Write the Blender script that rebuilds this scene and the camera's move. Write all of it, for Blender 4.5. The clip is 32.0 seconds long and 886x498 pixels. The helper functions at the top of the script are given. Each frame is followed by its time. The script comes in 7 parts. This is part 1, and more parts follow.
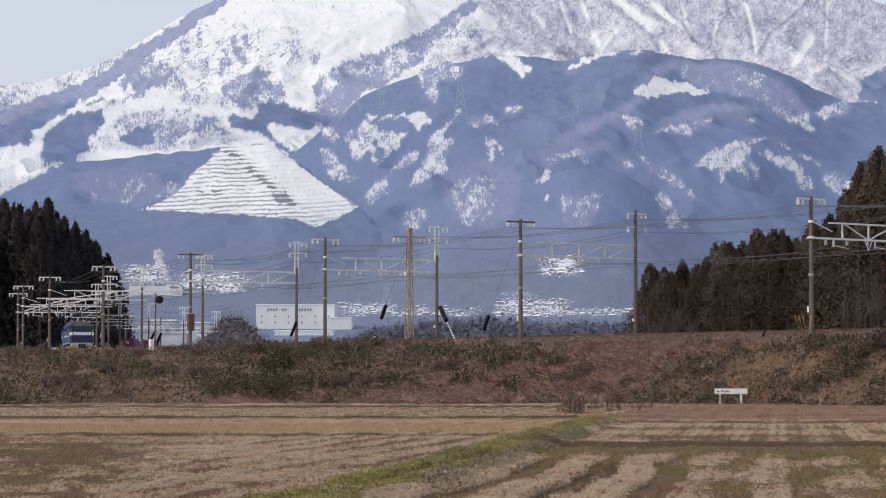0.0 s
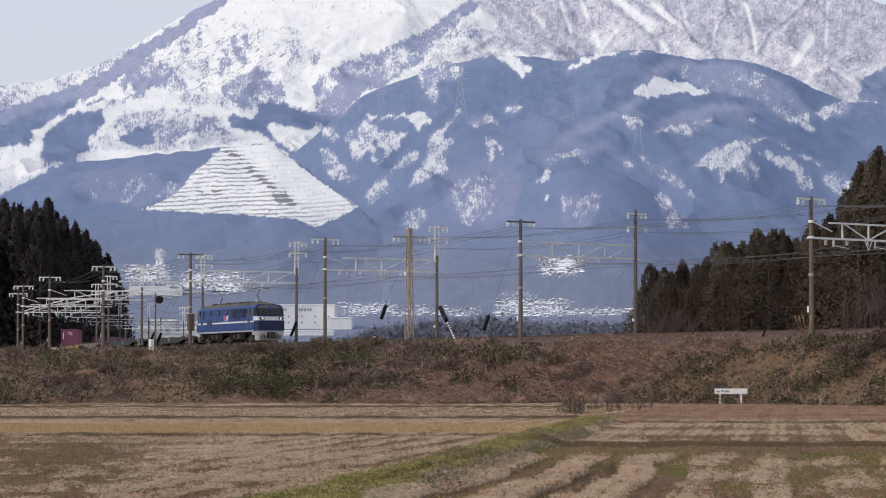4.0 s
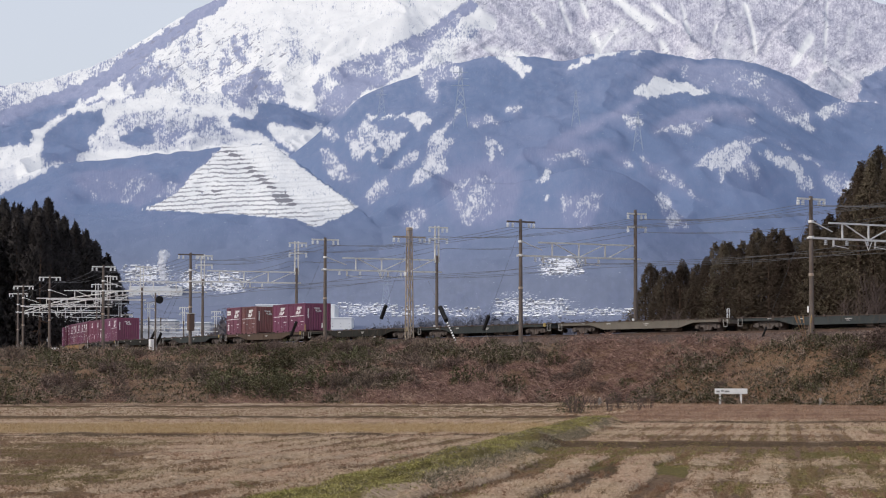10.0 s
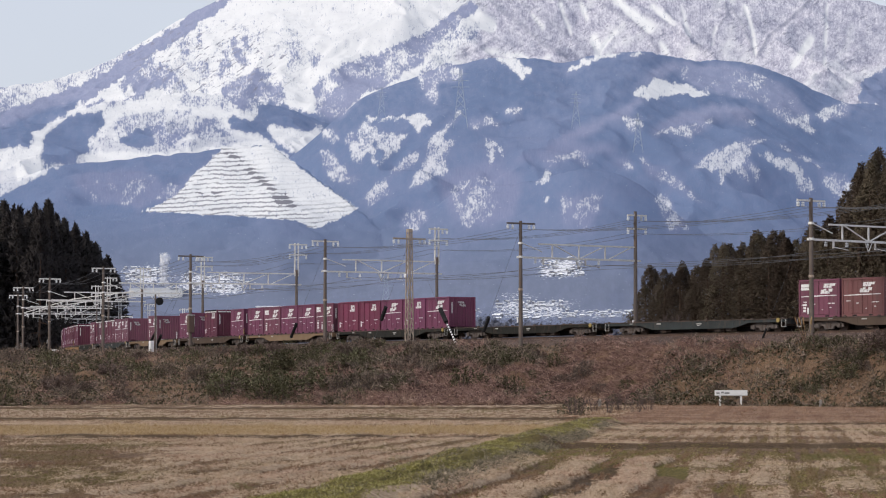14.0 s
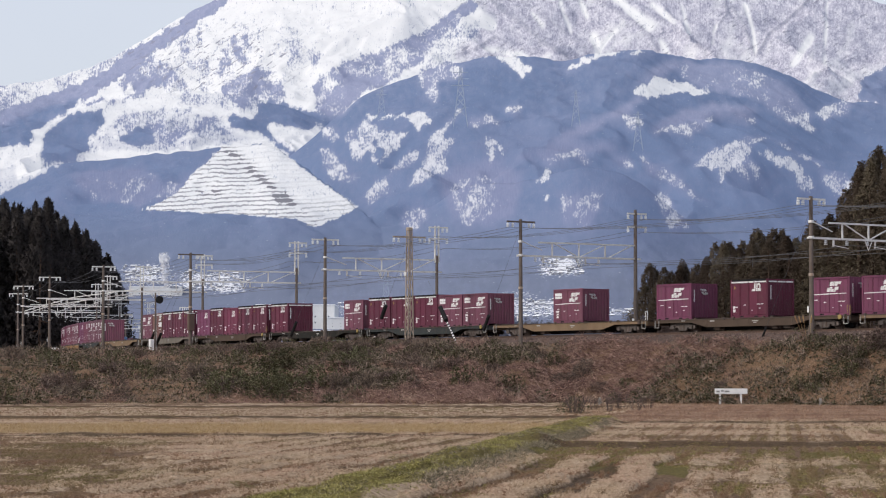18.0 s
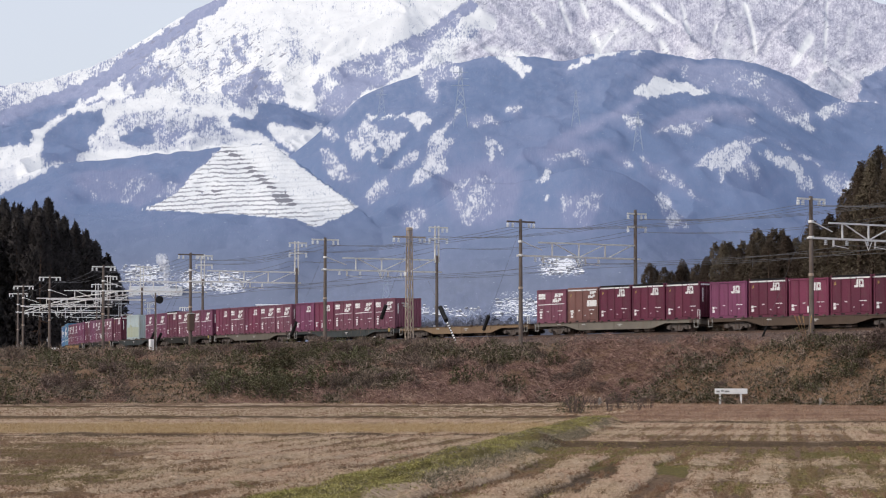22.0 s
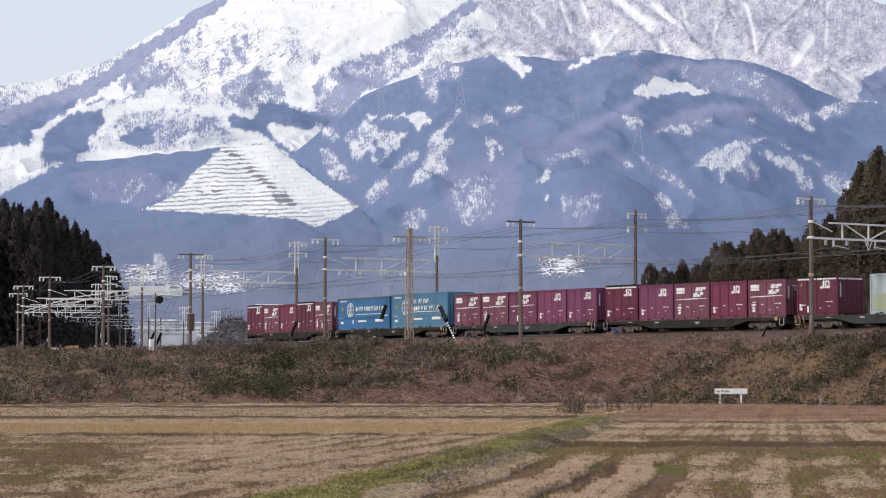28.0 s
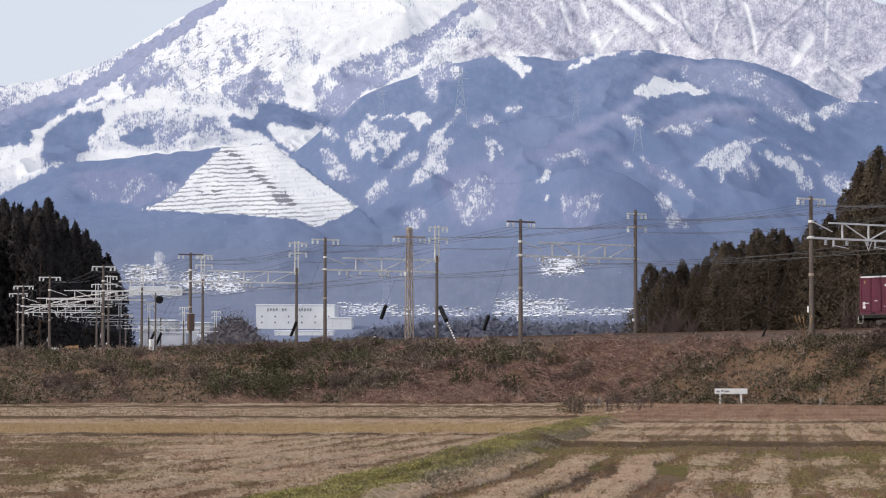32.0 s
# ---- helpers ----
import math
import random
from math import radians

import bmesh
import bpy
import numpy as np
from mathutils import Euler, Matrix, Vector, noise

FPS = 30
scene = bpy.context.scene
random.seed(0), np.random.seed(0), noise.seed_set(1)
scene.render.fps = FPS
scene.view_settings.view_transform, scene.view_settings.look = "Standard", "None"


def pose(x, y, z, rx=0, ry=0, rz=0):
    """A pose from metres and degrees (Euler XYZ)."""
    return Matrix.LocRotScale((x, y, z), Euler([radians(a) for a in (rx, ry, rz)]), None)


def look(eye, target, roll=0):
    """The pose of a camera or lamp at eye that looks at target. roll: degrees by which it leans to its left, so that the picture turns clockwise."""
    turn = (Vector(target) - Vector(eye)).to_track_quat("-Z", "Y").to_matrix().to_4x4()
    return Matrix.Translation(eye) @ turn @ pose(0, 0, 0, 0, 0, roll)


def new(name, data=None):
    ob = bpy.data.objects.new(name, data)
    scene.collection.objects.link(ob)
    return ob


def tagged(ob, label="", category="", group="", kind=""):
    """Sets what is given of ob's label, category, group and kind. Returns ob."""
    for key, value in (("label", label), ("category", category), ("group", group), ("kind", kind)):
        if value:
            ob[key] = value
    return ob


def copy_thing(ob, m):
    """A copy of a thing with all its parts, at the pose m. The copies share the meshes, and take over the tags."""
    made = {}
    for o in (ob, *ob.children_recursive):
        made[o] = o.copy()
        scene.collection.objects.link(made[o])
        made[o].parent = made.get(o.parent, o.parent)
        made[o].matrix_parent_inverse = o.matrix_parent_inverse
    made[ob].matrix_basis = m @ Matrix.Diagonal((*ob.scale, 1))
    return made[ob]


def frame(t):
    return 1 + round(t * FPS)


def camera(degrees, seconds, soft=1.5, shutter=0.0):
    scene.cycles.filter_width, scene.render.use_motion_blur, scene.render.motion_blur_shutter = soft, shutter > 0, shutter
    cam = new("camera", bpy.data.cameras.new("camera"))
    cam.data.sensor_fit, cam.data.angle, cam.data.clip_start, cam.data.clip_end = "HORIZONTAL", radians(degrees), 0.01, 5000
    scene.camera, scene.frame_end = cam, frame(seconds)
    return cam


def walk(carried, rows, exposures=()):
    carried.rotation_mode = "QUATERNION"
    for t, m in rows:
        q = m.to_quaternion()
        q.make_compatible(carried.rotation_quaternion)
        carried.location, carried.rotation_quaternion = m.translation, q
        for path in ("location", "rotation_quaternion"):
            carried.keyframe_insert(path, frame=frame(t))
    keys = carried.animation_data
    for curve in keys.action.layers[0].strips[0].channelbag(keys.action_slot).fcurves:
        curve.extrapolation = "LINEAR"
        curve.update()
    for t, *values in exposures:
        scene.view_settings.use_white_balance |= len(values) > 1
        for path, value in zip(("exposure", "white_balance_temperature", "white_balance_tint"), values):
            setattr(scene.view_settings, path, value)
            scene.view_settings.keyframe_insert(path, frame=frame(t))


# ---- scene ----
RAIL = 4.7          # height of the rail tops
EYE = 1.5
FOCAL = 4800.0      # bearing scale: tangent * FOCAL
TILT = 2.75

cam = camera(18.55, 32.0, soft=1.1, shutter=0.12)


def aim(px=0.0, side=0.0):
    return pose(0, 0, EYE, 90 + TILT + math.degrees(px / FOCAL), 0, math.degrees(side / FOCAL))


walk(cam, [(0, aim()), (7.3, aim()), (7.5, aim(0.8)), (7.7, aim()), (12.2, aim()), (12.5, aim(1.4)), (13.0, aim(1.6)),
           (13.5, aim(2.0, 0.8)), (14.0, aim(2.9)), (14.5, aim(2.9)), (15.5, aim(1.3)), (16.5, aim()), (23.8, aim()),
           (24.0, aim(-0.8)), (24.3, aim()), (28.6, aim()), (29.0, aim(0.8)), (29.5, aim(1.6)), (30.0, aim(2.8)),
           (30.4, aim()), (32.0, aim())], exposures=[(0, 0.2), (12.0, 0.2), (18.0, 0.27), (25.0, 0.33), (30.0, 0.36), (32.0, 0.33)])

# ---- light ----
SUN_EL, SUN_AZ = radians(33), radians(236)
sun_dir = Vector((math.sin(SUN_AZ) * math.cos(SUN_EL), math.cos(SUN_AZ) * math.cos(SUN_EL), math.sin(SUN_EL)))
world = bpy.data.worlds.new("winter_sky")
scene.world = world
world.use_nodes = True
_n, _l = world.node_tree.nodes, world.node_tree.links
_sky = _n.new("ShaderNodeTexSky")
_sky.sky_type, _sky.sun_disc = "NISHITA", False
_sky.sun_elevation, _sky.sun_rotation = SUN_EL, SUN_AZ
_sky.air_density, _sky.dust_density, _sky.ozone_density = 1.0, 3.0, 1.0
# a thin bright winter veil of cloud over the clear sky
_co = _n.new("ShaderNodeTexCoord").outputs["Generated"]
_cloud = _n.new("ShaderNodeTexNoise")
_cloud.inputs["Scale"].default_value, _cloud.inputs["Detail"].default_value = 2.5, 5
_l.new(_co, _cloud.inputs["Vector"])
_thin = _n.new("ShaderNodeMath")
_thin.operation = "MULTIPLY_ADD"
_l.new(_cloud.outputs["Fac"], _thin.inputs[0])
_thin.inputs[1].default_value, _thin.inputs[2].default_value = 0.5, 0.5
_veil = _n.new("ShaderNodeMix")
_veil.data_type = "RGBA"
_l.new(_thin.outputs[0], _veil.inputs[0])
_l.new(_sky.outputs[0], _veil.inputs[6])
_veil.inputs[7].default_value = (6.75, 7.1, 8.1, 1)
_l.new(_veil.outputs[2], _n["Background"].inputs[0])
_n["Background"].inputs[1].default_value = 0.1
sun_data = bpy.data.lights.new("sun", "SUN")
sun_data.energy, sun_data.angle, sun_data.color = 1.5, radians(7), (1.0, 0.93, 0.82)
new("sun", sun_data).matrix_world = look(sun_dir * 100, (0, 0, 0))


# ---- materials ----
def ramp(nt, fac, stops):
    node = nt.nodes.new("ShaderNodeValToRGB")
    els = node.color_ramp.elements
    while len(els) < len(stops):
        els.new(0.5)
    for e, (p, c) in zip(els, stops):
        e.position, e.color = p, (*c, 1)
    nt.links.new(fac, node.inputs[0])
    return node.outputs[0]


def tex_noise(nt, vec, scale, detail=4, rough=0.55):
    node = nt.nodes.new("ShaderNodeTexNoise")
    node.inputs["Scale"].default_value, node.inputs["Detail"].default_value = scale, detail
    node.inputs["Roughness"].default_value = rough
    if vec is not None:
        nt.links.new(vec, node.inputs["Vector"])
    return node.outputs["Fac"]


def mixcol(nt, fac, a, b, mode="MIX"):
    node = nt.nodes.new("ShaderNodeMix")
    node.data_type, node.blend_type = "RGBA", mode
    for sock, v in ((node.inputs[0], fac), (node.inputs[6], a), (node.inputs[7], b)):
        if hasattr(v, "is_output"):
            nt.links.new(v, sock)
        elif isinstance(v, (int, float)):
            sock.default_value = v
        else:
            sock.default_value = (*v, 1)
    return node.outputs[2]


def arith(nt, op, a, b=0.0, c=None, clamp=False):
    node = nt.nodes.new("ShaderNodeMath")
    node.operation, node.use_clamp = op, clamp
    for sock, v in zip(node.inputs, (a, b, c)):
        if v is None:
            continue
        if hasattr(v, "is_output"):
            nt.links.new(v, sock)
        else:
            sock.default_value = v
    return node.outputs[0]


def bare(name, rough=0.7, metal=0.0):
    m = bpy.data.materials.new(name)
    m.use_nodes = True
    b = m.node_tree.nodes["Principled BSDF"]
    b.inputs["Roughness"].default_value, b.inputs["Metallic"].default_value = rough, metal
    if rough >= 0.8 and metal == 0.0:
        b.inputs["Specular IOR Level"].default_value = 0.06
    return m, m.node_tree, b


def bump_to(nt, b, height, strength, dist):
    node = nt.nodes.new("ShaderNodeBump")
    node.inputs["Strength"].default_value, node.inputs["Distance"].default_value = strength, dist
    nt.links.new(height, node.inputs["Height"])
    nt.links.new(node.outputs[0], b.inputs["Normal"])


def mat(name, c1, c2=None, rough=0.7, metal=0.0, big=0.6, fine=9.0, stain=None, amount=0.5, bump=0.15, dist=0.02, vary=0.0):
    """Two colours mixed by a large pattern, a finer grain, stains with their own shape, and fine relief."""
    m, nt, b = bare(name, rough, metal)
    co = nt.nodes.new("ShaderNodeTexCoord").outputs["Object"]
    c2 = c2 or tuple(v * 0.72 for v in c1)
    large, grain = tex_noise(nt, co, big, 5), tex_noise(nt, co, fine, 3)
    col = mixcol(nt, ramp(nt, large, [(0.35, (0, 0, 0)), (0.68, (1, 1, 1))]), c1, c2)
    col = mixcol(nt, arith(nt, "MULTIPLY", grain, 0.35), col, tuple(v * 0.55 for v in c1))
    if stain:
        mapping = nt.nodes.new("ShaderNodeMapping")
        mapping.inputs["Scale"].default_value = (1, 1, 0.25)
        nt.links.new(co, mapping.inputs[0])
        streak = tex_noise(nt, mapping.outputs[0], big * 5, 6, 0.7)
        f = ramp(nt, streak, [(0.52, (0, 0, 0)), (0.7, (1, 1, 1))])
        col = mixcol(nt, arith(nt, "MULTIPLY", f, amount), col, stain)
    if vary:
        info = nt.nodes.new("ShaderNodeObjectInfo").outputs["Random"]
        hsv = nt.nodes.new("ShaderNodeHueSaturation")
        nt.links.new(arith(nt, "MULTIPLY_ADD", info, vary, 1 - vary / 2), hsv.inputs["Value"])
        nt.links.new(col, hsv.inputs["Color"])
        col = hsv.outputs[0]
    nt.links.new(col, b.inputs["Base Color"])
    r = arith(nt, "MULTIPLY_ADD", grain, 0.25, rough - 0.12, clamp=True)
    nt.links.new(r, b.inputs["Roughness"])
    if bump:
        bump_to(nt, b, grain, bump, dist)
    return m


def attr(nt, name):
    node = nt.nodes.new("ShaderNodeAttribute")
    node.attribute_name = name
    return node.outputs["Fac"]


# ---- geometry helpers ----
class Geo:
    """Collects solid pieces for one mesh."""

    def __init__(self):
        self.v, self.f = [], []

    def add(self, verts, faces):
        o = len(self.v)
        self.v += [tuple(p) for p in verts]
        self.f += [tuple(i + o for i in f) for f in faces]
        return self

    def box(self, x0, x1, y0, y1, z0, z1, cut=0.0):
        """A box; cut bevels its four long vertical and top edges."""
        if not cut:
            v = [(x, y, z) for z in (z0, z1) for x, y in ((x0, y0), (x1, y0), (x1, y1), (x0, y1))]
            return self.add(v, [(3, 2, 1, 0), (4, 5, 6, 7), (0, 1, 5, 4), (1, 2, 6, 5), (2, 3, 7, 6), (3, 0, 4, 7)])
        c = cut
        rings = []
        for z, k in ((z0, c), (z0 + c, 0), (z1 - c, 0), (z1, c)):
            a, b, d, e = x0 + k, x1 - k, y0 + k, y1 - k
            rings.append([(a + c, d, z), (b - c, d, z), (b, d + c, z), (b, e - c, z), (b - c, e, z), (a + c, e, z), (a, e - c, z), (a, d + c, z)])
        v = [p for r in rings for p in r]
        f = [tuple(range(7, -1, -1)), tuple(range(24, 32))]
        for r in range(3):
            f += [(r * 8 + i, r * 8 + (i + 1) % 8, r * 8 + 8 + (i + 1) % 8, r * 8 + 8 + i) for i in range(8)]
        return self.add(v, f)

    def rod(self, p, q, r0, r1=None, n=6, caps=True):
        p, q = Vector(p), Vector(q)
        r1 = r0 if r1 is None else r1
        d = (q - p).normalized()
        u = d.orthogonal().normalized()
        w = d.cross(u)
        v = []
        for c, r in ((p, r0), (q, r1)):
            v += [c + (u * math.cos(2 * math.pi * i / n) + w * math.sin(2 * math.pi * i / n)) * r for i in range(n)]
        f = [(i, (i + 1) % n, n + (i + 1) % n, n + i) for i in range(n)]
        if caps:
            f += [tuple(range(n - 1, -1, -1)), tuple(range(n, 2 * n))]
        return self.add(v, f)

    def bar(self, p, q, w, h):
        """A square-section member from p to q."""
        p, q = Vector(p), Vector(q)
        d = (q - p).normalized()
        up = Vector((0, 0, 1)) if abs(d.z) < 0.95 else Vector((0, 1, 0))
        s = d.cross(up).normalized()
        t = s.cross(d)
        v = [c + s * a * w / 2 + t * b * h / 2 for c in (p, q) for a, b in ((-1, -1), (1, -1), (1, 1), (-1, 1))]
        return self.add(v, [(3, 2, 1, 0), (4, 5, 6, 7), (0, 1, 5, 4), (1, 2, 6, 5), (2, 3, 7, 6), (3, 0, 4, 7)])

    def prism(self, outline, y0, y1):
        """An outline in x, z pushed along y."""
        n = len(outline)
        v = [(x, y, z) for y in (y0, y1) for x, z in outline]
        f = [tuple(range(n)), tuple(range(2 * n - 1, n - 1, -1))]
        f += [((i + 1) % n, i, n + i, n + (i + 1) % n) for i in range(n)]
        return self.add(v, f)

    def loft(self, rings, close=True):
        n = len(rings[0])
        v = [p for r in rings for p in r]
        f = []
        for k in range(len(rings) - 1):
            f += [(k * n + i, k * n + (i + 1) % n, (k + 1) * n + (i + 1) % n, (k + 1) * n + i) for i in range(n if close else n - 1)]
        if close:
            f += [tuple(range(n - 1, -1, -1)), tuple(range((len(rings) - 1) * n, len(rings) * n))]
        return self.add(v, f)

    def mesh(self, name, material=None, smooth=False):
        me = bpy.data.meshes.new(name)
        me.from_pydata(self.v, [], self.f)
        if material:
            me.materials.append(material)
        if smooth:
            me.polygons.foreach_set("use_smooth", [True] * len(me.polygons))
        me.update()
        return me


def part(name, geo, material, parent=None, label="", smooth=False):
    ob = new(name, geo.mesh(name, material, smooth) if isinstance(geo, Geo) else geo)
    if parent is not None:
        ob.parent = parent
    if label:
        ob["label"] = label
    return ob


def thing(name, label, category, group="", m=None):
    ob = tagged(new(name), label, category, group)
    ob.empty_display_size = 0.3
    if m is not None:
        ob.matrix_world = m
    return ob


# ---- smooth lattice noise on arrays ----
def lattice(ix, iy, seed):
    h = (ix.astype(np.int64) * 374761393 + iy.astype(np.int64) * 668265263 + seed * 974634777) & 0x7FFFFFFF
    h = ((h ^ (h >> 13)) * 1274126177) & 0x7FFFFFFF
    return ((h ^ (h >> 16)) & 0xFFFF) / 65535.0


def vnoise(x, y, seed=0):
    ix, iy = np.floor(x), np.floor(y)
    fx, fy = x - ix, y - iy
    fx, fy = fx * fx * (3 - 2 * fx), fy * fy * (3 - 2 * fy)
    a, b = lattice(ix, iy, seed), lattice(ix + 1, iy, seed)
    c, d = lattice(ix, iy + 1, seed), lattice(ix + 1, iy + 1, seed)
    return (a * (1 - fx) + b * fx) * (1 - fy) + (c * (1 - fx) + d * fx) * fy


def fbm(x, y, octaves=5, seed=0, gain=0.5):
    s, a, t = 0.0, 1.0, 0.0
    for k in range(octaves):
        s = s + a * vnoise(x * 2 ** k + 17.3 * k, y * 2 ** k - 9.1 * k, seed + k)
        t += a
        a *= gain
    return s / t


def step(a, b, x):
    t = np.clip((x - a) / (b - a), 0, 1)
    return t * t * (3 - 2 * t)


# ---- the line of the railway ----
ARC = (2.4543, 211.646, 0.54245, 0.00251)
ARC_LO, ARC_HI = -260.0, 120.0


def rail_at(l, off=0.0):
    """Place and heading on the line, l metres along; off: metres to the far side of the track that the train uses."""
    x0, y0, h0, k = ARC
    lc = min(max(l, ARC_LO), ARC_HI)
    h = h0 + k * lc
    x = x0 + (math.cos(h0) - math.cos(h)) / k + (l - lc) * math.sin(h)
    y = y0 - (math.sin(h) - math.sin(h0)) / k - (l - lc) * math.cos(h)
    return x + (1.225 + off) * math.cos(h), y + (1.225 + off) * math.sin(h), h


def on_line(l, off=0.0, z=RAIL):
    x, y, h = rail_at(l, off)
    return Matrix.Translation((x, y, z)) @ Matrix.Rotation(h - math.pi / 2, 4, "Z")


_ls = np.arange(-520.0, 330.0, 2.0)
_line = np.array([rail_at(l)[:2] for l in _ls])


def line_offset(x, y):
    """Signed distance of points from the train's track (far side positive)."""
    out = np.empty(x.shape)
    flat_x, flat_y, res = x.ravel(), y.ravel(), out.ravel()
    hs = np.array([rail_at(l)[2] for l in _ls])
    for s in range(0, flat_x.size, 20000):
        px, py = flat_x[s:s + 20000, None], flat_y[s:s + 20000, None]
        i = ((px - _line[None, :, 0]) ** 2 + (py - _line[None, :, 1]) ** 2).argmin(1)
        res[s:s + 20000] = (px[:, 0] - _line[i, 0]) * np.cos(hs[i]) + (py[:, 0] - _line[i, 1]) * np.sin(hs[i])
    # all the land far behind counts as the far side
    return np.where(y > 430, np.maximum(res.reshape(x.shape), (y - 430) * 0.25), res.reshape(x.shape))


# low bunds between the plots: distance, side of the ridge, height
BUNDS = ((60.4, 1, 0.13), (92.0, 1, 0.07), (72.0, -1, 0.055), (105.6, -1, 0.08), (146.0, -1, 0.09))


def bund_face_shade(x, y):
    """Near faces of the bunds between the plots: painted shade and mud."""
    ridge = x - (-0.75 + (y - 37) * 0.105)
    d = np.zeros_like(x)
    for yy, side, _ in BUNDS:
        wig = yy + 0.16 * np.sin(x * 0.21 + yy)
        d = d + np.exp(-((y - wig + 0.55) / 0.6) ** 4) * step(0.0, 1.0, ridge * side)
    return d * (0.75 + 0.5 * fbm(x * 0.15, y * 0.3, 3, 26))


LEFT_WAY, RIGHT_WAY = 0.14, 0.125      # how the drilled rows of both plots lean


def straw_share(X, Y):
    """How much loose straw covers the soil of the fields."""
    left = X < -0.75 + (Y - 37) * 0.105
    along = X - (Y - 37) * LEFT_WAY
    bend = along + 0.35 * (fbm(along * 0.3, Y * 0.06, 3, 23) - 0.5)
    swath = step(0.3, 0.85, 0.5 + 0.5 * np.cos(2 * np.pi * bend / 1.05))
    s_left = -0.2 + 1.15 * swath * step(-7.5, -3.0, X) + 2.1 * (fbm(X * 0.4, Y * 0.75, 3, 24) - 0.45) + 1.3 * (fbm(along * 1.6, Y * 0.5, 3, 25) - 0.45)
    s_left = s_left - 0.55 * np.exp(-((Y - 44.2) / 1.1) ** 4) + 0.3 * step(56, 60, Y) * step(-2.5, -5.0, X) + 0.12 * step(-2.5, -5.5, X)
    drill = X - (Y - 30) * RIGHT_WAY
    wob = drill + 0.5 * (fbm(X * 0.4, Y * 0.15, 3, 29) - 0.5)
    rows = step(0.3, 0.62, 0.5 + 0.5 * np.cos(2 * np.pi * (wob - 0.26) / 1.12))
    worn = 0.62 * step(1.4, 2.9, drill)
    s_near = -0.05 + 0.25 * worn + (0.95 - worn) * rows + (0.9 + 2.2 * worn) * (fbm(X * 0.7, Y * 0.55, 4, 27) - 0.5) + 0.9 * (fbm(X * 0.7, Y * 0.7, 3, 36) - 0.5)
    s_far = 0.4 + 0.22 * rows + 1.2 * (fbm(X * 0.12, Y * 0.3, 3, 28) - 0.5) + 0.9 * (fbm(X * 0.9, Y * 0.4, 3, 30) - 0.5)
    s_far = s_far - 0.5 * step(50.5, 53, Y) * step(59.5, 58, Y)
    near = step(53, 50, Y)
    s = np.where(left, s_left, near * s_near + (1 - near) * s_far)
    pale = step(107, 110, Y) * step(143, 138, Y) + step(90, 92, Y) * step(103, 101, Y)
    return s + left * pale * 0.5


def foot_line(x):
    """Distance of the bank's foot from the track, wider where the line curves away."""
    return -15.0 - step(-5, -60, x) * 22 - step(-20, -45, x) * 60 - step(9, -4, x) * 10 - step(12, 2, x) * 5 - step(-4, -16, x) * 6


def ground_height(x, y):
    """Fields, the railway bank, and the land behind."""
    x, y = np.asarray(x, float), np.asarray(y, float)
    off = line_offset(x, y)
    # fields with low grass ridges between the plots
    z = (fbm(x * 0.5, y * 0.5, 3, 5) - 0.5) * 0.05 + (fbm(x * 2.2, y * 1.1, 3, 7) - 0.5) * 0.09
    z = z + np.where(x < -0.75 + (y - 37) * 0.105, 0.08, 0.14) * np.clip(straw_share(x, y) - 0.3, 0, 0.7) * step(110, 90, y) * (0.3 + 0.7 * step(62, 52, y))
    ridge = x - (-0.75 + (y - 37) * 0.105)
    z = z + 0.12 * (fbm(x * 1.7, y * 0.9, 3, 6) - 0.5) * np.exp(-(ridge / 1.1) ** 4)
    z = z + 0.17 * np.exp(-(ridge / 0.75) ** 4) * step(104, 96, y)
    for yy, side, h in BUNDS:
        wig = yy + 0.16 * np.sin(x * 0.21 + yy)
        z = z + h * np.exp(-((y - wig) / 0.6) ** 2) * step(-0.2, 0.4, ridge * side)
    # bank: foot, slope and shoulder
    foot = foot_line(x)
    crest = -8.4 - step(-20, -45, x) * 6
    u = np.clip((off - foot) / (crest - foot), 0, 1)
    rough = (fbm(x * 0.4, y * 0.4, 4, 11) - 0.5) * 1.6
    zb = (RAIL - 0.85) * np.power(u, 0.9) + rough * np.sin(np.pi * np.clip(u, 0, 1)) ** 0.6
    z = np.where(u > 0, np.where(u < 1, z * (1 - u) + zb, RAIL - 0.85), z)
    # behind the line
    back = step(6.5, 14, off)
    z = np.where(off > 0, (RAIL - 0.85) * (1 - back) + back * (RAIL - 3.6), z)
    rise = np.interp(y, [450, 900, 1300, 1700, 2000, 2400, 4900], [0, 5, 17, 36, 52, 70, 70])
    return z + np.where(off > 0, rise, 0)


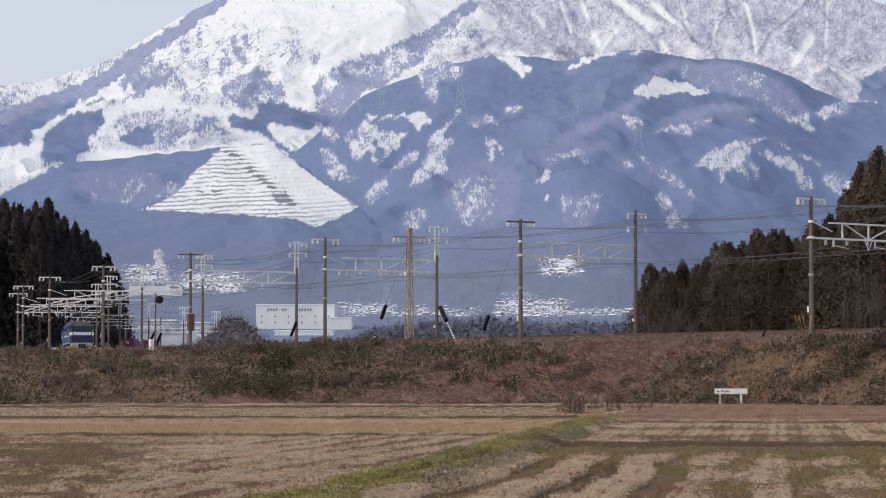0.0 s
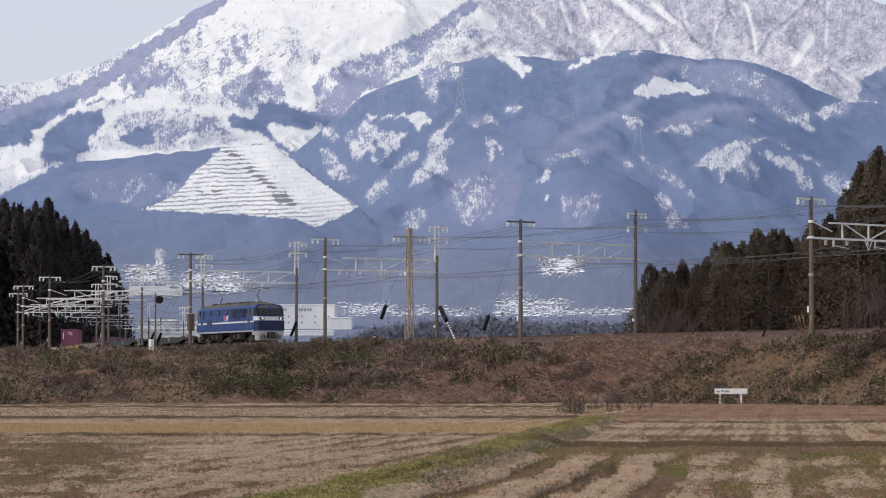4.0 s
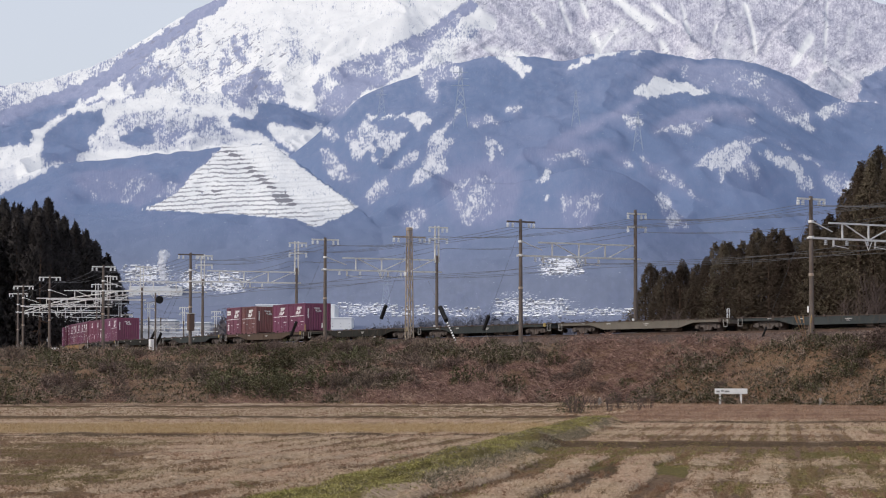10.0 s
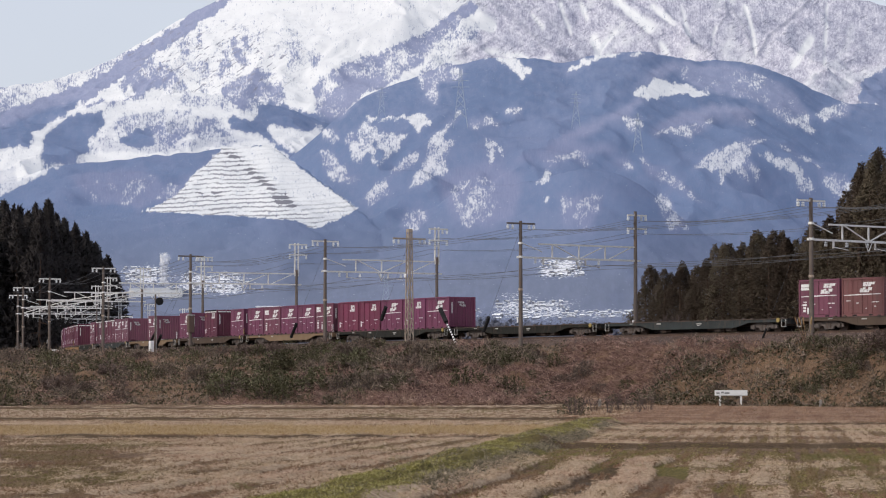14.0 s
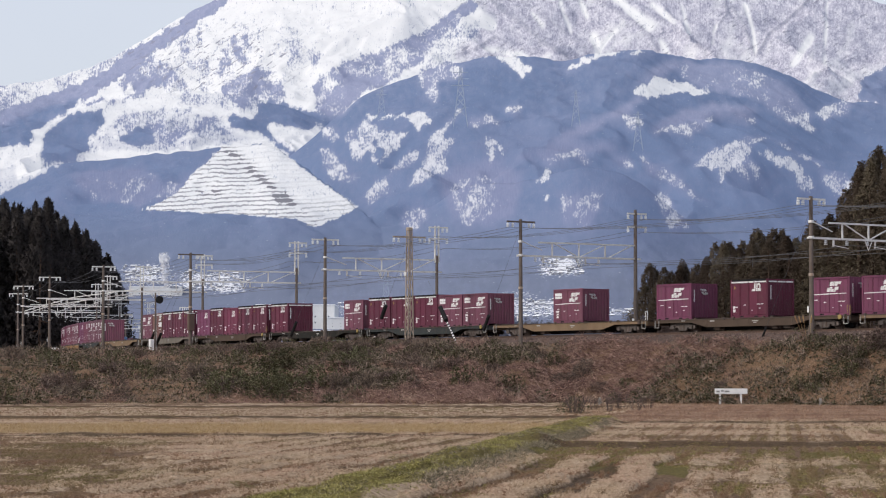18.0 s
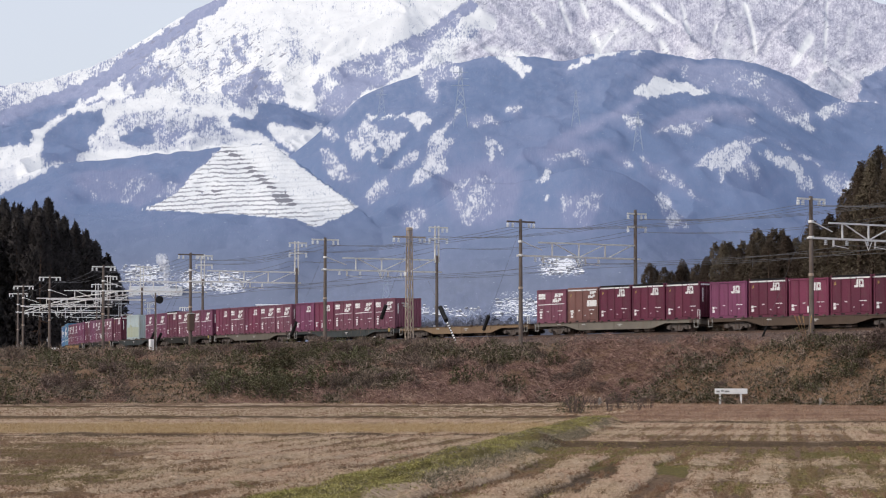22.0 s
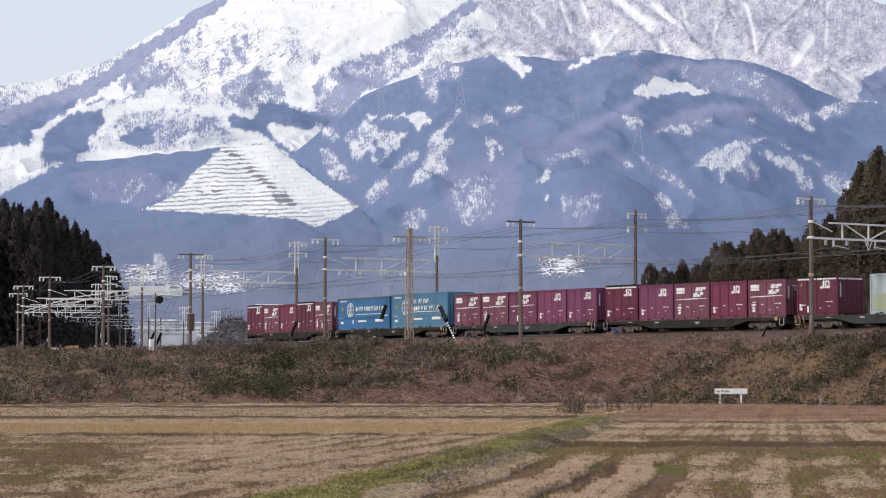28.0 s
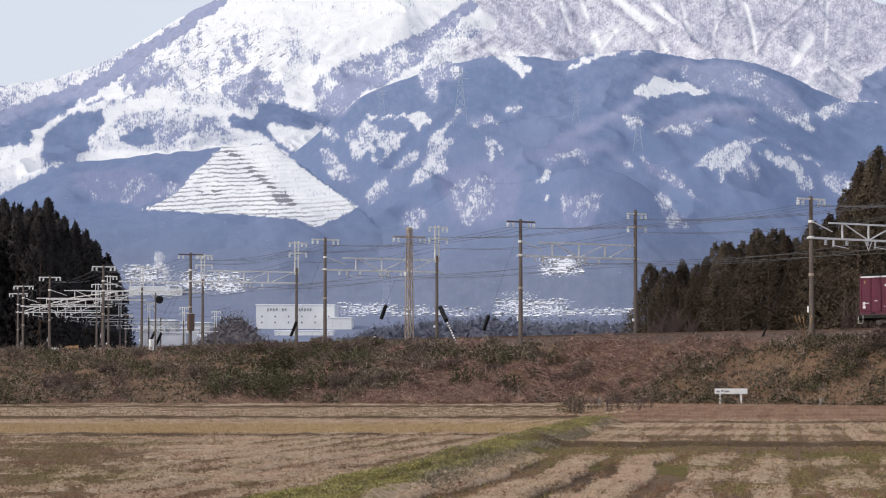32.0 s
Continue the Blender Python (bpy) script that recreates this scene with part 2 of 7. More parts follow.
# ---- ground sheet ----
def grid_mesh(name, X, Y, Z, material, attrs=None, smooth=True, second=None):
    r, c = X.shape
    me = bpy.data.meshes.new(name)
    idx = np.arange(r * c).reshape(r, c)
    faces = np.stack([idx[:-1, :-1], idx[:-1, 1:], idx[1:, 1:], idx[1:, :-1]], -1).reshape(-1, 4)
    me.vertices.add(r * c)
    me.vertices.foreach_set("co", np.stack([X, Y, Z], -1).astype(np.float32).ravel())
    me.loops.add(faces.size)
    me.loops.foreach_set("vertex_index", faces.astype(np.int32).ravel())
    me.polygons.add(len(faces))
    me.polygons.foreach_set("loop_start", np.arange(0, faces.size, 4, dtype=np.int32))
    me.polygons.foreach_set("use_smooth", np.full(len(faces), smooth))
    for key, val in (attrs or {}).items():
        me.attributes.new(key, "FLOAT", "POINT").data.foreach_set("value", val.astype(np.float32).ravel())
    me.materials.append(material)
    if second:
        me.materials.append(second[0])
        me.polygons.foreach_set("material_index", second[1][:-1, :-1].astype(np.int32).ravel())
    me.update()
    me.validate()
    return me


def town_share(px, up):
    """Where snowy plots and lanes lie between the houses."""
    t = np.zeros_like(px)
    for cx, cy, wx, wy, s in ((650, 548, 60, 13, 0.8), (775, 552, 95, 9, 0.7), (945, 545, 75, 18, 1.0), (1060, 553, 62, 8, 0.85), (258, 486, 48, 20, 1.0), (370, 498, 75, 20, 0.9), (400, 506, 40, 14, 1.0), (993, 472, 42, 18, 1.05), (915, 522, 40, 8, 0.5)):
        t = np.maximum(t, s * np.exp(-((px - cx) / wx) ** 4 - ((up - cy) / wy) ** 4))
    return t * (0.55 + 0.9 * (fbm(px / 22, up / 9, 3, 64) - 0.1))


def town_snow(nt, col):
    """Short level streaks of snow on plots and lanes."""
    spread = nt.nodes.new("ShaderNodeCombineXYZ")
    nt.links.new(attr(nt, "bearing"), spread.inputs[0])
    nt.links.new(attr(nt, "rise"), spread.inputs[1])
    mp = nt.nodes.new("ShaderNodeMapping")
    mp.inputs["Scale"].default_value = (0.17, 0.6, 1)
    nt.links.new(spread.outputs[0], mp.inputs[0])
    n = arith(nt, "MULTIPLY_ADD", arith(nt, "SUBTRACT", tex_noise(nt, mp.outputs[0], 1.0, 3, 0.6), 0.5), 2.2, arith(nt, "MULTIPLY", attr(nt, "town"), 0.62))
    return mixcol(nt, ramp(nt, n, [(0.42, (0, 0, 0)), (0.6, (1, 1, 1))]), col, (0.7, 0.71, 0.76))


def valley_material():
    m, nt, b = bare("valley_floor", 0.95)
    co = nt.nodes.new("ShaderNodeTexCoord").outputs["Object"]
    # blue of the distance haze painted over the valley ground
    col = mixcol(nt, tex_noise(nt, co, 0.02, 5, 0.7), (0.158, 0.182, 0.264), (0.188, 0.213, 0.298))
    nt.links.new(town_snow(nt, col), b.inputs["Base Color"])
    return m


def ground_material():
    m, nt, b = bare("field_soil", 0.9)
    co = nt.nodes.new("ShaderNodeTexCoord").outputs["Object"]
    grain, clod, wide = tex_noise(nt, co, 9.0, 8, 0.75), tex_noise(nt, co, 1.6, 5), tex_noise(nt, co, 0.23, 4)
    crumb = ramp(nt, tex_noise(nt, co, 21.0, 4, 0.7), [(0.36, (0, 0, 0)), (0.62, (1, 1, 1))])
    soil = mixcol(nt, crumb, mixcol(nt, clod, (0.035, 0.024, 0.016), (0.08, 0.052, 0.03)), mixcol(nt, clod, (0.17, 0.1, 0.062), (0.36, 0.238, 0.155)))
    sharp = ramp(nt, grain, [(0.36, (0, 0, 0)), (0.64, (1, 1, 1))])
    straw = mixcol(nt, sharp, (0.2, 0.132, 0.082), (0.62, 0.475, 0.34))
    gold = mixcol(nt, sharp, (0.27, 0.17, 0.06), (0.47, 0.32, 0.13))
    grass = mixcol(nt, crumb, mixcol(nt, clod, (0.04, 0.034, 0.014), (0.1, 0.08, 0.025)), mixcol(nt, clod, (0.14, 0.115, 0.045), (0.27, 0.21, 0.075)))
    rust = mixcol(nt, clod, (0.13, 0.07, 0.05), (0.26, 0.14, 0.095))
    col = mixcol(nt, ramp(nt, arith(nt, "MULTIPLY_ADD", arith(nt, "SUBTRACT", grain, 0.5), 1.3, attr(nt, "straw")), [(0.4, (0, 0, 0)), (0.62, (1, 1, 1))]), soil, straw)
    col = mixcol(nt, attr(nt, "gold"), col, gold)
    col = mixcol(nt, attr(nt, "rust"), col, rust)
    edge = arith(nt, "MULTIPLY_ADD", arith(nt, "SUBTRACT", clod, 0.5), 1.2, attr(nt, "green"))
    col = mixcol(nt, ramp(nt, edge, [(0.36, (0, 0, 0)), (0.6, (1, 1, 1))]), col, grass)
    # mud of the wheel tracks, and shade painted on the bunds' near faces
    col = mixcol(nt, attr(nt, "mud"), col, mixcol(nt, crumb, (0.03, 0.02, 0.012), mixcol(nt, clod, (0.115, 0.074, 0.04), (0.17, 0.108, 0.062))))
    col = mixcol(nt, attr(nt, "gravel"), col, mixcol(nt, grain, (0.08, 0.058, 0.048), (0.2, 0.145, 0.118)))
    col = mixcol(nt, attr(nt, "wood"), col, mixcol(nt, wide, (0.1, 0.11, 0.13), (0.2, 0.2, 0.23)))
    nt.links.new(col, b.inputs["Base Color"])
    mp = nt.nodes.new("ShaderNodeMapping")
    mp.inputs["Scale"].default_value, mp.inputs["Rotation"].default_value = (1.0, 1.0, 2.2), (0, 0.6, 0)
    nt.links.new(co, mp.inputs[0])
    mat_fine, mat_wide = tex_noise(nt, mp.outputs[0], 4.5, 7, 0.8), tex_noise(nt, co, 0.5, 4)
    # gaps among the plants painted near-black, standing in for their shade
    shaded_tangle = ramp(nt, arith(nt, "MULTIPLY_ADD", arith(nt, "SUBTRACT", mat_wide, 0.5), 0.5, mat_fine), [(0.38, (0.007, 0.006, 0.004)), (0.5, (0.02, 0.016, 0.011)), (0.6, (0.036, 0.027, 0.019)), (0.8, (0.075, 0.052, 0.036))])
    col = mixcol(nt, attr(nt, "bank"), col, shaded_tangle)
    wet = arith(nt, "MULTIPLY_ADD", attr(nt, "wet"), -0.75, 0.92)
    nt.links.new(wet, b.inputs["Roughness"])
    bump_to(nt, b, grain, 0.8, 0.1)
    return m


def build_ground():
    d = np.concatenate([np.linspace(0.0, 20, 12), np.arange(21, 110, 0.4), np.arange(110, 215, 0.65), np.arange(215, 330, 1.5), np.geomspace(332, 4850, 60)])
    a = np.concatenate([np.linspace(-math.pi, -0.24, 30), np.linspace(-0.19, 0.19, 410), np.linspace(0.24, math.pi, 30)])
    A, D = np.meshgrid(a, d)
    X, Y = D * np.sin(A), D * np.cos(A) - 0.4
    Z = ground_height(X, Y)
    off = line_offset(X, Y)
    ridge = X - (-0.75 + (Y - 37) * 0.105)
    left = step(0.3, -0.3, ridge)
    n1, n2 = fbm(X * 0.22, Y * 0.12, 4, 21), fbm(X * 0.6, Y * 0.6, 4, 22)
    bank = step(-2.5, 1.0, off - foot_line(X))
    # plots of different stubble, with windrows of loose straw
    drill = X - (Y - 30) * RIGHT_WAY
    straw = straw_share(X, Y)
    gold = left * step(75, 78, Y) * step(91, 89, Y) * (0.5 + 0.4 * n2)
    green = np.exp(-(ridge / 0.95) ** 4) * step(106, 98, Y) * 0.95
    green = green * (0.6 + 0.7 * n2) * step(0.75, 0.35, ridge)
    gap = step(0.4, 0.15, straw) * step(0.46, 0.56, fbm(drill * 0.6, Y * 0.13, 3, 35))
    green = green + (1 - left) * gap * step(62, 54, Y) * 0.6
    green = green + step(0.56, 0.68, n1) * 0.4 * step(75, 45, Y) + step(150, 175, Y) * (1 - bank) * 0.42
    rust = (1 - left) * step(94, 100, Y) * (1 - bank) * (0.35 + 0.6 * n2)
    mud = np.zeros_like(X)
    mud = mud + bund_face_shade(X, Y)
    for xo in (0.78, 0.98):
        mud = mud + np.exp(-((drill - xo) / 0.13) ** 2) * step(56, 50, Y) * 0.8
    mud = mud + 0.5 * left * np.exp(-((Y - 44) / 1.6) ** 2) * step(0.45, 0.6, n2)
    wet = np.exp(-((drill - 0.86) / 0.13) ** 2 - ((Y - 37.5) / 2.2) ** 2) + np.exp(-((drill - 0.95) / 0.15) ** 2 - ((Y - 51.5) / 1.2) ** 2)
    # round the camera and behind it the field is evenly covered
    ahead = step(20, 26, D) * step(0.5, 0.22, np.abs(A))
    straw, green, mud = 0.42 + (straw - 0.42) * ahead, green * ahead, mud * ahead
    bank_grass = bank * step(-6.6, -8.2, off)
    rust = rust * (1 - bank) + bank_grass * 0.2 * step(0.4, 0.6, n2)
    green = green * (1 - bank) + bank_grass * step(-5, -30, X) * 0.3
    straw = straw * (1 - bank)
    gravel = step(-9.2, -8.2, off) * step(9, 7, off)
    wood = step(12, 30, off)
    cl = lambda q: np.clip(q, 0, 1)
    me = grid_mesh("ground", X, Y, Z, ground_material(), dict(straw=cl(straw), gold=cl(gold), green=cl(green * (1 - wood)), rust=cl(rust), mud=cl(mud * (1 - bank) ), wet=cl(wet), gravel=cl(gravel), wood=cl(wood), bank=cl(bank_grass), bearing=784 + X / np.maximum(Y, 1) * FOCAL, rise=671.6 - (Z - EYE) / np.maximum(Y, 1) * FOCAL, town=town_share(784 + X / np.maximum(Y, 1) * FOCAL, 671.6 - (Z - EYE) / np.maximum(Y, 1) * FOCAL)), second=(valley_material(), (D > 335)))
    tagged(new("ground", me), "harvested rice fields with straw rows and a scrubby railway bank", "ground", kind="structure")


build_ground()


# ---- mountain ----
def profile(pts, px, soft=16.0):
    """A crest line with its corners rounded."""
    xs, ys = [p[0] for p in pts], [p[1] for p in pts]
    return sum(np.interp(px + soft * k / 3.0, xs, ys) for k in range(-3, 4)) / 7.0


def inside(poly, px, py):
    hit = np.zeros(px.shape, bool)
    j = len(poly) - 1
    for i in range(len(poly)):
        (xi, yi), (xj, yj) = poly[i], poly[j]
        if yi != yj:
            hit ^= ((yi > py) != (yj > py)) & (px < (xj - xi) * (py - yi) / (yj - yi) + xi)
        j = i
    return hit


# crests fitted to the camera's view, as its columns and rows in one angular unit
SUMMIT = (4500, 2900, [(-300, 170), (0, 149), (60, 145), (120, 130), (200, 98), (260, 62), (310, 30), (375, 0), (480, -60), (700, -110), (1000, -95), (1300, -55), (1500, -12), (1568, 6), (1900, 80)])
SHOULDER = (3550, 2500, [(-300, 245), (0, 225), (100, 210), (170, 183), (250, 168), (330, 158), (430, 165), (520, 190), (600, 225), (700, 290), (800, 420), (1900, 600)])
FOREST_RIDGE = (3250, 2080, [(-300, 600), (250, 560), (400, 400), (480, 300), (560, 236), (640, 168), (760, 122), (840, 101), (930, 98), (1010, 106), (1050, 93), (1140, 83), (1200, 98), (1330, 105), (1400, 130), (1450, 160), (1500, 176), (1600, 190), (1900, 240)])
QUARRY_HILL = (2760, 1980, [(-300, 340), (0, 318), (100, 292), (200, 284), (300, 270), (395, 256), (480, 253), (560, 312), (640, 374), (720, 440), (800, 500), (1900, 600)])
FRONT_HILL = (2380, 1900, [(-300, 560), (380, 556), (480, 505), (560, 458), (640, 425), (700, 402), (760, 368), (830, 315), (900, 330), (980, 300), (1060, 288), (1150, 330), (1230, 400), (1300, 440), (1900, 520)])
CRESTS = [SUMMIT, SHOULDER, FOREST_RIDGE, QUARRY_HILL, FRONT_HILL]
# patches of cover: snow share, share of bare wood, outline
WEST_FACE = [
    (0.62, 0.9, [(-20, 140), (60, 138), (120, 126), (205, 92), (240, 76), (225, 100), (150, 140), (90, 160), (-20, 200)]),
    (0.1, 0.95, [(-20, 200), (60, 172), (120, 152), (190, 120), (235, 84), (300, 44), (370, -8), (418, -12), (375, 22), (330, 52), (262, 98), (205, 138), (150, 178), (100, 186), (40, 215), (-20, 238)]),
    (0.04, 0.1, [(-20, 234), (30, 212), (85, 186), (142, 177), (130, 191), (100, 205), (58, 232), (50, 254), (-20, 260)]),
    (0.34, 0.9, [(206, 150), (222, 124), (248, 108), (272, 98), (270, 118), (262, 138), (255, 166), (238, 166), (228, 146), (216, 162)]),
    (0.36, 0.9, [(262, 122), (284, 104), (312, 132), (330, 150), (300, 158), (272, 150), (256, 160)]),
    (0.36, 0.9, [(398, 62), (412, 62), (432, 96), (440, 108), (428, 116), (410, 86)]),
    (0.38, 0.9, [(420, 56), (432, 60), (446, 84), (438, 88)]),
    (0.4, 0.9, [(324, 112), (340, 100), (352, 106), (366, 98), (368, 128), (352, 132), (344, 116), (330, 124)]),
    (0.45, 0.9, [(386, 100), (394, 70), (402, 100), (398, 128), (384, 140), (374, 134)]),
    (0.62, 0.9, [(310, 74), (326, 52), (340, 60), (352, 44), (362, 52), (344, 84), (322, 96)]),
    (0.66, 0.9, [(470, 60), (500, 40), (520, 48), (552, 90), (540, 108), (500, 100)]),
    (0.5, 0.9, [(524, 100), (556, 88), (572, 98), (560, 112), (530, 112)]),
]
SHOULDER_COVER = [
    (0.72, 0.9, [(318, 162), (380, 164), (440, 172), (470, 192), (430, 196), (380, 190), (330, 186), (300, 176)]),
    (0.66, 0.9, [(186, 222), (214, 200), (240, 196), (330, 192), (350, 206), (300, 212), (262, 226), (230, 226), (206, 240)]),
    (0.7, 0.9, [(150, 258), (190, 236), (214, 252), (250, 262), (340, 246), (420, 236), (440, 248), (300, 266), (190, 262)]),
    (0.3, 0.9, [(140, 184), (200, 173), (250, 165), (250, 170), (200, 180), (150, 190)]),
    (0.3, 0.9, [(392, 152), (440, 124), (466, 117), (492, 126), (462, 140), (512, 150), (500, 176), (458, 173), (438, 192), (396, 172)]),
    (1.0, 0.5, [(500, 180), (505, 150), (503, 128), (562, 116), (554, 140), (548, 160), (558, 198), (520, 192)]),
    (0.04, 0.1, [(74, 291), (75, 262), (79, 238), (90, 224), (110, 207), (150, 199), (178, 199), (181, 214), (165, 235), (152, 252), (158, 264), (130, 270), (148, 286), (110, 292)]),
    (0.04, 0.15, [(211, 242), (230, 228), (281, 224), (285, 240), (275, 252), (240, 259), (214, 251)]),
    (0.42, 0.9, [(262, 230), (286, 212), (330, 208), (336, 230), (310, 252), (280, 256)]),
    (0.55, 0.85, [(330, 214), (380, 205), (412, 232), (380, 246), (340, 244)]),
    (0.3, 0.6, [(376, 210), (392, 222), (402, 238), (392, 240), (374, 222)]),
]
CONIFER_BELT = [
    (0.04, 0.1, [(398, 203), (450, 209), (456, 198), (453, 182), (475, 174), (505, 180), (520, 193), (552, 198), (590, 203), (612, 210), (610, 238), (588, 242), (566, 222), (548, 230), (530, 225), (500, 222), (480, 214), (468, 222), (486, 246), (560, 292), (540, 296), (470, 240), (410, 224)]),
    (0.85, 0.5, [(-20, 302), (60, 284), (112, 288), (40, 322), (-20, 350)]),
    (0.22, 0.9, [(120, 306), (240, 296), (300, 322), (330, 318), (312, 345), (250, 366), (150, 352)]),
    (0.3, 0.9, [(300, 346), (345, 300), (384, 262), (390, 266), (352, 312), (318, 348), (270, 368)]),
]
BARE_RIDGE = [
    (0.24, 1.0, [(552, 150), (560, 138), (592, 119), (640, 97), (700, 77), (760, 46), (800, 14), (834, -8), (846, 14), (800, 46), (772, 74), (742, 112), (700, 138), (640, 165), (604, 208), (560, 196)]),
    (0.44, 0.9, [(622, 118), (660, 102), (744, 86), (740, 112), (690, 130), (630, 136)]),
    (0.62, 0.7, [(556, 142), (580, 130), (596, 142), (590, 160), (578, 154)]),
    (0.68, 0.8, [(744, 122), (770, 76), (800, 50), (842, 30), (860, 62), (822, 95), (790, 104)]),
    (0.5, 0.9, [(742, 126), (800, 104), (818, 118), (816, 138), (776, 142), (774, 186), (766, 176), (752, 168), (742, 150)]),
]
WEST_WOOD = [
    (0.9, 0.5, [(640, 203), (720, 201), (738, 194), (754, 200), (766, 214), (740, 230), (726, 220), (718, 208), (655, 209)]),
    (0.68, 0.7, [(608, 244), (618, 228), (640, 234), (668, 262), (666, 296), (658, 288), (656, 270), (648, 268), (636, 287), (624, 280)]),
    (0.66, 0.7, [(626, 220), (650, 211), (680, 230), (722, 236), (704, 262), (686, 280), (672, 286), (680, 262), (650, 240)]),
    (0.54, 0.8, [(562, 266), (580, 261), (600, 284), (642, 316), (630, 324), (590, 320), (570, 292)]),
    (0.56, 0.8, [(664, 326), (690, 300), (720, 275), (748, 261), (740, 277), (730, 296), (700, 302), (676, 316), (692, 330), (676, 346), (654, 365), (643, 352), (650, 336)]),
    (0.6, 0.75, [(756, 272), (760, 245), (790, 214), (810, 194), (820, 199), (800, 216), (782, 241), (800, 246), (818, 239), (802, 257), (790, 288), (797, 300), (766, 316), (746, 325), (722, 334), (730, 310), (745, 290)]),
    (0.55, 0.7, [(560, 216), (586, 222), (604, 248), (590, 250), (566, 236)]),
]
RIDGE_SNOW = [
    (0.9, 0.6, [(800, 98), (862, 96), (880, 102), (905, 116), (925, 136), (944, 119), (926, 108), (912, 92), (870, 84)]),
    (0.85, 0.5, [(1000, 124), (1004, 112), (1040, 100), (1080, 90), (1112, 87), (1086, 98), (1050, 108), (1020, 117)]),
    (0.85, 0.5, [(1106, 97), (1130, 87), (1142, 91), (1130, 99)]),
    (1.0, 0.5, [(1120, 168), (1130, 155), (1150, 143), (1165, 134), (1182, 140), (1202, 145), (1230, 150), (1258, 158), (1240, 166), (1200, 161), (1170, 168), (1140, 172)]),
    (0.1, 0.95, [(1128, 150), (1152, 124), (1182, 106), (1240, 108), (1320, 112), (1300, 128), (1250, 128), (1196, 120), (1160, 138)]),
    (0.3, 0.8, [(1190, 112), (1330, 120), (1400, 152), (1440, 206), (1400, 222), (1350, 180), (1270, 162), (1210, 140)]),
]
EAST_CREST = [
    (0.5, 0.8, [(1440, 198), (1490, 178), (1512, 184), (1500, 206), (1460, 214)]),
    (0.45, 0.7, [(1404, 206), (1432, 206), (1450, 232), (1440, 236), (1418, 222)]),
    (0.12, 0.3, [(1522, 170), (1530, 140), (1552, 120), (1600, 104), (1600, 196), (1528, 180)]),
    (0.08, 1.0, [(1150, 232), (1200, 196), (1262, 182), (1350, 192), (1300, 208), (1266, 206), (1220, 214)]),
    (0.42, 0.95, [(1148, 238), (1180, 222), (1230, 215), (1268, 204), (1262, 219), (1220, 242), (1200, 232)]),
    (0.36, 0.9, [(1296, 206), (1330, 202), (1342, 216), (1320, 222)]),
    (0.56, 0.8, [(1098, 199), (1130, 204), (1142, 222), (1120, 227), (1104, 215)]),
]
EAST_WOOD = [
    (0.66, 0.8, [(1220, 303), (1244, 275), (1285, 254), (1330, 237), (1368, 245), (1332, 251), (1328, 280), (1347, 300), (1341, 322), (1330, 306), (1316, 317), (1300, 300), (1286, 310), (1278, 334), (1272, 300), (1240, 296)]),
    (0.8, 0.6, [(1336, 262), (1370, 274), (1410, 285), (1426, 300), (1414, 311), (1400, 301), (1360, 286)]),
    (0.5, 0.8, [(1366, 245), (1400, 259), (1452, 290), (1456, 301), (1420, 281), (1390, 264)]),
    (0.64, 0.8, [(1404, 316), (1430, 309), (1447, 325), (1440, 341), (1414, 331)]),
    (0.52, 0.8, [(1450, 302), (1500, 310), (1532, 340), (1510, 352), (1480, 346), (1464, 330)]),
]
CLEARINGS = [
    (0.42, 0.95, [(1128, 273), (1160, 289), (1200, 314), (1242, 350), (1258, 361), (1230, 352), (1190, 331), (1150, 306)]),
    (0.52, 0.9, [(1158, 346), (1175, 339), (1197, 370), (1222, 402), (1190, 409), (1174, 380)]),
    (0.06, 1.0, [(898, 287), (950, 265), (1000, 254), (1060, 250), (1110, 262), (1060, 268), (980, 276)]),
    (0.4, 1.0, [(956, 280), (1000, 269), (1036, 264), (1046, 292), (1000, 281), (970, 297)]),
    (0.3, 0.9, [(1084, 282), (1110, 276), (1124, 300), (1100, 298)]),
    (0.95, 0.5, [(946, 326), (958, 316), (967, 302), (979, 304), (974, 319), (956, 324)]),
    (0.9, 0.5, [(962, 350), (972, 343), (974, 350), (966, 356)]),
]
MID_WOOD = [
    (0.5, 0.9, [(830, 204), (872, 199), (888, 228), (872, 216), (834, 223)]),
    (0.5, 0.9, [(896, 192), (924, 184), (922, 197), (898, 201)]),
    (0.62, 0.8, [(853, 238), (880, 252), (874, 288), (866, 286), (860, 264)]),
    (0.62, 0.8, [(881, 254), (888, 258), (894, 284), (887, 278)]),
    (0.08, 1.0, [(780, 312), (820, 294), (870, 284), (925, 312), (912, 380), (860, 402), (800, 384), (786, 350)]),
    (0.36, 1.0, [(796, 330), (812, 314), (850, 308), (888, 322), (888, 345), (866, 385), (824, 402), (806, 380)]),
    (0.3, 1.0, [(990, 345), (1070, 340), (1064, 372), (1040, 400), (1000, 396)]),
    (0.42, 0.9, [(712, 380), (744, 366), (760, 366), (756, 390), (736, 408), (710, 402)]),
    (0.1, 1.0, [(960, 258), (1010, 228), (1060, 204), (1110, 180), (1150, 172), (1110, 200), (1060, 226), (1000, 258)]),
]
PATCHES = WEST_FACE + SHOULDER_COVER + CONIFER_BELT + BARE_RIDGE + WEST_WOOD + RIDGE_SNOW + EAST_CREST + EAST_WOOD + CLEARINGS + MID_WOOD
QUARRY = [(394, 258), (480, 253), (560, 316), (636, 368), (600, 385), (556, 403), (525, 388), (400, 379), (250, 372), (312, 342), (348, 300)]


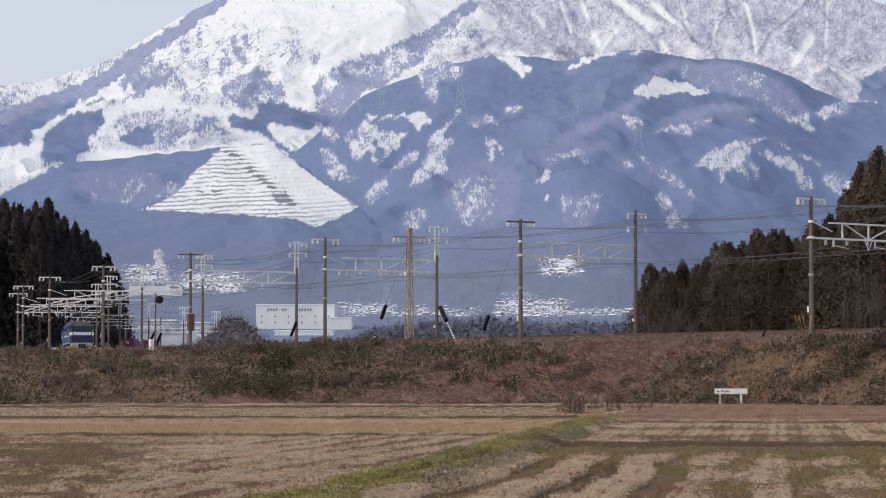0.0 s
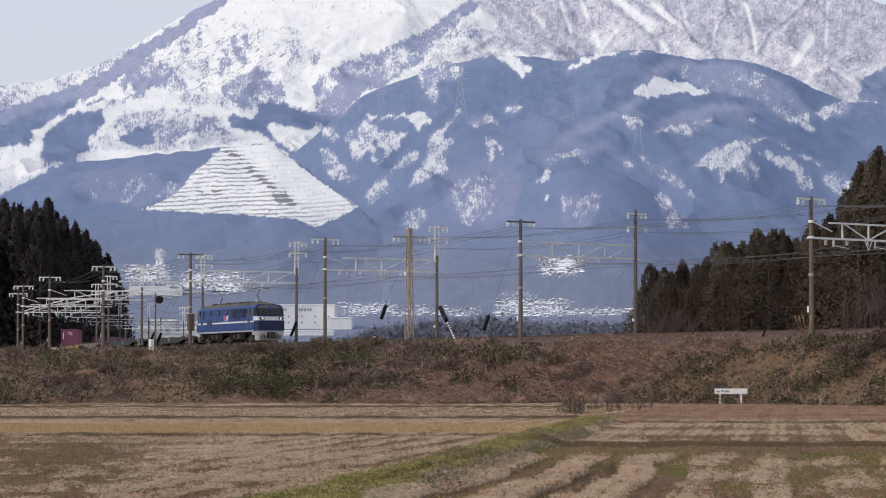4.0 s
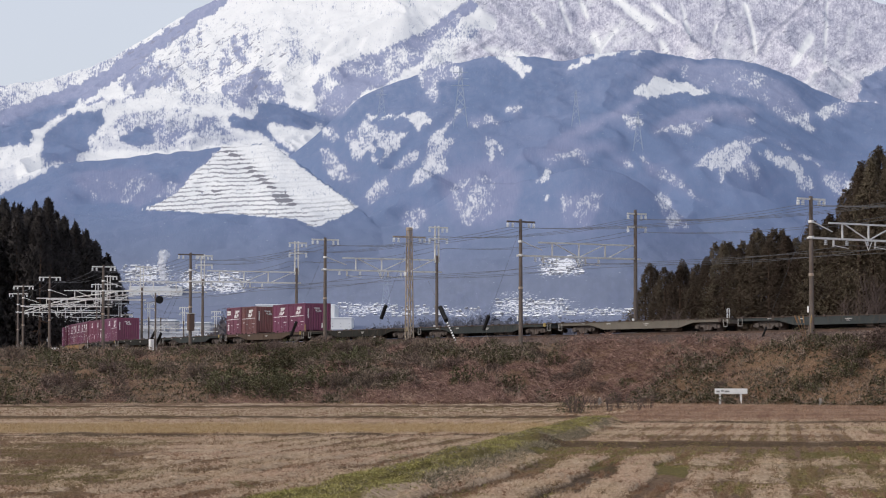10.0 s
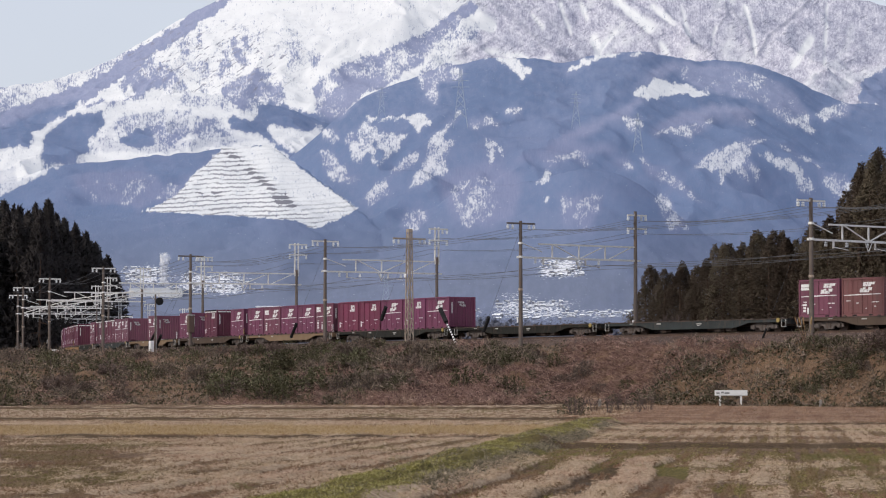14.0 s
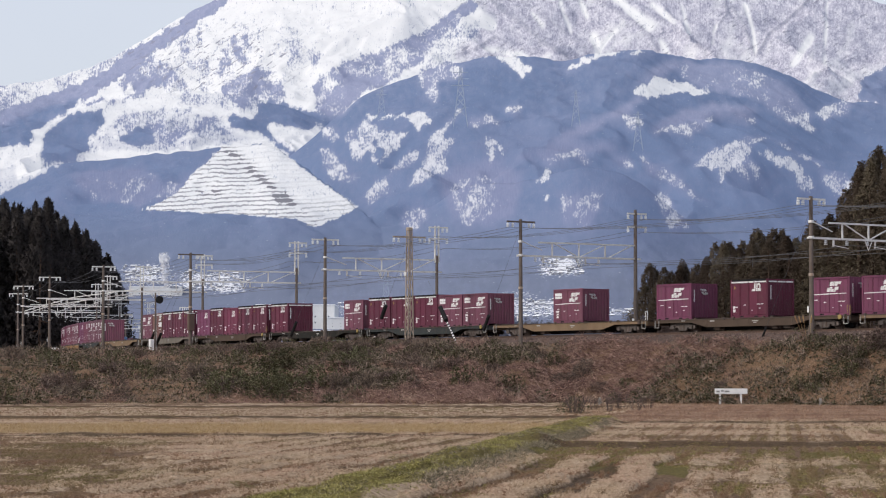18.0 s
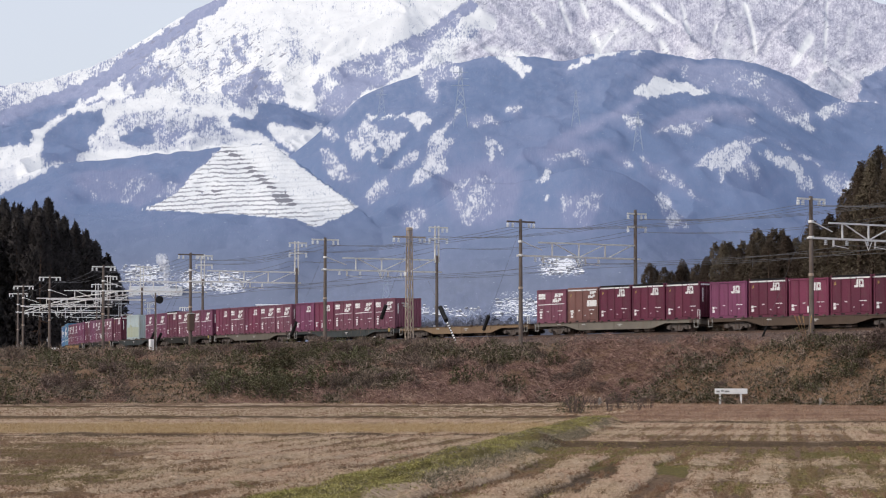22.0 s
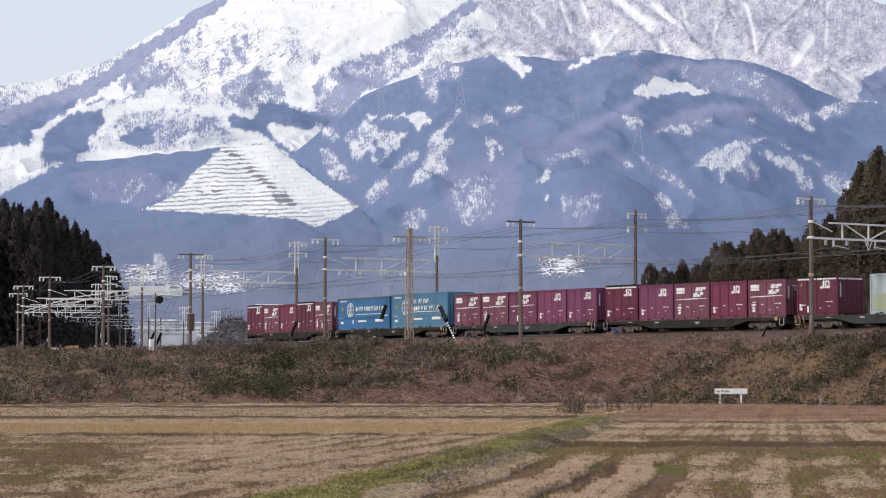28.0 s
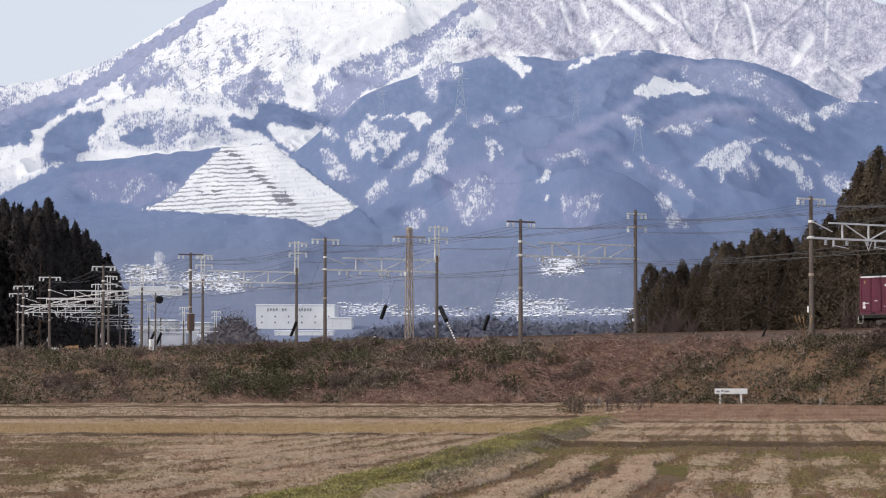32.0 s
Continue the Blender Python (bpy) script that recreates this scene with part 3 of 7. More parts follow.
# wooded spurs (tone 1) and snow chutes (tone -1) of the upper right flank: half width, tone, then columns and rows in
# the camera's view along each
SPURS = [
    (9, 0.7, (872, 0, 925, 40, 962, 74, 1004, 95)), (8, 0.6, (925, 0, 985, 42, 1045, 90)), (4, 1, (1068, 0, 1110, 28, 1150, 60, 1166, 88)),
    (4, 0.9, (1148, 20, 1200, 50, 1240, 76, 1252, 98)), (4, 0.9, (1296, 8, 1320, 45, 1336, 92)), (5, 1, (1436, -4, 1392, 38, 1362, 60, 1344, 94)),
    (3, 0.7, (1290, 18, 1274, 42, 1260, 75, 1250, 92)), (4, 1, (874, 66, 846, 82, 812, 96)), (7, 0.8, (1286, 0, 1290, 22)), (6, 0.5, (1450, 70, 1420, 112, 1400, 130)),
    (5, 0.5, (850, 50, 900, 74, 960, 92)),
]
CHUTES = [
    (9, -1, (1094, -4, 1124, 22, 1148, 46)), (6, -0.9, (1158, 6, 1196, 38)), (5, -0.8, (992, 0, 1012, 60)), (7, -1, (1052, 62, 1062, 88)), (4, -0.9, (1062, 86, 1092, 48)),
    (13, -1, (834, 20, 872, 44)), (4, -0.9, (1322, 6, 1334, 50, 1340, 92)), (4, -0.9, (1270, 44, 1262, 74)), (11, -0.7, (1438, 66, 1408, 112)), (4, -0.6, (1468, 0, 1462, 110)),
    (5, -0.7, (1028, 0, 1042, 30)), (6, -0.6, (940, 14, 962, 44)), (5, -0.5, (1208, 6, 1222, 60)), (5, -0.6, (1170, 70, 1184, 95)), (12, -0.5, (860, 84, 930, 100)),
]


def spur_tone(px, py):
    out = np.zeros_like(px)
    for w, s, way in SPURS + CHUTES:
        near = np.full(px.shape, 1e9)
        for xa, ya, xc, yc in zip(way[0:-2:2], way[1:-2:2], way[2::2], way[3::2]):
            t = np.clip(((px - xa) * (xc - xa) + (py - ya) * (yc - ya)) / ((xc - xa) ** 2 + (yc - ya) ** 2), 0, 1)
            near = np.minimum(near, (px - xa - t * (xc - xa)) ** 2 + (py - ya - t * (yc - ya)) ** 2)
        out = out + s * np.exp(-near / (0.75 * w) ** 2)
    return np.clip(out, -1, 1)


def mountain_material():
    m, nt, b = bare("mountain_cover", 0.85)
    spread = nt.nodes.new("ShaderNodeCombineXYZ")
    nt.links.new(attr(nt, "bearing"), spread.inputs[0])
    nt.links.new(attr(nt, "rise"), spread.inputs[1])

    def grain(sx, sy, detail, rough, turn=0.0):
        mp = nt.nodes.new("ShaderNodeMapping")
        mp.vector_type = "TEXTURE"
        mp.inputs["Scale"].default_value, mp.inputs["Rotation"].default_value = (1 / sx, 1 / sy, 1), (0, 0, turn)
        nt.links.new(spread.outputs[0], mp.inputs[0])
        return tex_noise(nt, mp.outputs[0], 1.0, detail, rough)

    def centred(v, k):
        return arith(nt, "MULTIPLY", arith(nt, "SUBTRACT", v, 0.5), k)

    trees, clump, wide = grain(0.3, 0.2, 4, 0.75), grain(0.075, 0.06, 4, 0.6), grain(0.012, 0.016, 3, 0.5)
    trunks = grain(0.34, 0.07, 3, 0.6)
    # distance haze painted into the wood colours as blue
    hazed_conifer = mixcol(nt, wide, (0.12, 0.172, 0.292), (0.168, 0.222, 0.362))
    hazed_conifer = mixcol(nt, arith(nt, "MULTIPLY", trees, 0.2), hazed_conifer, (0.2, 0.24, 0.37))
    # lower slopes paler and greyer: thicker haze mixed into their colour
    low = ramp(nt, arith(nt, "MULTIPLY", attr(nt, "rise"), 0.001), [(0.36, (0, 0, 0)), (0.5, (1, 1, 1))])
    hazed_conifer = mixcol(nt, low, hazed_conifer, mixcol(nt, clump, (0.153, 0.179, 0.254), (0.18, 0.206, 0.286)))
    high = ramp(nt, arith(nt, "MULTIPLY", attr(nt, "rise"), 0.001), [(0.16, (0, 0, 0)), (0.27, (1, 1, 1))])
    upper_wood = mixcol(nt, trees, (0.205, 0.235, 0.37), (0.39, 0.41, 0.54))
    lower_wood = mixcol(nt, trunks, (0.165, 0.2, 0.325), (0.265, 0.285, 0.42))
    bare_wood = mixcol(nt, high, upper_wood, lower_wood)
    col = mixcol(nt, arith(nt, "ADD", centred(clump, 1.0), attr(nt, "bare"), clamp=True), hazed_conifer, bare_wood)
    n = arith(nt, "ADD", arith(nt, "ADD", centred(trees, 2.1), centred(trunks, 0.9)), centred(clump, 1.5))
    drift = arith(nt, "ADD", attr(nt, "snow"), arith(nt, "MULTIPLY", n, arith(nt, "MULTIPLY", attr(nt, "snow"), 3.0, clamp=True)), clamp=True)
    snow = ramp(nt, drift, [(0.36, (0, 0, 0)), (0.5, (0.42, 0.42, 0.42)), (0.78, (1, 1, 1))])
    # snow on the lower slopes dimmed in colour to imitate haze
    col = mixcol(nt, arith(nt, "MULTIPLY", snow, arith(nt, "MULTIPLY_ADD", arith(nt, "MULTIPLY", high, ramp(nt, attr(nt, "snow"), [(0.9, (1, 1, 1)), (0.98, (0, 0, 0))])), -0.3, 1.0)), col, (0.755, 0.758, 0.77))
    thin = ramp(nt, arith(nt, "ADD", arith(nt, "MULTIPLY", clump, 0.4), arith(nt, "MULTIPLY", trees, 0.6)), [(0.38, (0.24, 0.24, 0.325)), (0.48, (0.43, 0.425, 0.515)), (0.58, (0.67, 0.66, 0.715))])
    lace = arith(nt, "ADD", attr(nt, "veil"), centred(trees, 0.7), clamp=True)
    col = mixcol(nt, arith(nt, "MULTIPLY", lace, ramp(nt, attr(nt, "veil"), [(0.02, (0, 0, 0)), (0.2, (1, 1, 1))])), col, thin)
    # risers between the snowy benches of the quarry
    cut = arith(nt, "ABSOLUTE", arith(nt, "SUBTRACT", arith(nt, "FRACT", arith(nt, "ADD", attr(nt, "bench"), centred(clump, 0.9))), 0.5))
    cut = arith(nt, "ADD", centred(trees, 0.55), cut)
    cut = arith(nt, "SUBTRACT", cut, arith(nt, "MULTIPLY", arith(nt, "MAXIMUM", arith(nt, "SUBTRACT", attr(nt, "terrace"), 1.0), 0.0), 0.26))
    riser = arith(nt, "MULTIPLY", ramp(nt, cut, [(0.12, (1, 1, 1)), (0.22, (0, 0, 0))]), arith(nt, "MINIMUM", attr(nt, "terrace"), 1.0))
    col = mixcol(nt, riser, col, (0.215, 0.213, 0.243))
    crag = ramp(nt, grain(0.06, 0.2, 4, 0.62, -0.55), [(0.575, (0, 0, 0)), (0.62, (1, 1, 1))])
    col = mixcol(nt, arith(nt, "MULTIPLY", crag, attr(nt, "crag")), col, (0.24, 0.245, 0.31))
    col = mixcol(nt, attr(nt, "rock"), col, (0.27, 0.28, 0.35))
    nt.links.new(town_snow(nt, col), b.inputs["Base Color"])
    bump_to(nt, b, trees, 0.25, 5.0)
    return m


def build_mountain():
    px = np.linspace(-60, 1630, 740)
    dist = np.concatenate([np.linspace(1850, 3300, 245), np.linspace(3304, 4600, 215)])
    P, D = np.meshgrid(px, dist)
    X = (P - 784) / FOCAL * D
    warp = (fbm(X / 170, D / 170, 4, 41) - 0.5)
    best = np.full(P.shape, -50.0)
    layer = np.zeros(P.shape, int)
    frac = np.zeros(P.shape)
    for k, (crest, foot, pts) in enumerate(CRESTS):
        c = crest + 260 * (vnoise(P / 260.0, P * 0, 60 + k) - 0.5)
        if k == 3:
            # spur crest bent nearer to fit the camera's view, against a dark flank
            c = c - 494 * step(430, 770, P)
        zc = (671.6 - profile(pts, P, 48.0 if k == 4 else 16.0)) / FOCAL * c + EYE
        zf = (671.6 - 590) / FOCAL * foot * 0.8
        t = np.clip((D - foot) / (c - foot), 0, 1.6)
        up = np.clip(t, 0, 1)
        bow = np.sin(np.pi * np.clip(t, 0, 1))
        gully = 1 - np.abs(2 * fbm(X / 210 + warp * 0.9, D / 520, 4, 50 + k) - 1)
        z = zf + (zc - zf) * up ** 1.08 - np.clip(t - 1, 0, 1) * (zc - zf) * 1.3
        z = z + bow * (gully - 0.62) * (95, 75, 56, 32, 24)[k] * np.clip((zc - zf) / 250, 0, 1)
        z = z + (fbm(X / 28, D / 28, 3, 70 + k) - 0.5) * (7 if k else 9)
        if k == 0:
            # spurs stand out and chutes are hollow on the upper flank
            seen = 671.6 - (z - EYE) / D * FOCAL
            z = z + 3 * spur_tone(P, seen) * step(760, 860, P)
        z = np.where(zc < zf + 12, -60, z)
        pick = z > best
        best, layer, frac = np.where(pick, z, best), np.where(pick, k, layer), np.where(pick, t, frac)
    Z = np.maximum(best, RAIL - 5 + np.interp(D, [450, 900, 1300, 1700, 2000, 2400, 4900], [0, 5, 17, 36, 52, 70, 70]))
    py = 671.6 - (Z - EYE) / D * FOCAL
    jig = 16 * (fbm(P / 30, py / 22, 4, 81) - 0.5)
    teeth = fbm(P / 7, py / 60, 2, 89) - 0.5
    fray = np.where(layer < 2, 11.0, 6.0)
    wx = P + 0.6 * jig + fray * (fbm(P / 7, py / 7, 2, 95) - 0.5)
    wy = py + 9 * (fbm(P / 24, py / 20, 3, 82) - 0.5) + 11 * teeth + fray * (fbm(P / 7, py / 7, 2, 96) - 0.5)
    snow = np.choose(layer, [0.99, 0.97, 0.05, 0.03, 0.02])
    bare_share = np.choose(layer, [0.75, 0.8, 0.1, 0.08, 0.16]) + 0.7 * (fbm(P / 110 + py / 160, py / 55, 4, 83) - 0.5)
    for s, w, poly in PATCHES:
        hit = inside(poly, wx, wy)
        snow, bare_share = np.where(hit, s, snow), np.where(hit, w, bare_share)
    low = step(400, 440, py)
    snow, bare_share = snow * (1 - low), bare_share * (1 - 0.6 * low)
    rocky = np.clip(1.25 - np.hypot((P - 370) / 170, (py - 105) / 75), 0, 1)
    snow = np.where((layer == 0) & (snow > 0.9) & (P < 700), snow - 0.13 * step(0.15, 0.5, rocky + 0.5 * (fbm(P / 30, py / 24, 3, 97) - 0.5)), snow)
    streak = fbm(P / 20 + py / 50, py / 30, 3, 84)
    cover = np.clip(snow * np.where((layer >= 2) & (snow < 0.8), 0.95, 1.0) + 0.8 * (streak - 0.5) * (snow > 0.15) * (snow < 0.9), 0, 1)
    # the open upper right flank: thin wood over snow, cut by spurs and chutes
    flank = (layer == 0) & (P > 800) & (snow > 0.5)
    spurs = spur_tone(P + 0.3 * jig, py + 0.3 * jig)
    veil = np.where(flank, step(0.08, 0.62, 0.7 * step(800, 870, P) + 1.5 * (fbm(P / 26 + py / 50, py / 44, 4, 92) - 0.5) + 1.5 * spurs), 0.0)

    def soften(v, n):
        for _ in range(n):
            v[1:-1, 1:-1] = (v[1:-1, 1:-1] * 2 + v[:-2, 1:-1] + v[2:, 1:-1] + v[1:-1, :-2] + v[1:-1, 2:]) / 6

    soften(cover, 2)
    soften(bare_share, 10)
    soften(veil, 1)
    q = inside(QUARRY, P + 0.4 * jig, py + 0.25 * jig + 4 * teeth)
    band = py / 7.6 + P / 150 + 1.2 * fbm(P / 60, py / 30, 3, 86)
    face = inside([(472, 336), (505, 340), (524, 366), (495, 362)], wx, wy)
    cover = np.where(q, 1.0, cover)
    west = step(20, -10, P - 405 - (py - 258) * 1.18)
    terrace = np.where(q, np.clip(step(0.28, 0.42, fbm(P / 26, py / 5, 3, 87)) * np.maximum(0.12 + 0.68 * west, 0.45 * step(346, 362, py)), 0, 1), 0)
    strip = np.exp(-((P - 398 - (py - 262) * 1.18) / 13) ** 2) * step(258, 268, py) * step(372, 362, py)
    heap = np.exp(-((P - 372) / 34) ** 2 - ((py - 340) / 6) ** 2)
    block = np.maximum(np.maximum(face, heap), strip) * step(0.36, 0.46, fbm(P / 16, py / 8, 2, 93))
    terrace = np.where(q, np.maximum(terrace, 2.0 * block), 0)
    scrag = (layer == 0) & (P < 700) & (py > 20) & ~q
    rock = np.where(flank, step(0.25, 0.85, spurs) * 0.62, 0.0)
    crag = np.where(flank, 0.75 * step(0.45, 0.62, fbm(P / 45, py / 30, 2, 94)), np.where(scrag, 0.85 * step(0.1, 0.6, rocky + 0.9 * (fbm(P / 26, py / 20, 3, 88) - 0.5)), 0.0))
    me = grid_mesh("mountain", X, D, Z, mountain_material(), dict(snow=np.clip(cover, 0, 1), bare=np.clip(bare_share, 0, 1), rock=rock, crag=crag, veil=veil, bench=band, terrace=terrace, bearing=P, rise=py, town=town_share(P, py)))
    tagged(new("mountain", me), "snow-streaked mountain with forested lower ridges and a terraced quarry", "mountain", kind="structure")


build_mountain()


# ---- track ----
ballast_mat = mat("ballast_stone", (0.135, 0.098, 0.086), (0.088, 0.064, 0.057), 0.95, big=0.3, fine=14, bump=1.0, dist=0.06, stain=(0.2, 0.11, 0.07), amount=0.5)
rail_mat = mat("rusty_rail_steel", (0.16, 0.1, 0.075), (0.1, 0.07, 0.055), 0.55, 0.6, big=0.8, fine=20)
concrete_mat = mat("weathered_concrete", (0.36, 0.33, 0.3), (0.26, 0.235, 0.215), 0.9, big=0.9, fine=11, stain=(0.2, 0.15, 0.12), amount=0.5)


def ribbon(section, l0, l1, stepping, material, name, off=0.0):
    """A section of (side, height) points swept along the line."""
    rings = []
    l = l0
    while l <= l1 + 1e-6:
        m = on_line(l, off)
        rings.append([m @ Vector((0, s, z)) for s, z in section])
        l += stepping
    return part(name, Geo().loft(rings), material)


bed = ribbon([(-7.3, -1.0), (-6.0, -0.2), (2.2, -0.2), (3.5, -1.0)], -440, 250, 5, ballast_mat, "track_bed")
tagged(bed, "brown stone ballast bed under two railway tracks", "ballast", kind="structure")
for centre in (0.0, -3.8):
    track_thing = thing("railway_track", "rusty steel rails on concrete sleepers along a curve", "railway track", "railway tracks")
    for side in (-0.565, 0.565):
        s = centre + side
        r = ribbon([(s - 0.07, -0.16), (s - 0.07, -0.14), (s - 0.012, -0.12), (s - 0.012, -0.05), (s - 0.035, -0.04), (s - 0.035, 0), (s + 0.035, 0), (s + 0.035, -0.04), (s + 0.012, -0.05), (s + 0.012, -0.12), (s + 0.07, -0.14), (s + 0.07, -0.16)], -440, 250, 3, rail_mat, "rail")
        r.parent = track_thing
    g = Geo()
    for i in range(-300, 110):
        m = on_line(i * 0.65, centre)
        b8 = Geo().box(-0.12, 0.12, -1.0, 1.0, -0.4, -0.185)
        g.add([m @ Vector(p) for p in b8.v], b8.f)
    tagged(part("sleeper_row", g, concrete_mat, track_thing), kind="stuff")


# ---- train: shared materials ----
white_mark = mat("white_marking_paint", (0.86, 0.86, 0.86), (0.74, 0.73, 0.73), 0.7, big=2.0, fine=12, bump=0.05)
dark_iron = mat("grimy_underframe_iron", (0.07, 0.055, 0.05), (0.1, 0.07, 0.055), 0.85, 0.1, big=1.2, fine=15, stain=(0.16, 0.09, 0.06), amount=0.5)
wheel_mat = mat("worn_wheel_steel", (0.12, 0.085, 0.07), (0.08, 0.06, 0.05), 0.6, 0.5, big=2.0, fine=18)
black_mat = mat("matt_black_rubber", (0.02, 0.02, 0.022), (0.035, 0.033, 0.033), 0.8, big=2, fine=12)
steel_mat = mat("galvanised_steel", (0.55, 0.55, 0.54), (0.42, 0.4, 0.38), 0.6, 0.25, big=1.5, fine=10, stain=(0.3, 0.2, 0.14), amount=0.35)
yellow_mat = mat("faded_yellow_paint", (0.42, 0.31, 0.09), (0.3, 0.22, 0.09), 0.75, big=2, fine=10)


olive_mat = mat("faded_olive_paint", (0.4, 0.42, 0.29), (0.37, 0.42, 0.35), 0.75, big=0.6, fine=7, stain=(0.42, 0.47, 0.44), amount=0.7)
faded_white = mat("dirty_white_paint", (0.5, 0.49, 0.47), (0.34, 0.32, 0.3), 0.8, big=1.5, fine=10, stain=(0.12, 0.09, 0.08), amount=0.6)
# grimy bogie steel in a lighter tone, with sunlight put into the colour
sunlit_frame_grime = mat("dusty_bogie_steel", (0.13, 0.108, 0.1), (0.08, 0.064, 0.058), 0.85, 0.1, big=2.2, fine=12, stain=(0.26, 0.2, 0.18), amount=0.5)


def paint(name, c, stain=(0.12, 0.085, 0.075), amount=0.45, rough=0.55, vary=0.25):
    return mat(name, c, tuple(v * 0.8 for v in c), rough, 0.0, big=0.7, fine=8, stain=stain, amount=amount, bump=0.08, vary=vary)


SHELL = {
    "A": paint("dark_crimson_container_paint", (0.122, 0.013, 0.04), amount=0.3),
    "C": paint("crimson_container_paint", (0.18, 0.026, 0.068), amount=0.35),
    "P": paint("plum_container_paint", (0.2, 0.045, 0.115), amount=0.35),
    "B": paint("dusty_maroon_container_paint", (0.195, 0.058, 0.098), amount=0.55),
    "J": paint("purple_maroon_container_paint", (0.185, 0.042, 0.098), amount=0.45),
    "N": paint("red_brown_container_paint", (0.2, 0.075, 0.075), amount=0.6),
    "O": paint("faded_brown_container_paint", (0.2, 0.088, 0.075), amount=0.55),
    "E": paint("bright_blue_container_paint", (0.034, 0.165, 0.37), amount=0.3),
    "F": paint("pale_blue_container_paint", (0.085, 0.235, 0.385), amount=0.35),
    "S": paint("bare_silver_container_metal", (0.42, 0.5, 0.52), stain=(0.3, 0.24, 0.12), amount=0.5),
}
LOOKS = {
    "A": "dark crimson freight container with a white stripe along its top edge",
    "C": "plain crimson freight container with small white markings",
    "P": "plum purple freight container with small white markings",
    "B": "dusty maroon freight container with a white panel, blocky logo and stripe",
    "J": "purple maroon freight container with a blocky white logo and stripe",
    "N": "faded red-brown freight container with a blocky white logo",
    "O": "faded brown freight container with a white stripe along its top edge",
    "E": "long bright blue freight container with white markings",
    "F": "long pale blue corrugated freight container with white markings",
    "S": "weathered silver corrugated freight container, olive yellow below",
}


def slant(g, x0, x1, z0, z1, y, lean=0.25, t=0.012):
    """A slanted flat block standing off a wall that faces -y."""
    d = (z1 - z0) * lean
    g.add([(x0, y, z0), (x1, y, z0), (x1 + d, y, z1), (x0 + d, y, z1), (x0, y + t, z0), (x1, y + t, z0), (x1 + d, y + t, z1), (x0 + d, y + t, z1)],
          [(0, 1, 2, 3), (7, 6, 5, 4), (1, 0, 4, 5), (2, 1, 5, 6), (3, 2, 6, 7), (0, 3, 7, 4)])


def build_container(key):
    long = {"E": 9.41, "F": 9.41, "S": 6.06}.get(key, 3.715)
    high = {"A": 2.6, "O": 2.55, "E": 2.72, "F": 2.78, "S": 2.6}.get(key, 2.5)
    wide = 2.45
    L, W = long / 2, wide / 2
    shell = SHELL[key]
    box = thing("freight_container", LOOKS[key], "container", "containers on the freight train")
    part("shell", Geo().box(-L + 0.06, L - 0.06, -W + 0.06, W - 0.06, 0.12, high - 0.05), shell, box)
    # corner posts, top and bottom rails
    for sx in (-1, 1):
        for sy in (-1, 1):
            part("corner_post", Geo().box(*sorted((sx * L, sx * (L - 0.14))), *sorted((sy * W, sy * (W - 0.14))), 0, high, 0.015), shell, box)
    for sy in (-1, 1):
        part("side_rail", Geo().box(-L + 0.14, L - 0.14, *sorted((sy * W, sy * (W - 0.1))), 0, 0.16, 0.01), shell, box)
        part("roof_rail", Geo().box(-L + 0.14, L - 0.14, *sorted((sy * W, sy * (W - 0.1))), high - 0.12, high, 0.01), black_mat if key == "A" else shell, box)
        for i in range(2 if long < 5 else 3):
            x = (-0.9, 0.55)[i] if long < 5 else (-2.2, 0, 1.7)[i]
            part("fork_pocket", Geo().box(x, x + 0.36, *sorted((sy * (W + 0.006), sy * (W - 0.03))), 0.03, 0.12), black_mat, box)
    for sx in (-1, 1):
        n, edge = 9, []
        for i in range(n):
            y = -W + 0.14 + (wide - 0.28) * i / n
            q = (wide - 0.28) / n
            edge += [(y, 0.06), (y + q * 0.25, 0.02), (y + q * 0.65, 0.02), (y + q * 0.9, 0.06)]
        rings = [[(sx * (L - dx), y, z) for y, dx in edge] + [(sx * (L - 0.09), W - 0.14, z), (sx * (L - 0.09), -W + 0.14, z)] for z in (0.14, high - 0.1)]
        part("end_wall", Geo().loft(rings), shell, box)
    part("roof", Geo().box(-L + 0.1, L - 0.1, -W + 0.1, W - 0.1, high - 0.05, high - 0.015), shell, box)
    # side walls: hinged doors on the short ones, ribs on the long ones
    for sy in (-1, 1):
        if key in "EFS":
            n = int(long / 0.28)
            pitch, deep = (long - 0.36) / n, 0.035 if key in "FS" else 0.014
            edge = []
            for i in range(n):
                x = -L + 0.18 + i * pitch
                edge += [(x, 0.0), (x + pitch * 0.22, deep), (x + pitch * 0.62, deep), (x + pitch * 0.86, 0.0)]
            edge = [(x, sy * (W - 0.05 + q)) for x, q in edge] + [(L - 0.18, sy * (W - 0.05)), (L - 0.18, sy * (W - 0.08)), (-L + 0.18, sy * (W - 0.08))]
            g = Geo().loft([[(x, q, z) for x, q in edge[::sy]] for z in (0.17, high - 0.13)])
            part("side_wall", g, shell, box)
        else:
            for k in range(4):
                a = -L + 0.16 + k * (long - 0.32) / 4
                c = a + (long - 0.32) / 4 - 0.02
                g = Geo().box(a, c, *sorted((sy * (W - 0.02), sy * (W - 0.065))), 0.18, high - 0.14, 0.012)
                door = part("side_door", g, shell, box)
                if key in "BPJN":
                    part("door_rib", Geo().box(a + 0.3, a + 0.42, *sorted((sy * (W - 0.024), sy * (W - 0.006))), 0.25, high - 0.22, 0.005), shell, door)
            for x in (-0.95, -0.05, 0.88):
                part("lock_rod", Geo().rod((x, sy * (W - 0.005), 0.2), (x, sy * (W - 0.005), high - 0.16), 0.018, n=5), shell, box)
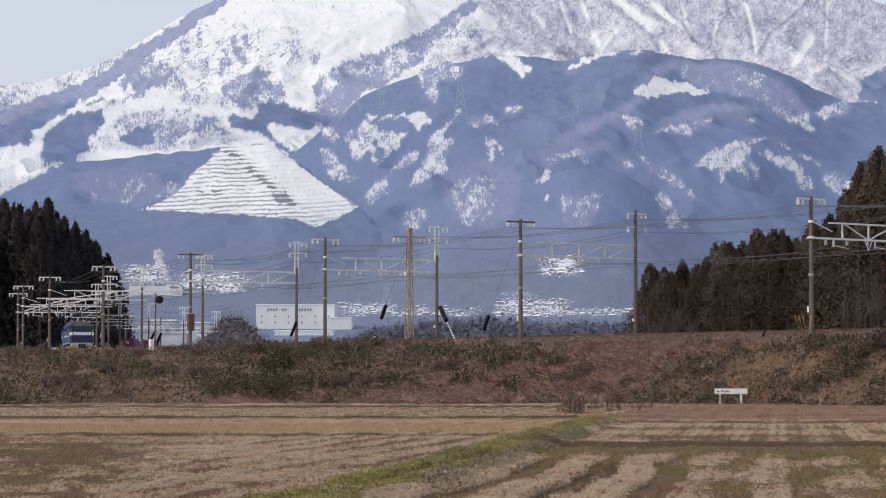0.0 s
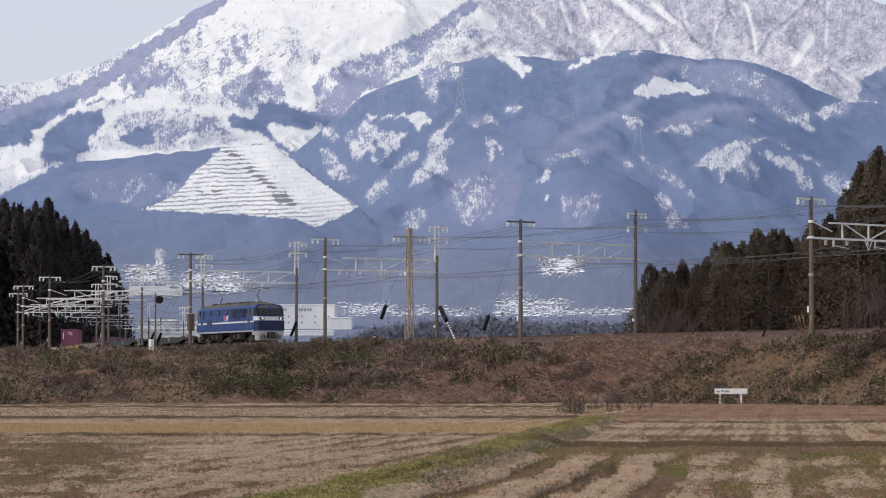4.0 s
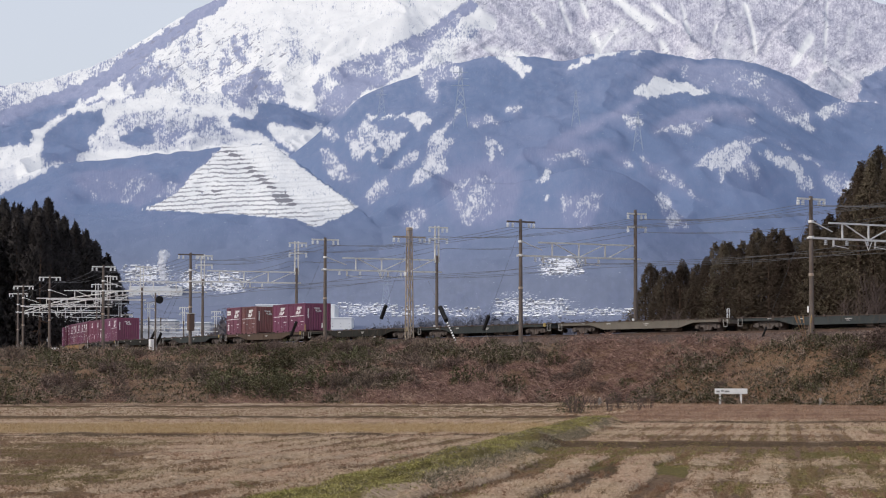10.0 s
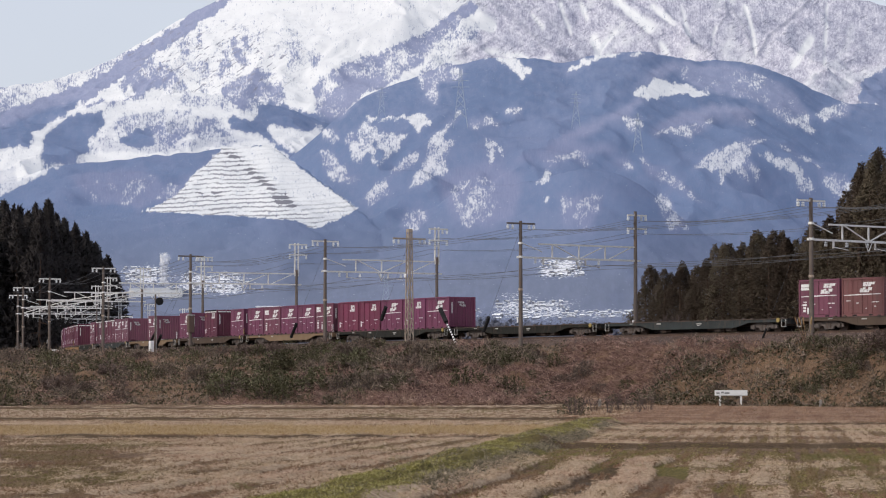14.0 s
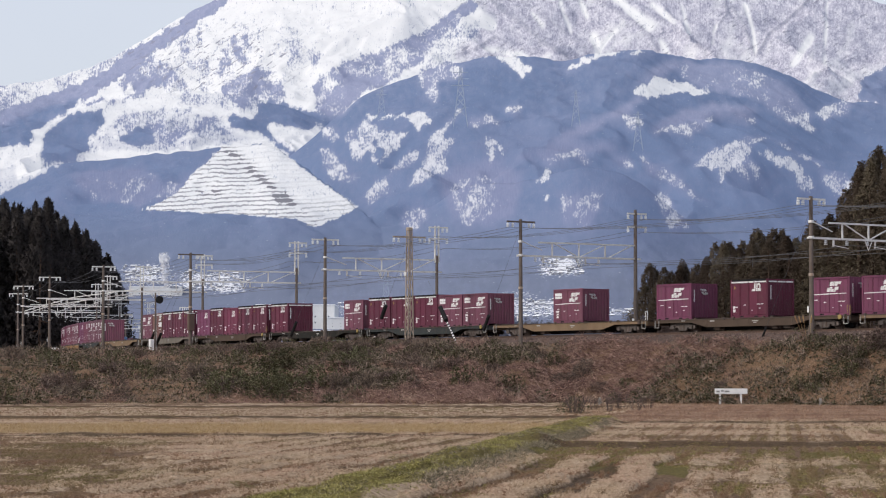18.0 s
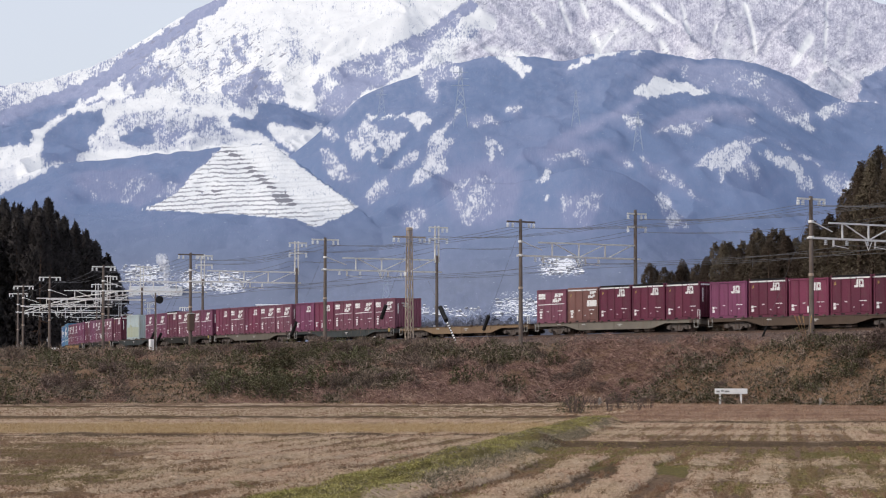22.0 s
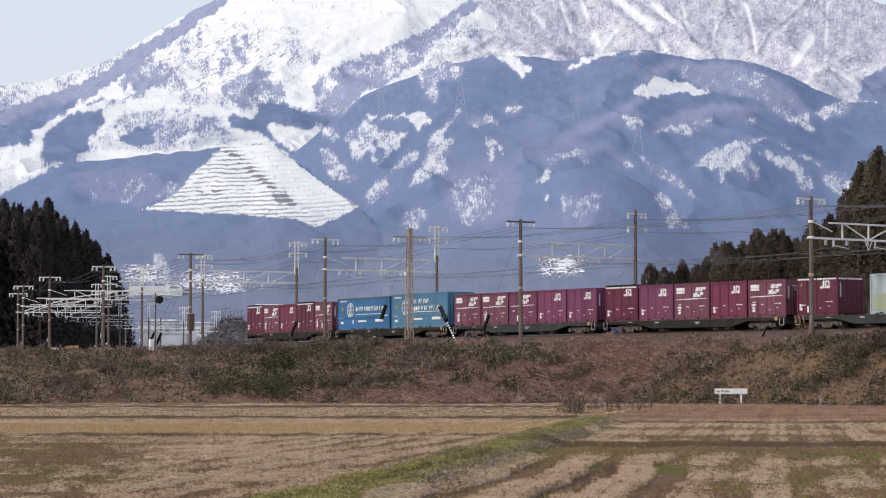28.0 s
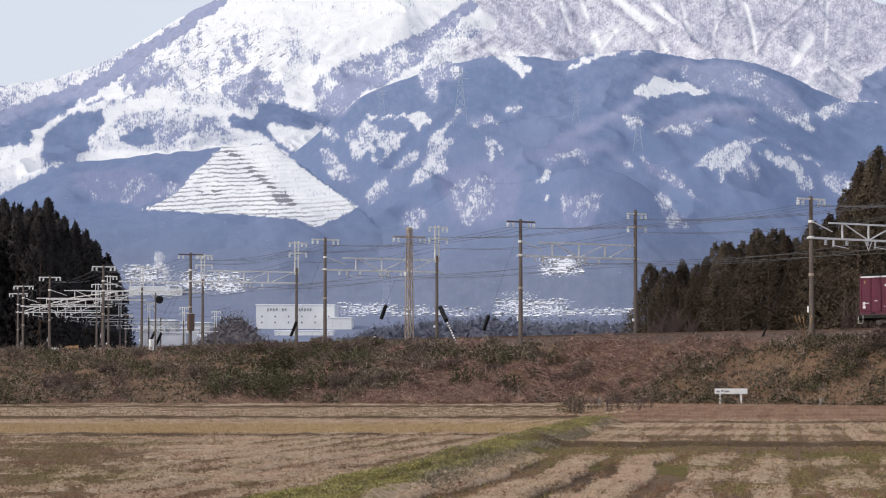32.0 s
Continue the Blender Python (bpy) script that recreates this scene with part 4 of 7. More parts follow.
    # markings on both long sides
    y = -W - 0.008
    rnd = random.Random(ord(key))

    def mark(name, geo, material=white_mark):
        part(name, geo, material, box)

    if key in "AO":
        g = Geo()
        for a, c in ((-L + 0.1, -L + 1.75), (-L + 1.85, -0.12 + 0.6), (0.55, L - 0.15)):
            g.box(a, c, y, y + 0.012, high - 0.24, high - 0.14)
        mark("top_stripe", g)
        e = Geo()
        for a, c in ((-1.1, -0.35), (-0.28, 0.4), (0.46, 1.1)):
            e.box(L, L + 0.012, a, c, high - 0.24, high - 0.14)
        part("end_stripe", e, white_mark, box)
        mark("corner_badge", Geo().prism([(-L + 0.34, high - 0.66), (-L + 0.52, high - 0.58), (-L + 0.45, high - 0.4)], y, y + 0.01), yellow_mat)
    if key in "BJNO":
        g = Geo()
        x = 0.15 if key in "B" else -0.25
        if key == "O":
            x = 0.65
        k = 0.75 if key == "O" else 1.0
        top = high - 0.28
        for a, c, z0, z1 in ((0.26, 0.52, -0.3, -0.02), (0.56, 0.7, -0.3, -0.02), (0.74, 0.98, -0.3, -0.02), (1.02, 1.3, -0.18, -0.02), (0.0, 0.22, -0.68, -0.42), (0.2, 0.3, -0.68, -0.36), (0.34, 0.62, -0.68, -0.5), (0.36, 0.5, -0.48, -0.36), (0.66, 0.8, -0.68, -0.36), (0.84, 1.05, -0.56, -0.36)):
            slant(g, x + a * k, x + c * k, top + z0 * k, top + z1 * k, y, 0.3)
        mark("blocky_logo", g)
        part("end_logo", Geo().add([(L + 0.004, -vx * 0.55 + 0.2, vz * 0.6 + high * 0.32) for vx, _, vz in g.v], g.f), white_mark, box)
        if key != "O":
            mark("stripe", Geo().prism([(-L + 0.22, 1.35), (-0.05, 1.37), (L - 0.25, 1.4), (L - 0.25, 1.44), (-0.05, 1.44), (-L + 0.22, 1.4)], y, y + 0.011))
    if key in "BO":
        if key == "B":
            mark("white_panel", Geo().box(-L + 0.24, -L + 1.1, y, y + 0.012, high - 0.7, high - 0.54).box(-L + 0.24, -L + 1.1, y, y + 0.012, high - 0.51, high - 0.3))
        else:
            mark("white_panel", Geo().box(0.55, L - 0.15, y, y + 0.012, 1.15, 1.6))
        mark("notice", Geo().box(-L + 0.42, -L + 0.68, y, y + 0.012, 0.36, 0.52).box(-L + 0.42, -L + 0.68, y, y + 0.012, 0.56, 0.7).box(-L + 0.36, -L + 0.74, y, y + 0.012, 0.76, 0.9))
    if key in "ACP":
        g = Geo()
        for a, c, z0, z1 in ((0.5, 0.64, -0.62, -0.1), (0.3, 0.5, -0.62, -0.48), (0.72, 0.86, -0.62, -0.1), (0.86, 1.1, -0.22, -0.1), (1.02, 1.14, -0.4, -0.16), (0.9, 1.16, -0.62, -0.42)):
            slant(g, a, c, high - 0.2 + z0, high - 0.2 + z1, y, 0.08)
        mark("small_logo", g)
        mark("notice", Geo().box(-L + 0.27, -L + 0.5, y, y + 0.012, 0.38, 0.58).box(-L + 0.27, -L + 0.46, y, y + 0.012, 0.62, 0.8))
    if long < 5:
        for x, w, z in ((0.8, 0.3, 0.9), (1.16, 0.26, 0.9), (-0.55, 0.22, 0.86), (0.25, 0.1, 0.5), (1.0, 0.14, 0.62), (-1.4, 0.3, 1.02 if key in "BJN" else 0.72)):
            mark("lettering", Geo().box(x, x + w, y, y + 0.01, z - 0.028, z + 0.028))
        part("end_lettering", Geo().box(L, L + 0.012, -W + 0.25, -W + 0.33, 1.2, high - 0.45), white_mark, box)
    if key in "EF":
        g = Geo()
        n = 26
        for r in (0.5, 0.36):
            for i in range(n):
                p, q = 2 * math.pi * i / n, 2 * math.pi * (i + 1) / n
                g.bar((-2.3 + (1.15 if r > 0.4 else 0.5) * r * math.cos(p), y, 1.66 + (1.15 if r > 0.4 else 1.5) * r * math.sin(p)), (-2.3 + (1.15 if r > 0.4 else 0.5) * r * math.cos(q), y, 1.66 + (1.15 if r > 0.4 else 1.5) * r * math.sin(q)), 0.02, 0.06)
        for zz in (1.3, 1.66, 2.0):
            g.box(-2.8, -1.8, y, y + 0.012, zz - 0.025, zz + 0.025)
        g.box(-2.33, -2.27, y, y + 0.012, 1.1, 2.2)
        mark("globe_logo", g)
        for row, (z0, a, c) in enumerate(((1.55, -1.35, 3.4),) if key == "E" else ((1.95, -1.1, 1.5), (1.38, -1.25, 3.3))):
            x = a
            while x < c:
                g = Geo()
                w = rnd.choice((0.2, 0.28, 0.34))
                slant(g, x, x + 0.08, z0, z0 + 0.36, y, 0.3)
                slant(g, x + 0.08, x + w * 0.85, z0 + rnd.choice((0.0, 0.14, 0.28)), z0 + rnd.choice((0.3, 0.36)), y, 0.3)
                x += w + rnd.choice((0.04, 0.05, 0.16))
                mark("lettering_bar", g)
        part("waist_rib", Geo().box(-L + 0.16, L - 0.16, -W - 0.02, -W + 0.02, 0.98, 1.06), shell, box)
        if key == "E":
            part("top_trim", Geo().box(-L + 0.14, L - 0.14, -W - 0.01, -W + 0.02, high - 0.07, high - 0.01), yellow_mat, box)
        mark("underline", Geo().box(-1.3, 3.5, y, y + 0.012, 1.24, 1.29))
        mark("yellow_badge", Geo().prism([(-L + 0.75, 1.5), (-L + 1.2, 1.72), (-L + 0.8, 1.95)], y, y + 0.012), yellow_mat)
        g = Geo()
        for x, w, z, h in ((-L + 0.5, 1.2, high - 0.35, 0.1), (-L + 0.5, 0.6, 0.95, 0.09), (L - 1.2, 0.9, 1.05, 0.1), (-0.9, 1.5, 0.62, 0.14), (-L + 0.6, 0.5, 0.5, 0.2), (2.2, 1.4, 0.6, 0.22), (-1.9, 0.2, 0.5, 0.35)):
            g.box(x, x + w, y, y + 0.01, z, z + h)
        mark("small_lettering", g)
    if key == "S":
        mark("olive_band", Geo().box(-L + 0.3, L - 0.3, y + 0.0, y + 0.014, 0.28, 1.3), olive_mat)
        g = Geo()
        slant(g, -1.6, -1.0, 1.25, 1.6, y, 0.3)
        slant(g, -0.9, -0.5, 1.25, 1.5, y, 0.3)
        mark("pale_logo", g, olive_mat)
    return box


# ---- flat wagon ----
DECKS = {
    "dark": paint("dark_green_grey_wagon_paint", (0.036, 0.036, 0.033), stain=(0.1, 0.07, 0.055), amount=0.75, rough=0.8),
    "blue": paint("blue_grey_wagon_paint", (0.062, 0.07, 0.072), stain=(0.12, 0.09, 0.072), amount=0.7, rough=0.8),
    "grey": paint("light_grey_wagon_paint", (0.2, 0.18, 0.155), stain=(0.16, 0.12, 0.09), amount=0.6, rough=0.8),
    "tan": paint("tan_rusted_wagon_paint", (0.27, 0.19, 0.125), stain=(0.2, 0.12, 0.07), amount=0.6, rough=0.8),
    "brown": paint("brown_rusted_wagon_paint", (0.12, 0.088, 0.07), stain=(0.1, 0.07, 0.055), amount=0.6, rough=0.8),
}


def build_bogie(wagon, x, base=0.95, r=0.43, name="bogie", iron=dark_iron):
    frame = sunlit_frame_grime if iron is dark_iron else iron
    truck = part(name, Geo().box(x - 0.32, x + 0.32, -0.95, 0.95, 0.42, 0.66, 0.03), iron, wagon)
    for sy in (-1, 1):
        y0, y1 = sorted((sy * 0.86, sy * 1.02))
        part("side_frame", Geo().prism([(x - 1.35, 0.36), (x - 1.1, 0.3), (x - 0.55, 0.44), (x - 0.35, 0.2), (x + 0.35, 0.2), (x + 0.55, 0.44), (x + 1.1, 0.3), (x + 1.35, 0.36), (x + 1.32, 0.58), (x + 0.5, 0.74), (x - 0.5, 0.74), (x - 1.32, 0.58)], y0, y1), frame, truck)
        for sx in (-1, 1):
            part("axle_box", Geo().box(x + sx * base - 0.15, x + sx * base + 0.15, *sorted((sy * 1.0, sy * 1.14)), 0.28, 0.58, 0.04), frame, truck)
        for sx in (-0.16, 0.16):
            part("spring", Geo().rod((x + sx, sy * 0.98, 0.26), (x + sx, sy * 0.98, 0.6), 0.08, n=8), wheel_mat, truck)
    for sx in (-1, 1):
        g = Geo().rod((x + sx * base, -0.86, r), (x + sx * base, 0.86, r), 0.075, n=8)
        for sy in (-1, 1):
            g.rod((x + sx * base, sy * 0.5, r), (x + sx * base, sy * 0.63, r), r, r * 0.97, n=18)
            g.rod((x + sx * base, sy * 0.46, r), (x + sx * base, sy * 0.5, r), r + 0.025, n=18)
        part("wheelset", g, wheel_mat, truck)
    return truck


def build_wagon(tone):
    paintwork = DECKS[tone]
    names = {"dark": "dark green-grey", "blue": "blue-grey", "grey": "light grey", "tan": "rust-stained tan", "brown": "rusty brown"}
    wagon = thing("flat_wagon", f"{names[tone]} container flat wagon with grimy bogies", "railway wagon", "wagons of the freight train")
    H = 9.8
    for sy in (-1, 1):
        y0, y1 = sorted((sy * 1.3, sy * 1.18))
        part("side_sill", Geo().prism([(-H, 0.74), (-5.9, 0.74), (-4.3, 0.4), (4.3, 0.4), (5.9, 0.74), (H, 0.74), (H, 0.97), (-H, 0.97)], y0, y1), paintwork, wagon)
        part("sill_flange", Geo().box(-H, H, *sorted((sy * 1.33, sy * 1.1)), 0.93, 0.985), dark_iron, wagon)
        for x in (-4.3, 0, 4.3):
            part("sill_rib", Geo().box(x - 0.04, x + 0.04, *sorted((sy * 1.32, sy * 1.2)), 0.41, 0.93), paintwork, wagon)
        for x in [-9.65 + 3.9 * i + o for i in range(5) for o in (0.35, 3.35)]:
            part("container_lock", Geo().box(x - 0.1, x + 0.1, *sorted((sy * 1.36, sy * 1.2)), 0.9, 1.06, 0.02), dark_iron, wagon)
    part("deck", Geo().box(-H, H, -1.1, 1.1, 0.86, 0.98), dark_iron, wagon)
    part("centre_sill", Geo().box(-9.4, 9.4, -0.22, 0.22, 0.5, 0.86), dark_iron, wagon)
    # black boxes added to close the bright gap under the deck
    part("brake_rigging", Geo().box(-5.4, 5.4, -0.3, 0.3, 0.2, 0.5).box(-8.6, -5.6, -0.2, 0.2, 0.18, 0.5).box(5.6, 8.6, -0.2, 0.2, 0.18, 0.5), black_mat, wagon)
    for x in (-3.4, 2.4, 3.6):
        part("brake_gear", Geo().box(x - 0.3, x + 0.3, -1.1, -0.6, 0.2, 0.46, 0.03).rod((x - 0.5, -0.95, 0.3), (x + 0.6, -0.95, 0.26), 0.05, n=6), dark_iron, wagon)
    part("air_tank", Geo().rod((-2.6, 0.55, 0.42), (-0.9, 0.55, 0.42), 0.2, n=10), dark_iron, wagon)
    part("brake_cylinder", Geo().rod((0.8, -0.5, 0.45), (1.8, -0.5, 0.45), 0.17, n=10), dark_iron, wagon)
    for sx in (-1, 1):
        part("end_beam", Geo().box(*sorted((sx * H, sx * (H - 0.18))), -1.3, 1.3, 0.6, 0.98, 0.02), paintwork, wagon)
        part("coupler", Geo().box(*sorted((sx * (H - 0.1), sx * (H + 0.42))), -0.12, 0.12, 0.74, 0.98, 0.03).box(*sorted((sx * (H + 0.16), sx * (H + 0.41))), -0.2, 0.2, 0.7, 1.0, 0.04), dark_iron, wagon)
        for sy in (-1, 1):
            x = sx * (H - 0.35)
            g = Geo()
            for a, c in (((x - 0.2, 0.42), (x - 0.2, 0.9)), ((x + 0.2, 0.42), (x + 0.2, 0.9)), ((x - 0.2, 0.42), (x + 0.2, 0.42))):
                g.bar((a[0], sy * 1.36, a[1]), (c[0], sy * 1.36, c[1]), 0.04, 0.04)
            part("step", g, faded_white, wagon, "dirty white painted step")
        build_bogie(wagon, sx * 7.1)
    for x, w, z, h in ((-3.9, 0.45, 0.78, 0.08), (0.4, 0.6, 0.72, 0.07), (0.5, 0.3, 0.62, 0.06), (-6.9, 0.4, 0.84, 0.05)):
        part("lettering", Geo().box(x, x + w, -1.312, -1.3, z, z + h), faded_white, wagon)
    part("brake_wheel", Geo().rod((8.9, -1.34, 0.86), (8.9, -1.4, 0.86), 0.16, n=12), yellow_mat if tone in ("blue", "brown", "dark") else dark_iron, wagon)
    if tone in ("tan", "grey", "brown"):
        g = Geo()
        for x in (9.45, 9.68):
            g.bar((x, -1.2, 0.95), (x, -1.2, 1.62), 0.035, 0.035)
        g.bar((9.45, -1.2, 1.62), (9.68, -1.2, 1.62), 0.035, 0.035)
        part("hand_rail", g, yellow_mat if tone == "brown" else white_mark, wagon)
    return wagon


# ---- locomotive ----
loco_blue = paint("locomotive_blue_paint", (0.006, 0.043, 0.205), stain=(0.012, 0.03, 0.1), amount=0.3, rough=0.5, vary=0)
# darker copy of the body blue: shade painted on the nose apron
nose_shade = paint("navy_nose_paint", (0.007, 0.016, 0.07), stain=(0.02, 0.02, 0.04), amount=0.3, rough=0.5, vary=0)
panel_blue = mat("grey_blue_panel", (0.03, 0.05, 0.12), (0.022, 0.04, 0.1), 0.7, big=2, fine=9)
dark_gear_iron = mat("sooty_running_gear", (0.03, 0.024, 0.023), (0.055, 0.038, 0.034), 0.85, 0.1, big=1.6, fine=14, stain=(0.2, 0.13, 0.11), amount=0.5)
loco_white = mat("locomotive_white_paint", (0.75, 0.76, 0.78), (0.62, 0.62, 0.63), 0.45, big=1.5, fine=9)
loco_grey = mat("locomotive_grey_skirt_paint", (0.42, 0.43, 0.44), (0.3, 0.29, 0.28), 0.6, big=1.0, fine=9, stain=(0.2, 0.16, 0.13), amount=0.5)
roof_grey = mat("locomotive_roof_grey", (0.2, 0.19, 0.175), (0.14, 0.13, 0.12), 0.8, big=0.9, fine=9, stain=(0.12, 0.08, 0.06), amount=0.6)
grille_mat = mat("dark_ventilation_grille", (0.02, 0.02, 0.024), (0.032, 0.03, 0.032), 0.6, 0.2, big=2, fine=20)
pink_mat = mat("pink_decal", (0.6, 0.13, 0.3), (0.5, 0.1, 0.25), 0.6, big=2, fine=10)


def glass_material(name):
    m, nt, b = bare(name, 0.06)
    b.inputs["Base Color"].default_value = (0.015, 0.018, 0.022, 1)
    b.inputs["IOR"].default_value = 1.33
    return m


pane_mat = glass_material("tinted_window_glass")
lamp_glow, _, _b = bare("lit_headlamp", 0.2)
_b.inputs["Base Color"].default_value = (0.9, 0.88, 0.8, 1)
_b.inputs["Emission Color"].default_value = (1.0, 0.93, 0.78, 1)
_b.inputs["Emission Strength"].default_value = 0.8


def build_loco():
    loco = thing("electric_locomotive", "blue electric locomotive with white stripes pulling a freight train", "locomotive")
    W = 1.45
    # body lofted from nose to nose, the cab ends drawn in
    stations = [(-8.65, 0.0), (-7.95, 1.0), (7.95, 1.0), (8.65, 0.0)]
    rings = []
    for x, k in stations:
        lean = 0 if k else 0.42 * (1 if x > 0 else -1)
        top = 3.52 if k else 3.36
        w = W if k else 1.25
        rings.append([(x, -w, 1.22), (x, -w, 2.35), (x - lean * 0.35, -w + 0.02, 2.6), (x - lean * 1.6, -w + 0.1, top - 0.12), (x - lean * 1.75, -w + 0.35, top + 0.12), (x - lean * 1.8, 0, top + 0.2), (x - lean * 1.75, w - 0.35, top + 0.12), (x - lean * 1.6, w - 0.1, top - 0.12), (x - lean * 0.35, w - 0.02, 2.6), (x, w, 2.35), (x, w, 1.22)])
    body = part("body", Geo().loft(rings), loco_blue, loco)
    part("roof", Geo().prism([(-7.1, 3.55), (6.9, 3.55), (6.6, 3.84), (-6.8, 3.84)], -1.12, 1.12), roof_grey, loco)
    for a, c in ((-4.9, -3.2), (-1.0, 0.6), (2.6, 4.3)):
        part("roof_box", Geo().box(a - 0.3, c + 0.3, -0.95, 0.95, 3.84, 4.02, 0.03).box(a, c, -0.98, -0.94, 3.86, 3.98), roof_grey, loco)
        part("roof_vent", Geo().box(a + 0.1, c - 0.1, -1.0, -0.955, 3.87, 3.99), grille_mat, loco)
    for sy in (-1, 1):
        y = sy * W
        o = sy * (W + 0.012)
        yy = sorted((y, o))
        part("lower_band", Geo().box(-7.95, 7.95, *sorted((sy * (W - 0.02), sy * (W + 0.02))), 1.16, 1.3), loco_grey, loco)
        part("equipment_panel", Geo().box(-5.1, -3.75, *sorted((sy * (W - 0.01), sy * (W + 0.016))), 1.72, 2.52, 0.004), panel_blue, loco)
        for a, c in ((-7.9, -5.15), (-3.65, 6.15), (6.3, 7.9)):
            part("white_stripe", Geo().box(a, c, *yy, 2.02, 2.16), loco_white, loco)
        for x in (-4.4, -2.0, 0.4):
            w = part("side_window", Geo().box(x - 0.24, x + 0.24, *yy, 2.88, 3.26, 0.004), pane_mat, loco)
            part("window_frame", Geo().box(x - 0.28, x + 0.28, *sorted((sy * (W - 0.004), sy * (W + 0.006))), 2.84, 3.3), black_mat, w)
        for a, c, z0, z1 in ((1.8, 2.9, 2.5, 3.32), (3.2, 4.2, 2.9, 3.34), (3.2, 4.2, 2.34, 2.76), (4.6, 5.75, 2.5, 3.32)):
            gr = part("air_intake", Geo().box(a, c, *yy, z0, z1), grille_mat if c - a > 1.05 else loco_blue, loco)
            g = Geo()
            n = 7
            for i in range(n):
                z = z0 + (z1 - z0) * (i + 0.5) / n
                g.box(a + 0.03, c - 0.03, *sorted((o, sy * (W + 0.03))), z - 0.015, z + 0.015)
            part("louvre", g, grille_mat, gr)
        for x in (-6.6, 6.7):
            door = part("cab_door", Geo().box(x - 0.32, x + 0.32, *yy, 1.45, 3.3, 0.004), loco_blue, loco)
            part("door_window", Geo().box(x - 0.2, x + 0.2, *sorted((sy * (W + 0.012), sy * (W + 0.02))), 2.6, 3.2), pane_mat, door)
            for h in (-0.45, 0.45):
                part("grab_rail", Geo().rod((x + h, sy * (W + 0.06), 1.5), (x + h, sy * (W + 0.06), 2.9), 0.014, n=5), steel_mat, door)
        for sx in (-1, 1):
            part("cab_side_window", Geo().add([(sx * 7.25, o, 2.58), (sx * 7.95, o, 2.58), (sx * 7.9, sy * (W + 0.004), 3.3), (sx * 7.25, sy * (W + 0.004), 3.3), (sx * 7.25, y * 0.96, 2.58), (sx * 7.95, y * 0.96, 2.58), (sx * 7.9, y * 0.95, 3.3), (sx * 7.25, y * 0.95, 3.3)], [(0, 1, 2, 3), (7, 6, 5, 4), (0, 4, 5, 1), (1, 5, 6, 2), (2, 6, 7, 3), (3, 7, 4, 0)]), pane_mat, loco)
        g = Geo()
        for x, w, h in ((-0.35, 0.3, 0.42), (0.0, 0.26, 0.34)):
            slant(g, x * -sy, x * -sy + w, 2.36, 2.36 + h, min(yy) if sy < 0 else max(yy) - 0.012, 0.1)
        part("pink_emblem", g, pink_mat, loco)
        g = Geo()
        for x, w, h in ((0.34, 0.22, 0.34), (0.62, 0.3, 0.44), (-0.3, 1.0, 0.06)):
            z = 2.36 if h > 0.1 else 2.26
            slant(g, x * -sy, x * -sy + w, z, z + h, min(yy) if sy < 0 else max(yy) - 0.012, 0.1)
        part("white_emblem", g, loco_white, loco)
    for sx in (-1, 1):
        def plan(x0, w0, x1, w1, z0, z1):
            """A belt round the nose, from the cab's flank to its front."""
            edge = [(x0, -w0), (x1, -w1), (x1, w1), (x0, w0)][::sx]
            return Geo().loft([[(sx * x, y, z) for x, y in edge] for z in (z0, z1)])
        part("front_band", plan(7.9, 1.49, 8.7, 1.29, 2.18, 2.54), loco_white, loco)
        part("front_apron", plan(7.95, 1.47, 8.672, 1.265, 1.3, 2.12), nose_shade, loco)
        glow = lamp_glow if sx > 0 else white_mark
        screen = part("windscreen", Geo().add([(sx * 8.57, -1.2, 2.64), (sx * 8.57, 1.2, 2.64), (sx * 8.05, 1.1, 3.3), (sx * 8.05, -1.1, 3.3), (sx * 8.2, -1.2, 2.64), (sx * 8.2, 1.2, 2.64), (sx * 7.8, 1.1, 3.3), (sx * 7.8, -1.1, 3.3)], [(0, 1, 2, 3), (7, 6, 5, 4), (0, 4, 5, 1), (1, 5, 6, 2), (2, 6, 7, 3), (3, 7, 4, 0)]), pane_mat, loco)
        part("screen_pillar", Geo().bar((sx * 8.58, 0, 2.62), (sx * 8.06, 0, 3.32), 0.07, 0.04), black_mat, screen)
        for sy in (-1, 1):
            lamp = part("headlamp", Geo().box(*sorted((sx * 8.7, sx * 8.715)), *sorted((sy * 0.7, sy * 1.16)), 2.25, 2.47), black_mat, loco)
            part("lamp_lens", Geo().rod((sx * 8.715, sy * 0.88, 2.36), (sx * 8.74, sy * 0.88, 2.36), 0.08, n=10), glow, lamp)
            part("tail_lens", Geo().rod((sx * 8.715, sy * 1.06, 2.36), (sx * 8.73, sy * 1.06, 2.36), 0.06, n=10), black_mat, lamp)
            part("quarter_window", Geo().add([(sx * 8.04, sy * 1.432, 2.6), (sx * 8.5, sy * 1.285, 2.6), (sx * 8.06, sy * 1.3, 3.28), (sx * 8.0, sy * 1.345, 3.28), (sx * 8.04, sy * 1.2, 2.6), (sx * 8.4, sy * 1.1, 2.6), (sx * 8.0, sy * 1.1, 3.28), (sx * 7.9, sy * 1.1, 3.28)], [(0, 1, 2, 3), (7, 6, 5, 4), (0, 4, 5, 1), (1, 5, 6, 2), (2, 6, 7, 3), (3, 7, 4, 0)]), pane_mat, loco)
            part("wiper", Geo().rod((sx * 8.6, sy * 0.6, 2.62), (sx * 8.32, sy * 0.45, 3.0), 0.018, n=5), black_mat, loco)
